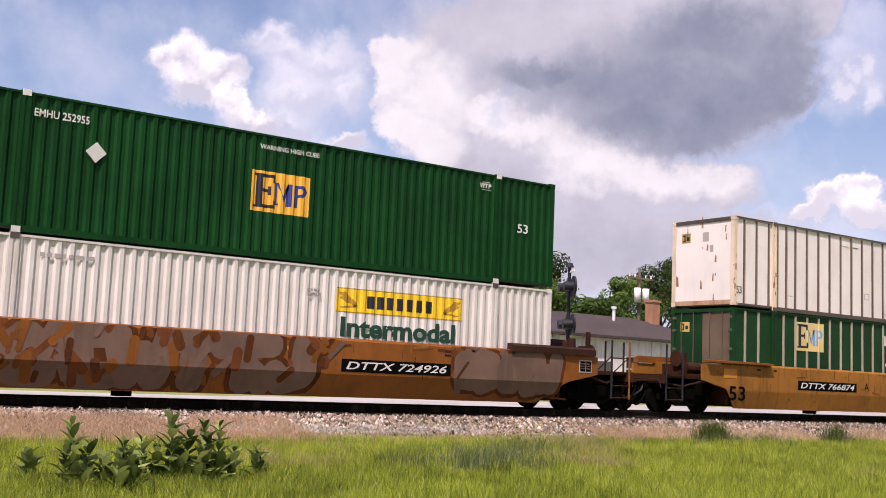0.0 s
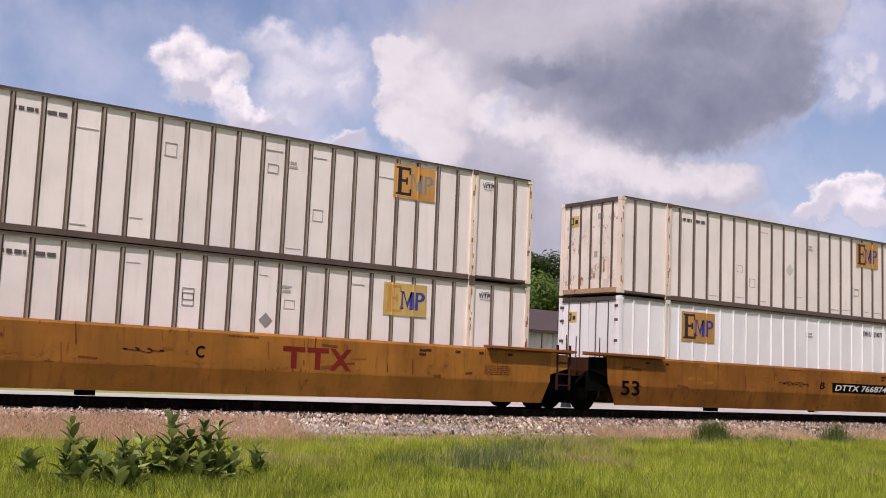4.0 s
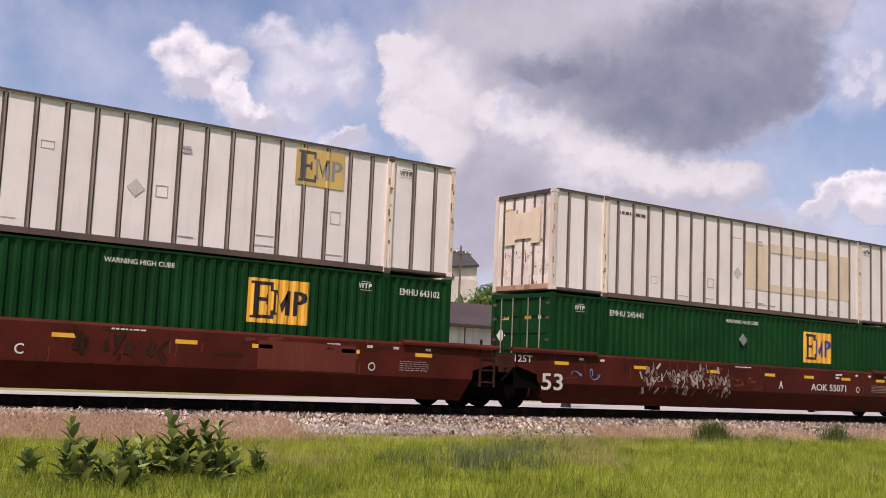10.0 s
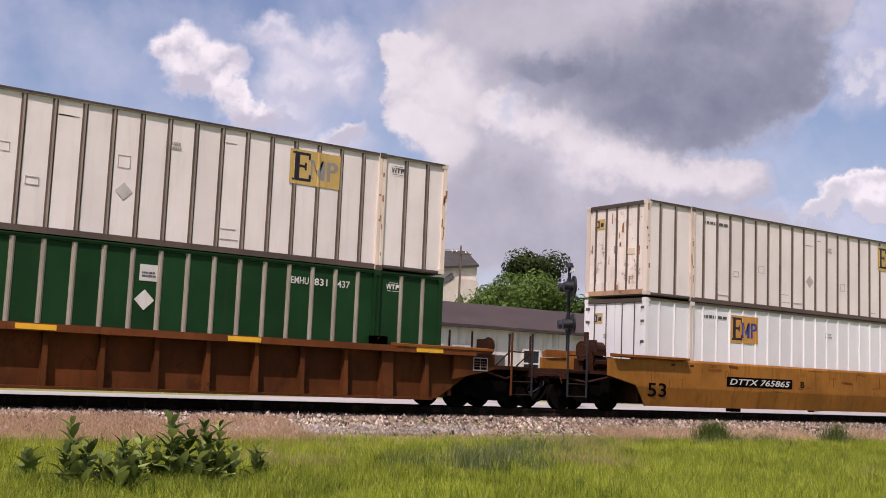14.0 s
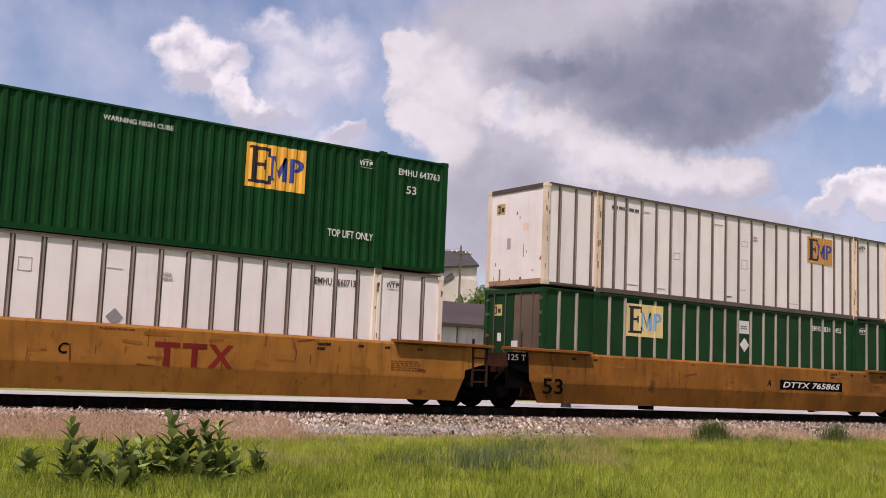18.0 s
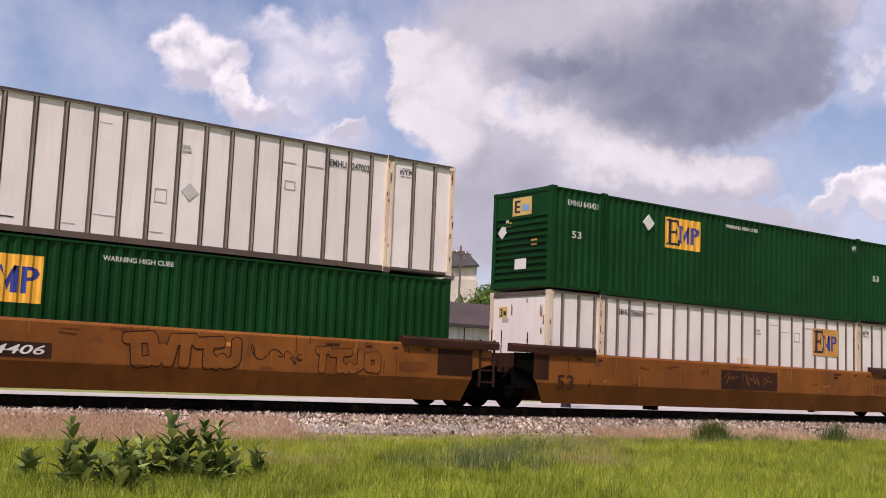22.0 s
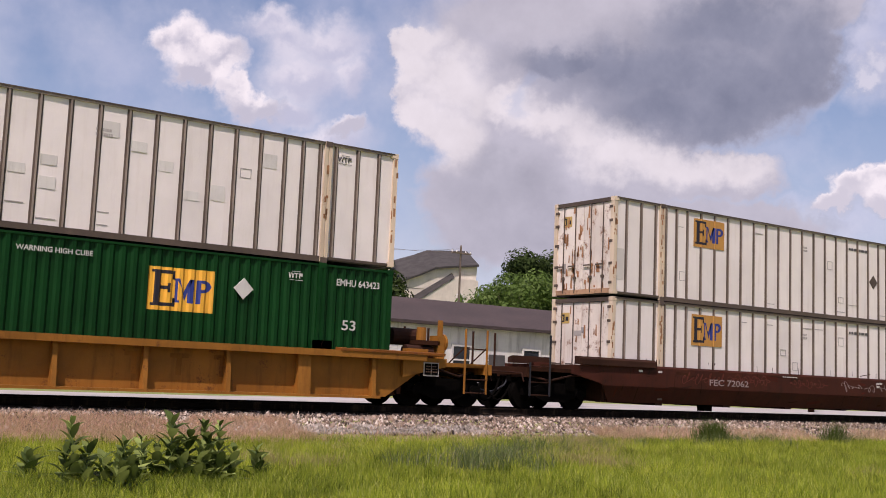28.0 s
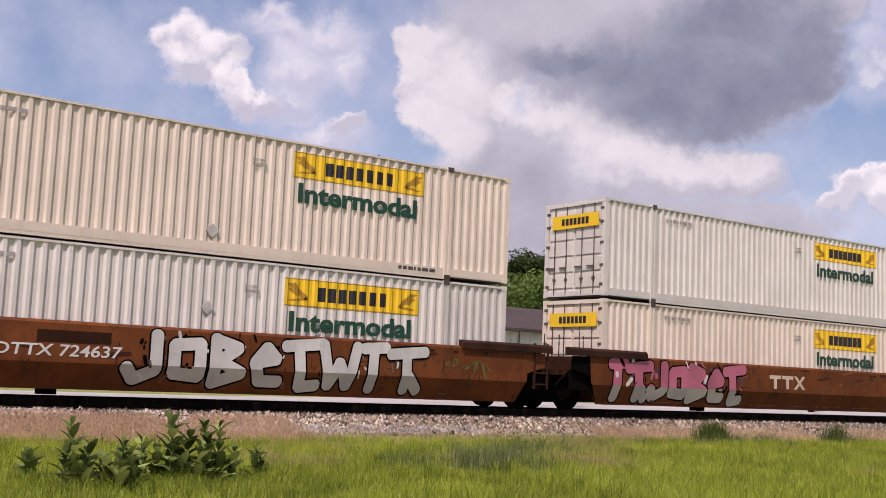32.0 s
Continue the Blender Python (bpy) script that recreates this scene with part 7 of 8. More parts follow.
YW = "yellow-ochre painted steel well car"
def c00():
    c = well_car("smooth", WELL_O, True, True, "faded orange steel well car with grey graffiti", 1)
    plate(c, 9.52, 12.69, 0.78, 1.08, "DTTX 724926")
    graffiti(c, 0.5, 8.8, 0.30, 1.50, 7, GRAF_D, WELL_C, 2, 1.9)
    graffiti(c, 12.9, 16.2, 0.45, 1.45, 5, GRAF_D, WELL_C, 1, 1.8)
    dabs(c, 0.4, 9.2, 0.28, 1.45, 150, (WELL_B, GRAF_D, WELL_C, WELL_O), 5, 2.2)
    dabs(c, 12.8, 16.3, 0.35, 1.45, 60, (WELL_B, GRAF_D, WELL_C, WELL_O), 6, 2.0)
    reflectors(c, (0.4, 8.0, 15.5), ORANGE)
    lo, hi = container("pale", "doors", False, 1), container("green", "doors", True, 2)
    maker_panel(lo, 9.41, 13.16, 2.19 - BASE_Z, 2.77 - BASE_Z, 1.6 - BASE_Z, 2.08 - BASE_Z)
    logo(hi, 7.04, 8.55, 4.33 - TOP_Z, 5.27 - TOP_Z)
    diamond(hi, 3.46, 5.09 - TOP_Z)
    lettering("lettering", "53", 0.36, 0.24, LETTER_W, hi, (14.87, -HALF + 0.006, 1.42))
    marks(lo, "pale", 1, owner=0)
    marks(hi, "green", 2, code='EMHU 252955', at=2.16, wide=1.12, owner=13.6)
    unit(-170.26, c, lo, hi, 0)


def c01():
    c = well_car("smooth", WELL_Y, True, False, YW + " with a black number panel", 2)
    plate(c, 2.95, 6.13, 0.83, 1.13, "DTTX 766874")
    word(c, 6.58, 6.83, 0.92, 1.15, "A", BLACK)
    raked(c, -0.43, 0.33, 0.42, 0.86, "53", BLACK)
    band(c, -0.67, -0.07, 1.1, 1.38, ORANGE)
    scrawl(c, 7.83, 9.23, 0.9, 1.15, 4, LEDGE, 21)
    lo, hi = container("greenrib", "doors", False, 3), container("white", "plain", True, 4, True, True)
    logo(lo, 3.14, 4.63, 2.06 - BASE_Z, 3.0 - BASE_Z, LOGO_P, LOGO_K, LOGO_L)
    diamond(lo, 8.28, 1.78 - BASE_Z, 0.2)
    patch(lo, 8.03, 8.45, 2.1, 2.45, LETTER_W)
    text_block(lo, "weight_print", 8.2 + 0.05, -HALF + 0.033, 2.22, 0.3, 0.14, 2, LETTER_D)
    marks(lo, "greenrib", 3, code='EMHU 243342', at=11.70, wide=1.65)
    lettering("lettering", "53", 0.26, 0.24, LETTER_D, hi, (0.15, -HALF + 0.036, 0.45))
    marks(hi, "white", 4, code='EMHU 834353', at=10.83, wide=1.75)
    unit(-146.58, c, lo, hi, 0.06)


def c02():
    c = well_car("smooth", WELL_Y, False, False, YW + " with dark red letter shapes", 3)
    red_shapes(c, 8.76, 0.80, 1.30)
    raked(c, 0.08, 0.84, 0.42, 0.84, "53", BLACK)
    plate(c, -1.19, -0.29, 1.14, 1.46, "125 T", slant=0.0)
    word(c, 6.66, 6.86, 0.95, 1.2, "C", BLACK)
    scrawl(c, 4.66, 6.06, 0.95, 1.12, 5, LEDGE, 22)
    lo, hi = container("white", "ribs", False, 5), container("white", "ribs", True, 6)
    logo(hi, 11.67, 12.92, 5.12 - TOP_Z, 5.97 - TOP_Z, LOGO_O, LOGO_K, METALR)
    logo(lo, 11.53, 12.81, 2.2 - BASE_Z, 3.0 - BASE_Z, LOGO_F, LOGO_O, LOGO_B)
    diamond(lo, 8.26, 1.5, 0.17, METALR)
    marks(lo, "white", 5)
    marks(hi, "white", 6)
    unit(-127.17, c, lo, hi, 0.01)


def c03():
    c = well_car("smooth", WELL_YD, False, True, YW + " with a dented side", 4)
    plate(c, 9.73, 12.96, 0.80, 1.12, "DTTX 766874")
    word(c, 9.03, 9.30, 0.9, 1.12, "B", BLACK, 0.2)
    raked(c, -0.07, 0.66, 0.46, 0.88, "53", BLACK)
    scrawl(c, 6.6, 8.2, 0.95, 1.12, 6, LEDGE, 23)
    lo, hi = container("whitelight", "doors", False, 7), container("white", "ribs", True, 8)
    logo(hi, 11.44, 12.73, 5.15 - TOP_Z, 6.0 - TOP_Z, LOGO_O)
    logo(lo, 2.63, 4.11, 2.08 - BASE_Z, 2.98 - BASE_Z, LOGO_O)
    diamond(hi, 7.67, 4.68 - TOP_Z, 0.2, PLACARD)
    marks(lo, "whitelight", 7, code='EMHU 294075', at=11.9, wide=1.4)
    marks(hi, "white", 8)
    unit(-107.66, c, lo, hi, 0.05)


def c04():
    c = well_car("smooth", WELL_M, True, False, "maroon steel well car with white lettering and yellow reflectors", 5)
    raked(c, -0.43, 0.40, 0.55, 1.02, "53", LETTER_W)
    word(c, 2.99, 4.88, 0.82, 1.02, "AOK 55071", LETTER_W)
    word(c, 6.47, 6.67, 0.85, 1.08, "B", LETTER_W)
    reflectors(c, (-0.28, 2.92, 5.12, 7.82, 10.22, 12.32, 14.72))
    dabs(c, 8.72, 12.32, 0.42, 1.35, 64, (GRAF_V, GRAF_S, GRAF_Y, GRAF_S, BLACK, GRAF_S), 24, 1.25)
    scrawl(c, 0.72, 2.52, 1.0, 1.4, 12, GRAF_W, 25)
    lo, hi = container("white", "doors", False, 9), container("whitelight", "doors", True, 10)
    logo(hi, 10.38, 11.70, 4.82 - TOP_Z, 5.69 - TOP_Z, LOGO_O)
    logo(lo, 3.24, 4.66, 2.08 - BASE_Z, 3.0 - BASE_Z, LOGO_O)
    lettering("lettering", "53", 0.3, 0.2, LETTER_D, hi, (15.52, -HALF + 0.036, 0.5))
    marks(lo, "white", 9, code='EMHU 630957', at=12.42, wide=1.3)
    marks(hi, "whitelight", 10, code='EMHU 644438', at=12.52, wide=1.2)
    unit(-84.00, c, lo, hi, 0.03)


def c05():
    c = well_car("smooth", WELL_M, False, False, "maroon steel well car with a lighter primer patch", 6)
    raked(c, -0.35, 0.45, 0.52, 0.96, "53", LETTER_W)
    word(c, -1.25, -0.68, 1.24, 1.41, "125T", LETTER_W)
    word(c, 5.5, 5.68, 0.85, 1.06, "C", LETTER_W)
    band(c, 10.75, 13.3, 0.76, 1.40, PRIMER, "primer_patch")
    band(c, 2.2, 2.6, 0.9, 1.2, DECK)
    reflectors(c, (0.2, 3.3, 6.2, 8.8, 10.6, 12.9, 15.0))
    dabs(c, 1.8, 3.4, 0.8, 1.25, 26, (DECK, LEDGE), 26, 1.3)
    dabs(c, 6.6, 8.6, 0.8, 1.25, 24, (DECK, LEDGE), 27, 1.2)
    lo, hi = container("green", "doors", False, 11), container("white", "ribs", True, 12)
    logo(hi, 11.55, 12.86, 5.12 - TOP_Z, 6.0 - TOP_Z, LOGO_F, LETTER_D, METALR)
    logo(lo, 10.53, 12.10, 1.83 - BASE_Z, 2.84 - BASE_Z, LOGO_Y, LOGO_K, LOGO_K)
    diamond(lo, 4.8, 2.52 - BASE_Z, 0.22, METALR)
    lettering("lettering", "53", 0.36, 0.22, LETTER_W, lo, (0.95, -HALF + 0.006, 1.95))
    diamond(hi, 8.0, 1.25, 0.2, PLACARD)
    marks(lo, "green", 11, code='EMHU 643102', at=14.6, wide=1.2, owner=13.45)
    marks(hi, "white", 12)
    unit(-64.47, c, lo, hi, -0.03)


def c06():
    c = well_car("smooth", WELL_M, False, True, "maroon steel well car with pale graffiti and white lettering", 7)
    raked(c, -0.44, 0.32, 0.53, 0.98, "53", LETTER_W)
    word(c, 11.17, 13.08, 0.84, 1.06, "AOK 55071", LETTER_W)
    word(c, -1.38, -0.78, 1.24, 1.42, "125T", LETTER_W)
    word(c, 9.52, 9.72, 0.85, 1.1, "A", LETTER_W)
    reflectors(c, (0.02, 3.02, 6.12, 8.82, 10.82, 12.82, 14.82))
    dabs(c, 3.32, 7.22, 0.5, 1.28, 110, (GRAF_W, GRAF_D, GRAF_S), 27, 0.8)
    scrawl(c, 3.42, 7.02, 0.78, 1.3, 30, GRAF_S, 27)
    scrawl(c, 0.72, 1.82, 0.8, 1.2, 14, LOGO_L, 28)
    scrawl(c, 7.22, 8.42, 0.85, 1.25, 14, WELL_O, 29)
    lo, hi = container("green", "doors", False, 13), container("white", "ribs", True, 14)
    e, m, f = panel_xs()
    for i in range(10, 19):
        full = i in (10, 11, 17, 18)
        a, b = m[i] + 0.045, m[i + 1] - 0.045
        if full:
            patch(hi, a, b, 0.75, 2.25, TAN, name="faded_patch", label="tan patch where a sign was removed")
        else:
            patch(hi, a, b, 0.75, 0.98, TAN, name="faded_patch")
            patch(hi, a, b, 2.02, 2.3, TAN, name="faded_patch")
    part("faded_patch", Geo().box(-0.004, 0.004, -0.35, 0.35, 1.55, 2.3).box(-0.006, 0.002, -0.75, -0.35, 1.4, 2.4).box(-0.006, 0.002, 0.35, 0.8, 1.4, 2.4), TAN, hi, "tan patch where a sign was removed")
    logo(lo, 11.11, 12.61, 1.81 - BASE_Z, 2.82 - BASE_Z)
    diamond(lo, 8.00, 2.37 - BASE_Z, 0.19, METALR)
    diamond(hi, 7.72, 1.2, 0.2, PLACARD)
    marks(lo, "green", 13, code='EMHU 245441', at=2.22, wide=1.35, owner=0.92)
    marks(hi, "white", 14)
    unit(-44.94, c, lo, hi, -0.06)


def c07():
    c = well_car("ribbed", WELL_C, True, True, "rust-brown well car with upright side stakes", 8, 1.47)
    lo, hi = container("greenrib", "doors", False, 15), container("white", "ribs", True, 16)
    text_block(c, "number_bars", 2.75, -1.352, 0.86, 0.62, 0.17, 1, GRAF_W)
    text_block(c, "number_bars", 3.6, -1.352, 0.86, 0.75, 0.17, 1, GRAF_W, 5)
    for x in (0.4, 5.7, 10.2, 15.2):
        part("yellow_edge", Geo().box(x, x + 0.8, -1.626, -1.60, 1.34, 1.45), REFLECT, c)
    logo(hi, 11.64, 12.99, 5.08 - TOP_Z, 5.9 - TOP_Z, LOGO_F, LOGO_K, METALR)
    logo(lo, 3.32, 4.84, 2.06 - BASE_Z, 3.0 - BASE_Z, LOGO_P, LOGO_K, LOGO_L)
    diamond(lo, 8.52, 2.1 - BASE_Z, 0.22)
    patch(lo, 8.25, 8.7, 2.15, 2.5, LETTER_W)
    text_block(lo, "weight_print", 8.25 + 0.05, -HALF + 0.033, 2.22, 0.3, 0.14, 2, LETTER_D)
    diamond(hi, 7.9, 1.1, 0.19, PLACARD)
    marks(lo, "greenrib", 15, code='EMHU 831437', at=11.7, wide=1.6)
    marks(hi, "white", 16)
    unit(-21.49, c, lo, hi, 0.01)


def c08():
    c = well_car("smooth", WELL_Y, True, False, YW + " with a black number panel", 9)
    plate(c, 3.36, 6.54, 0.84, 1.14, "DTTX 765865")
    raked(c, -0.07, 0.70, 0.45, 0.85, "53", BLACK)
    word(c, 6.96, 7.16, 0.9, 1.1, "B", BLACK)
    lo, hi = container("whitelight", "doors", False, 17), container("white", "ribs", True, 18)
    logo(hi, 11.65, 12.90, 5.1 - TOP_Z, 5.96 - TOP_Z, LOGO_F, LOGO_K, LOGO_L)
    logo(lo, 3.78, 5.11, 2.13 - BASE_Z, 2.98 - BASE_Z, LOGO_O)
    diamond(hi, 8.06, 1.1, 0.2, PLACARD)
    marks(lo, "whitelight", 17)
    marks(hi, "white", 18)
    unit(1.95, c, lo, hi, 0.08)


def c09():
    c = well_car("smooth", WELL_Y, False, False, YW + " with dark red letter shapes", 10)
    red_shapes(c, 8.6, 0.74, 1.24)
    raked(c, -0.17, 0.56, 0.41, 0.83, "53", BLACK)
    plate(c, -1.42, -0.74, 1.24, 1.50, "125 T", slant=0.0)
    word(c, 6.6, 6.8, 0.9, 1.12, "C", BLACK, 0.2)
    lo, hi = container("white", "doors", False, 19), container("green", "doors", True, 20)
    logo(hi, 10.53, 12.06, 4.82 - TOP_Z, 5.84 - TOP_Z)
    diamond(hi, 4.8, 5.57 - TOP_Z, 0.22, PLACARD)
    for x in (2.04, 12.72):
        lettering("lettering", "TOP LIFT ONLY", 1.27, 0.18, LETTER_W, hi, (x, -HALF + 0.006, 3.91 - TOP_Z))
    lettering("lettering", "53", 0.36, 0.22, LETTER_W, hi, (0.9, -HALF + 0.006, 1.95))
    lettering("lettering", "53", 0.3, 0.2, LETTER_W, hi, (14.9, -HALF + 0.006, 1.95))
    logo(lo, 3.22, 4.66, 2.1 - BASE_Z, 3.0 - BASE_Z, LOGO_F, LOGO_O, LOGO_L)
    diamond(lo, 7.9, 1.3, 0.19, METALR)
    marks(lo, "white", 19, code='EMHU 660713', at=12.6, wide=1.35)
    marks(hi, "green", 20, code='EMHU 643763', at=14.65, wide=1.25, owner=13.55)
    unit(21.43, c, lo, hi, 0.05)


def c10():
    c = well_car("smooth", WELL_YD, False, True, YW + " with a patched end", 11)
    plate(c, 9.85, 13.13, 0.83, 1.13, "DTTX 765865")
    word(c, 9.2, 9.4, 0.9, 1.12, "A", BLACK, 0.2)
    raked(c, -0.12, 0.60, 0.42, 0.84, "53", BLACK)
    plate(c, -1.36, -0.71, 1.22, 1.48, "125 T", slant=0.0)
    lo, hi = container("greenrib", "doors", False, 21), container("white", "plain", True, 22, True, True)
    logo(hi, 11.55, 12.93, 5.02 - TOP_Z, 5.9 - TOP_Z, LOGO_O)
    logo(lo, 3.18, 4.69, 2.1 - BASE_Z, 3.04 - BASE_Z, LOGO_P, LOGO_K, LOGO_L)
    diamond(lo, 8.4, 2.1 - BASE_Z, 0.22)
    patch(lo, 8.15, 8.6, 2.1, 2.5, LETTER_W)
    text_block(lo, "weight_print", 8.15 + 0.05, -HALF + 0.033, 2.22, 0.3, 0.14, 2, LETTER_D)
    marks(lo, "greenrib", 21, code='EMHU 831455', at=11.7, wide=1.6)
    marks(hi, "white", 22)
    unit(40.94, c, lo, hi, 0.06)


def c11():
    c = well_car("smooth", WELL_O, True, False, "faded orange well car with a brown number panel and scrawled graffiti", 12)
    plate(c, 3.00, 6.24, 0.79, 1.09, "DTTX 724406", ground_mat=LEDGE)
    raked(c, 0.01, 0.63, 0.55, 0.94, "53", LEDGE)
    band(c, 15.7, 16.78, 0.8, 1.46, DECK, "grimy_plate", "dark grimy end plate")
    graffiti(c, 7.75, 10.35, 0.72, 1.40, 5, WELL_O, LEDGE, 44, 1.25, rim=1.22)
    scrawl(c, 10.6, 11.9, 0.80, 1.34, 22, LEDGE, 31)
    graffiti(c, 12.2, 14.0, 0.74, 1.32, 4, WELL_O, LEDGE, 46, 1.1, rim=1.2)
    reflectors(c, (1.33, 9.63), ORANGE)
    lo, hi = container("green", "slats", False, 23), container("white", "doors", True, 24, True)
    logo(hi, 3.49, 4.85, 5.08 - TOP_Z, 5.96 - TOP_Z, LOGO_O)
    logo(lo, 4.49, 6.01, 1.87 - BASE_Z, 2.83 - BASE_Z)
    diamond(lo, 3.73, 2.5 - BASE_Z, 0.24)
    diamond(hi, 8.73, 1.3, 0.2, PLACARD)
    lettering("lettering", "53", 0.36, 0.22, LETTER_W, lo, (1.08, -HALF + 0.006, 1.15))
    marks(lo, "green", 23, code='EMHU 646479', at=0.58, wide=1.2, owner=2.43)
    marks(hi, "white", 24, code='EMHU 247002', at=12.58, wide=1.3)
    unit(64.55, c, lo, hi, -0.01)


def c12():
    c = well_car("smooth", WELL_O, False, False, "faded orange-brown well car with a scratched black panel", 13)
    band(c, 6.83, 9.51, 0.76, 1.34, LEDGE, "dark_panel", "worn dark panel")
    scrawl(c, 6.99, 9.39, 0.8, 1.3, 22, WELL_O, 32)
    raked(c, 0.19, 0.79, 0.55, 0.95, "53", LEDGE)
    band(c, -0.64, -0.12, 0.8, 1.46, DECK, "grimy_plate", "dark grimy end plate")
    lo, hi = container("white", "plain", False, 25, True, True), container("green", "slats", True, 26)
    logo(hi, 4.51, 6.06, 4.88 - TOP_Z, 5.81 - TOP_Z)
    diamond(hi, 3.77, 5.52 - TOP_Z, 0.24)
    lettering("lettering", "53", 0.36, 0.20, LETTER_W, hi, (0.77, -HALF + 0.006, 4.75 - TOP_Z))
    lettering("lettering", "53", 0.36, 0.20, LETTER_W, hi, (15.04, -HALF + 0.006, 4.75 - TOP_Z))
    logo(lo, 11.65, 13.02, 2.0 - BASE_Z, 2.9 - BASE_Z, LOGO_O)
    patch(lo, 7.84, 8.39, 0.9, 1.4, TAN)
    marks(lo, "white", 25, code='EMHU 256650', at=2.59, wide=1.3)
    marks(hi, "green", 26, code='EMHU 643421', at=0.59, wide=1.15, owner=13.84)
    unit(84.03, c, lo, hi, 0)


def c13():
    c = well_car("smooth", WELL_O, False, True, "faded orange well car with a black number panel", 14)
    plate(c, 9.86, 13.16, 0.78, 1.09, "DTTX 724406")
    raked(c, 0.01, 0.56, 0.55, 0.95, "53", LEDGE)
    word(c, 9.06, 9.26, 0.85, 1.08, "B", LEDGE)
    reflectors(c, (1.26, 6.26), ORANGE)
    for x in (2.9, 6.9, 10.4):
        part("edge_strip", Geo().box(x, x + 2.6, -1.47, -1.36, 1.56, 1.65), TAN, c)
    lo, hi = container("white", "doors", False, 27, True, True), container("white", "doors", True, 28)
    logo(lo, 3.08, 4.50, 2.03 - BASE_Z, 2.94 - BASE_Z, LOGO_O)
    diamond(hi, 7.83, 4.63 - TOP_Z, 0.2, PLACARD)
    marks(lo, "white", 27, at=12.16)
    marks(hi, "white", 28, at=12.16)
    unit(103.95, c, lo, hi, 0)


def c14():
    c = well_car("ribbed", WELL_Y, True, True, "bright yellow-ochre well car with upright side stakes", 15, 1.28)
    band(c, 2.48, 4.13, 0.55, 0.85, BLACK, dy=-0.15)
    bars(6, 1.7, 0.2, BLACK, c, (4.3, -1.352, 0.6))
    for x in (9.55, 10.55, 11.55):
        part("red_shape", Geo().box(x, x + 0.42, -1.356, -1.351, 0.92, 1.02).box(x + 0.15, x + 0.27, -1.356, -1.351, 0.55, 0.92), WELL_YD, c)
    lo, hi = container("green", "doors", False, 29), container("white", "doors", True, 30, True, True)
    logo(lo, 9.98, 11.48, 1.87 - BASE_Z, 2.8 - BASE_Z)
    diamond(lo, 12.18, 2.48 - BASE_Z, 0.24)
    lettering("lettering", "53", 0.38, 0.24, LETTER_W, lo, (14.78, -HALF + 0.006, 1.35))
    r = random.Random(4)
    e, m, f = panel_xs(True)
    for i in (9, 10, 10, 12, 13, 14, 15, 16, 18):
        z = r.uniform(0.8, 2.3)
        patch(hi, m[i] + 0.08, m[i] + 0.42, z, z + r.uniform(0.18, 0.36), PATCHG, name="repair_patch", label="riveted repair patch")
    patch(hi, m[8] + 0.05, m[9] - 0.05, 1.2, 1.75, PALE, name="repair_patch")
    marks(lo, "green", 29, code='EMHU 643423', at=14.58, wide=1.2, owner=13.33)
    marks(hi, "white", 30)
    unit(127.65, c, lo, hi, 0.05)


def c15():
    c = well_car("smooth", WELL_D, True, True, "dark brown well car with faint white lettering", 16, 1.33, 0.26)
    word(c, 3.92, 5.72, 0.84, 1.03, "FEC 72062", GRAF_W)
    scrawl(c, 2.3, 9.5, 0.85, 1.25, 26, PRIMER, 33)
    scrawl(c, 10.5, 15.6, 0.8, 1.2, 60, GRAF_W, 34)
    lo, hi = container("white", "doors", False, 31, True, True), container("white", "doors", True, 32, True, True)
    logo(hi, 3.38, 4.78, 5.04 - TOP_Z, 5.91 - TOP_Z, LOGO_O)
    logo(lo, 3.34, 4.73, 2.03 - BASE_Z, 2.97 - BASE_Z, LOGO_O)
    diamond(hi, 12.82, 4.72 - TOP_Z, 0.24, POSTS)
    patch(lo, 15.55, 15.85, 0.9, 1.3, METALR)
    patch(hi, 0.15, 0.45, 0.5, 1.4, PALE)
    lettering("lettering", "53", 0.3, 0.2, LETTER_D, hi, (15.55, -HALF + 0.036, 0.45))
    marks(lo, "white", 31, at=11.3)
    marks(hi, "white", 32, at=11.3)
    unit(151.28, c, lo, hi, 0.0)


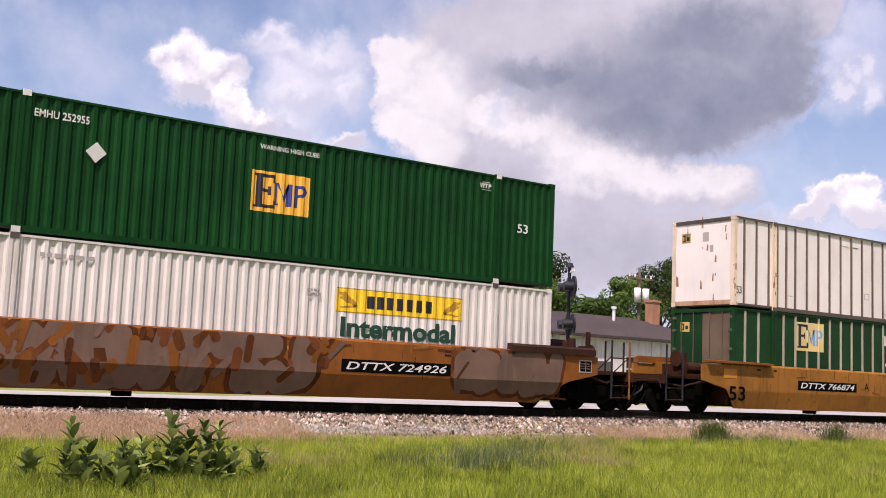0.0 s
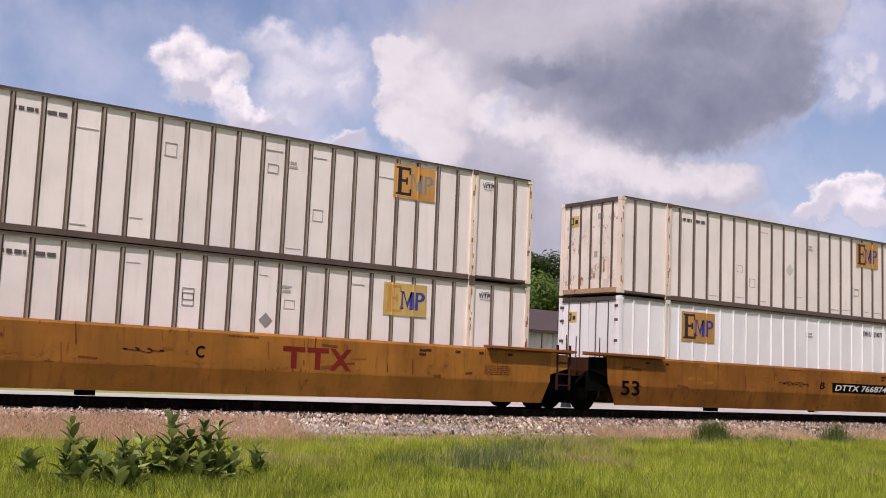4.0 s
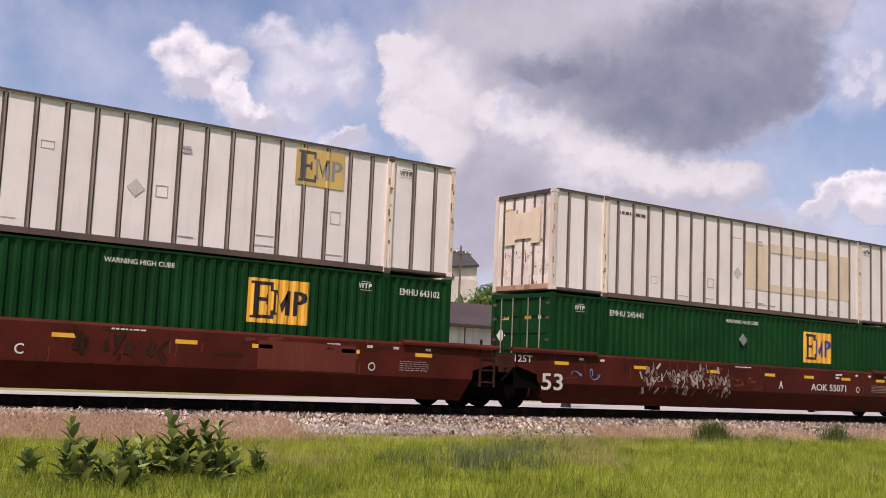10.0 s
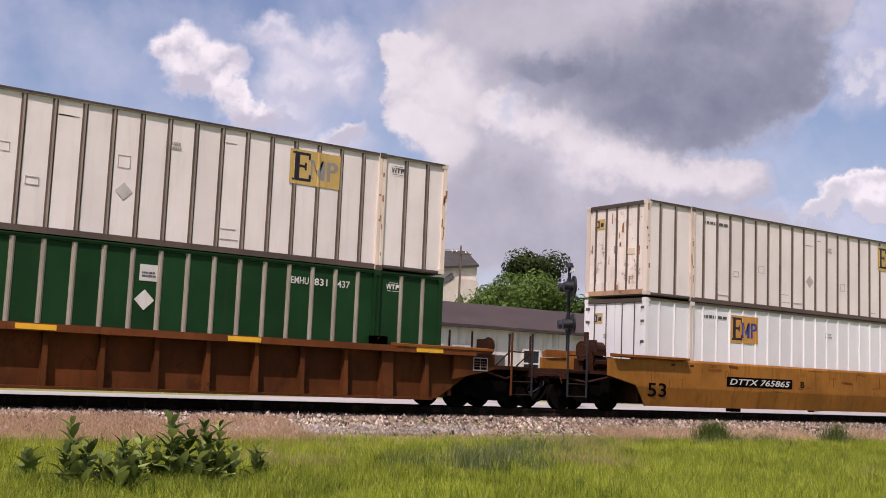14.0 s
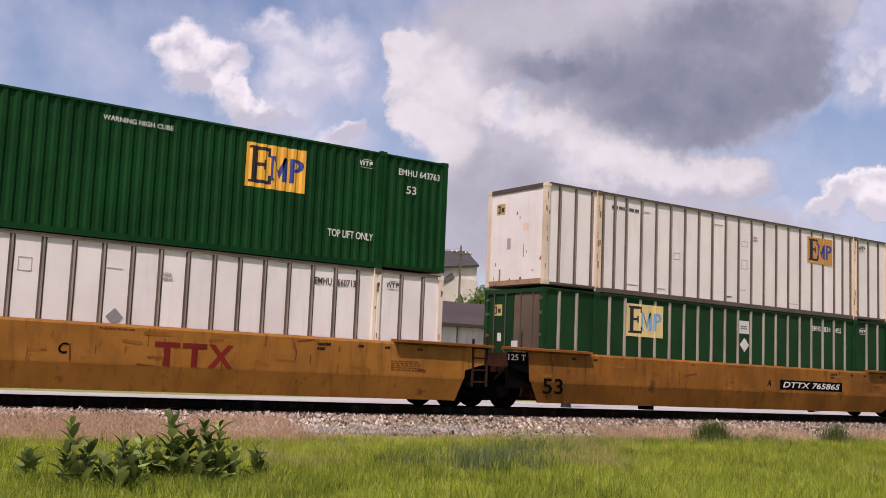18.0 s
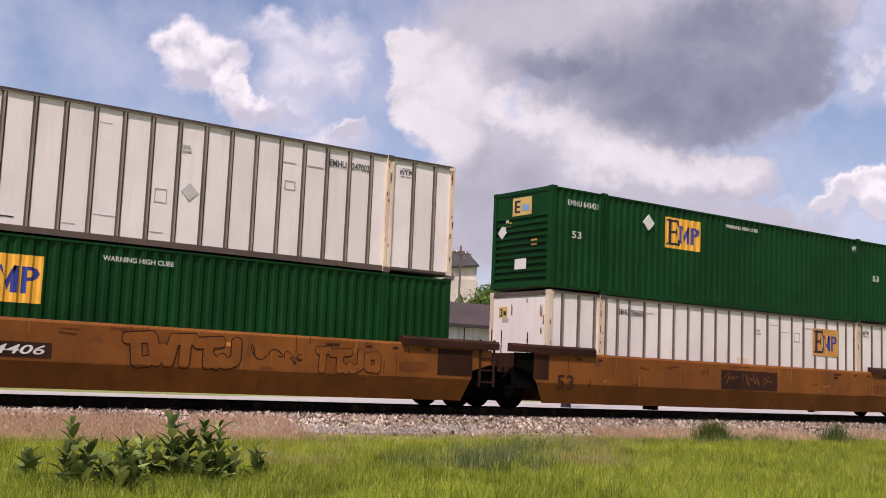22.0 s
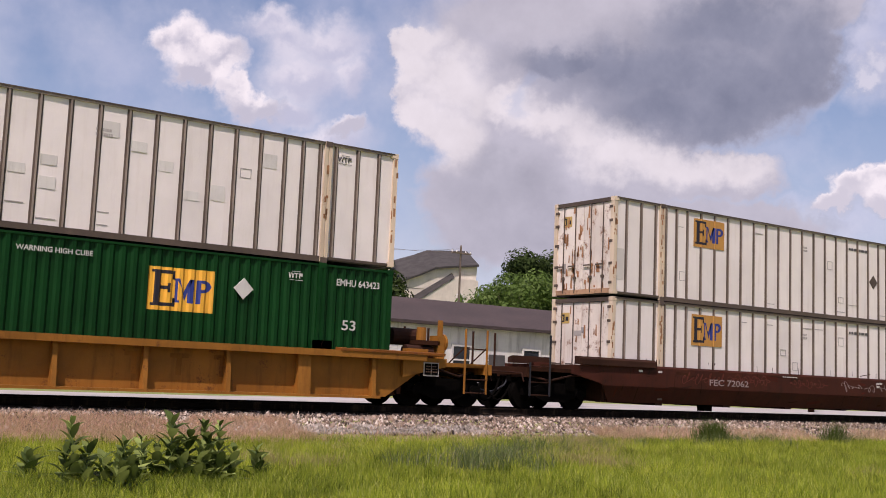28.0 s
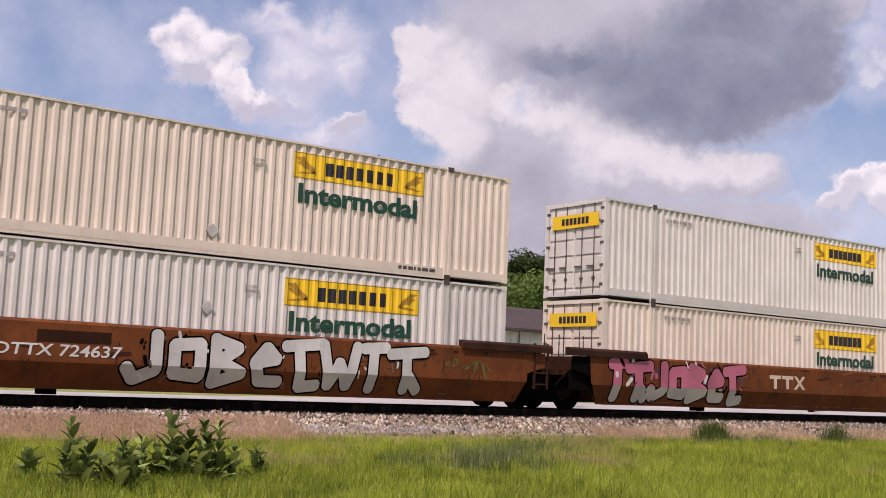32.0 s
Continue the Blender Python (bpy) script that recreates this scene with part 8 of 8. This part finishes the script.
def c16():
    c = well_car("smooth", WELL_B, True, False, "rust-brown well car with large silver graffiti", 17)
    word(c, 3.3, 5.85, 0.84, 1.08, "DTTX 724637", LETTER_W, 0.1)
    graffiti(c, 5.85, 13.4, 0.26, 1.52, 8, SILVER, BLACK, 40, 0.80, rim=1.30)
    dabs(c, 6.2, 13.2, 0.35, 1.4, 70, (BLACK, SILVER, GRAF_D), 44, 0.8)
    scrawl(c, 14.0, 15.6, 0.78, 1.3, 26, GRAF_G, 35)
    dabs(c, 0.7, 2.0, 0.5, 1.3, 46, (LEDGE, WELL_D, WELL_C), 35, 0.9)
    dabs(c, 2.3, 3.2, 0.9, 1.4, 22, (WELL_C, WELL_D, WELL_C), 36, 1.0)
    band(c, 4.1, 5.6, 1.12, 1.36, DECK)
    reflectors(c, (0.0, 2.3), ORANGE)
    lo, hi = container("pale", "doors", False, 33), container("ivory", "doors", True, 34)
    maker_panel(hi, 9.67, 13.40, 5.29 - TOP_Z, 5.90 - TOP_Z, 4.70 - TOP_Z, 5.17 - TOP_Z)
    maker_panel(lo, 9.62, 13.38, 2.29 - BASE_Z, 2.93 - BASE_Z, 1.70 - BASE_Z, 2.17 - BASE_Z)
    marks(lo, "pale", 33, owner=0)
    marks(hi, "ivory", 34, owner=0)
    text_block(hi, "code_stencil", 12.7, -HALF - 0.006, 0.13, 1.2, 0.14, 1, LETTER_D)
    for t in (lo, hi):
        diamond(t, 7.75, 1.75 if t is lo else 0.55, 0.16, PLACARD, 0.004)
    end_sign(lo)
    end_sign(hi, True)
    unit(174.77, c, lo, hi, -0.05)


def c17():
    c = well_car("smooth", WELL_B, False, False, "rust-brown well car with pink and silver graffiti", 18)
    graffiti(c, 0.0, 5.8, 0.26, 1.50, 7, GRAF_P, BLACK, 46, 0.95, SILVER, 1.28)
    dabs(c, 0.2, 5.8, 0.35, 1.4, 70, (BLACK, GRAF_V, SILVER, GRAF_P), 41, 1.1)
    red_shapes(c, 7.1, 0.84, 1.26, CREAMP)
    lo, hi = container("ivory", "doors", False, 35), container("pale", "doors", True, 36)
    maker_panel(hi, 9.67, 13.25, 5.30 - TOP_Z, 5.88 - TOP_Z, 4.72 - TOP_Z, 5.17 - TOP_Z)
    maker_panel(lo, 9.67, 13.25, 2.32 - BASE_Z, 2.95 - BASE_Z, 1.75 - BASE_Z, 2.2 - BASE_Z)
    marks(lo, "ivory", 35, owner=0)
    marks(hi, "pale", 36, owner=0)
    end_sign(lo)
    end_sign(hi)
    unit(194.45, c, lo, hi, -0.08)


def end_sign(t, extra=False):
    pn = part("end_panel", Geo().box(-0.03, -0.022, -1.05, 0.95, 2.1, 2.5), PANEL_Y, t, "yellow name panel with dark bars")
    bars(7, 1.2, 0.2, LOGO_K, pn, (-0.0315, 0.55, 2.2), -90)
    if extra:
        part("door_placard", Geo().box(-0.03, -0.022, -0.98, -0.72, 1.18, 1.48), PANEL_Y, t, "small yellow placard")


for build in (c00, c01, c02, c03, c04, c05, c06, c07, c08, c09, c10, c11, c12, c13, c14, c15, c16, c17):
    build()


# slight surging of the train about its mean run, metres at each second
SURGE = (0.383, 0.347, 0.17, 0.153, 0.0, -0.09, -0.107, -0.079, -0.13, -0.119, -0.129, -0.075, -0.16, -0.163, -0.096, -0.12, -0.18,
         -0.228, -0.188, -0.22, -0.218, -0.264, -0.249, -0.212, -0.203, -0.296, -0.23, -0.12, 0.004, 0.244, 0.241, 0.217, 0.131)


def travel(t):
    """How far the train has rolled at t, from its place at 16 s."""
    u = (t - 16) / 16
    return 10.7508 * (t - 16) - 0.985 * u ** 2 + 1.42 * u ** 3 + float(np.interp(t, range(33), SURGE))


def motions():
    steps = [i * 1.0 for i in range(33)]
    for car, low, high, x16, lift in TRAIN:
        for ob, z in ((car, 0.0), (low, BASE_Z + lift), (high, TOP_Z + lift)):
            walk(ob, [(t, pose(x16 - travel(t), TRACK_Y, z)) for t in steps])
    # all wheels roll alike, so each axle position shares one set of keys
    for key, dx in (("front", -0.89), ("rear", 0.89)):
        first = WHEELSETS[key][0]
        walk(first, [(i / 30, Matrix.LocRotScale((dx, 0, 0.42), Euler((0, -(travel(i / 30) - travel(0)) / 0.42, 0)), None)) for i in range(961)])
        for w in WHEELSETS[key][1:]:
            w.rotation_mode = "QUATERNION"
            w.animation_data_create()
            w.animation_data.action = first.animation_data.action
            w.animation_data.action_slot = first.animation_data.action_slot
    # the clouds drift slowly with the wind, the near mass faster than the small ones
    for ob, right, rise in ((clouds, 1.22, 0.60), (puffs, 0.05, 1.02)):
        walk(ob, [(t, drift(right * q, rise * q)) for t, q in ((0.0, -0.5), (16.0, 0.0), (32.0, 0.5))])


def drift(right, rise):
    """A small turn of the sky about the eye, in degrees to the right and upwards."""
    m = VIEW.to_3x3().to_4x4()
    return m @ pose(0, 0, 0, rise, -right, 0) @ m.inverted()


motions()
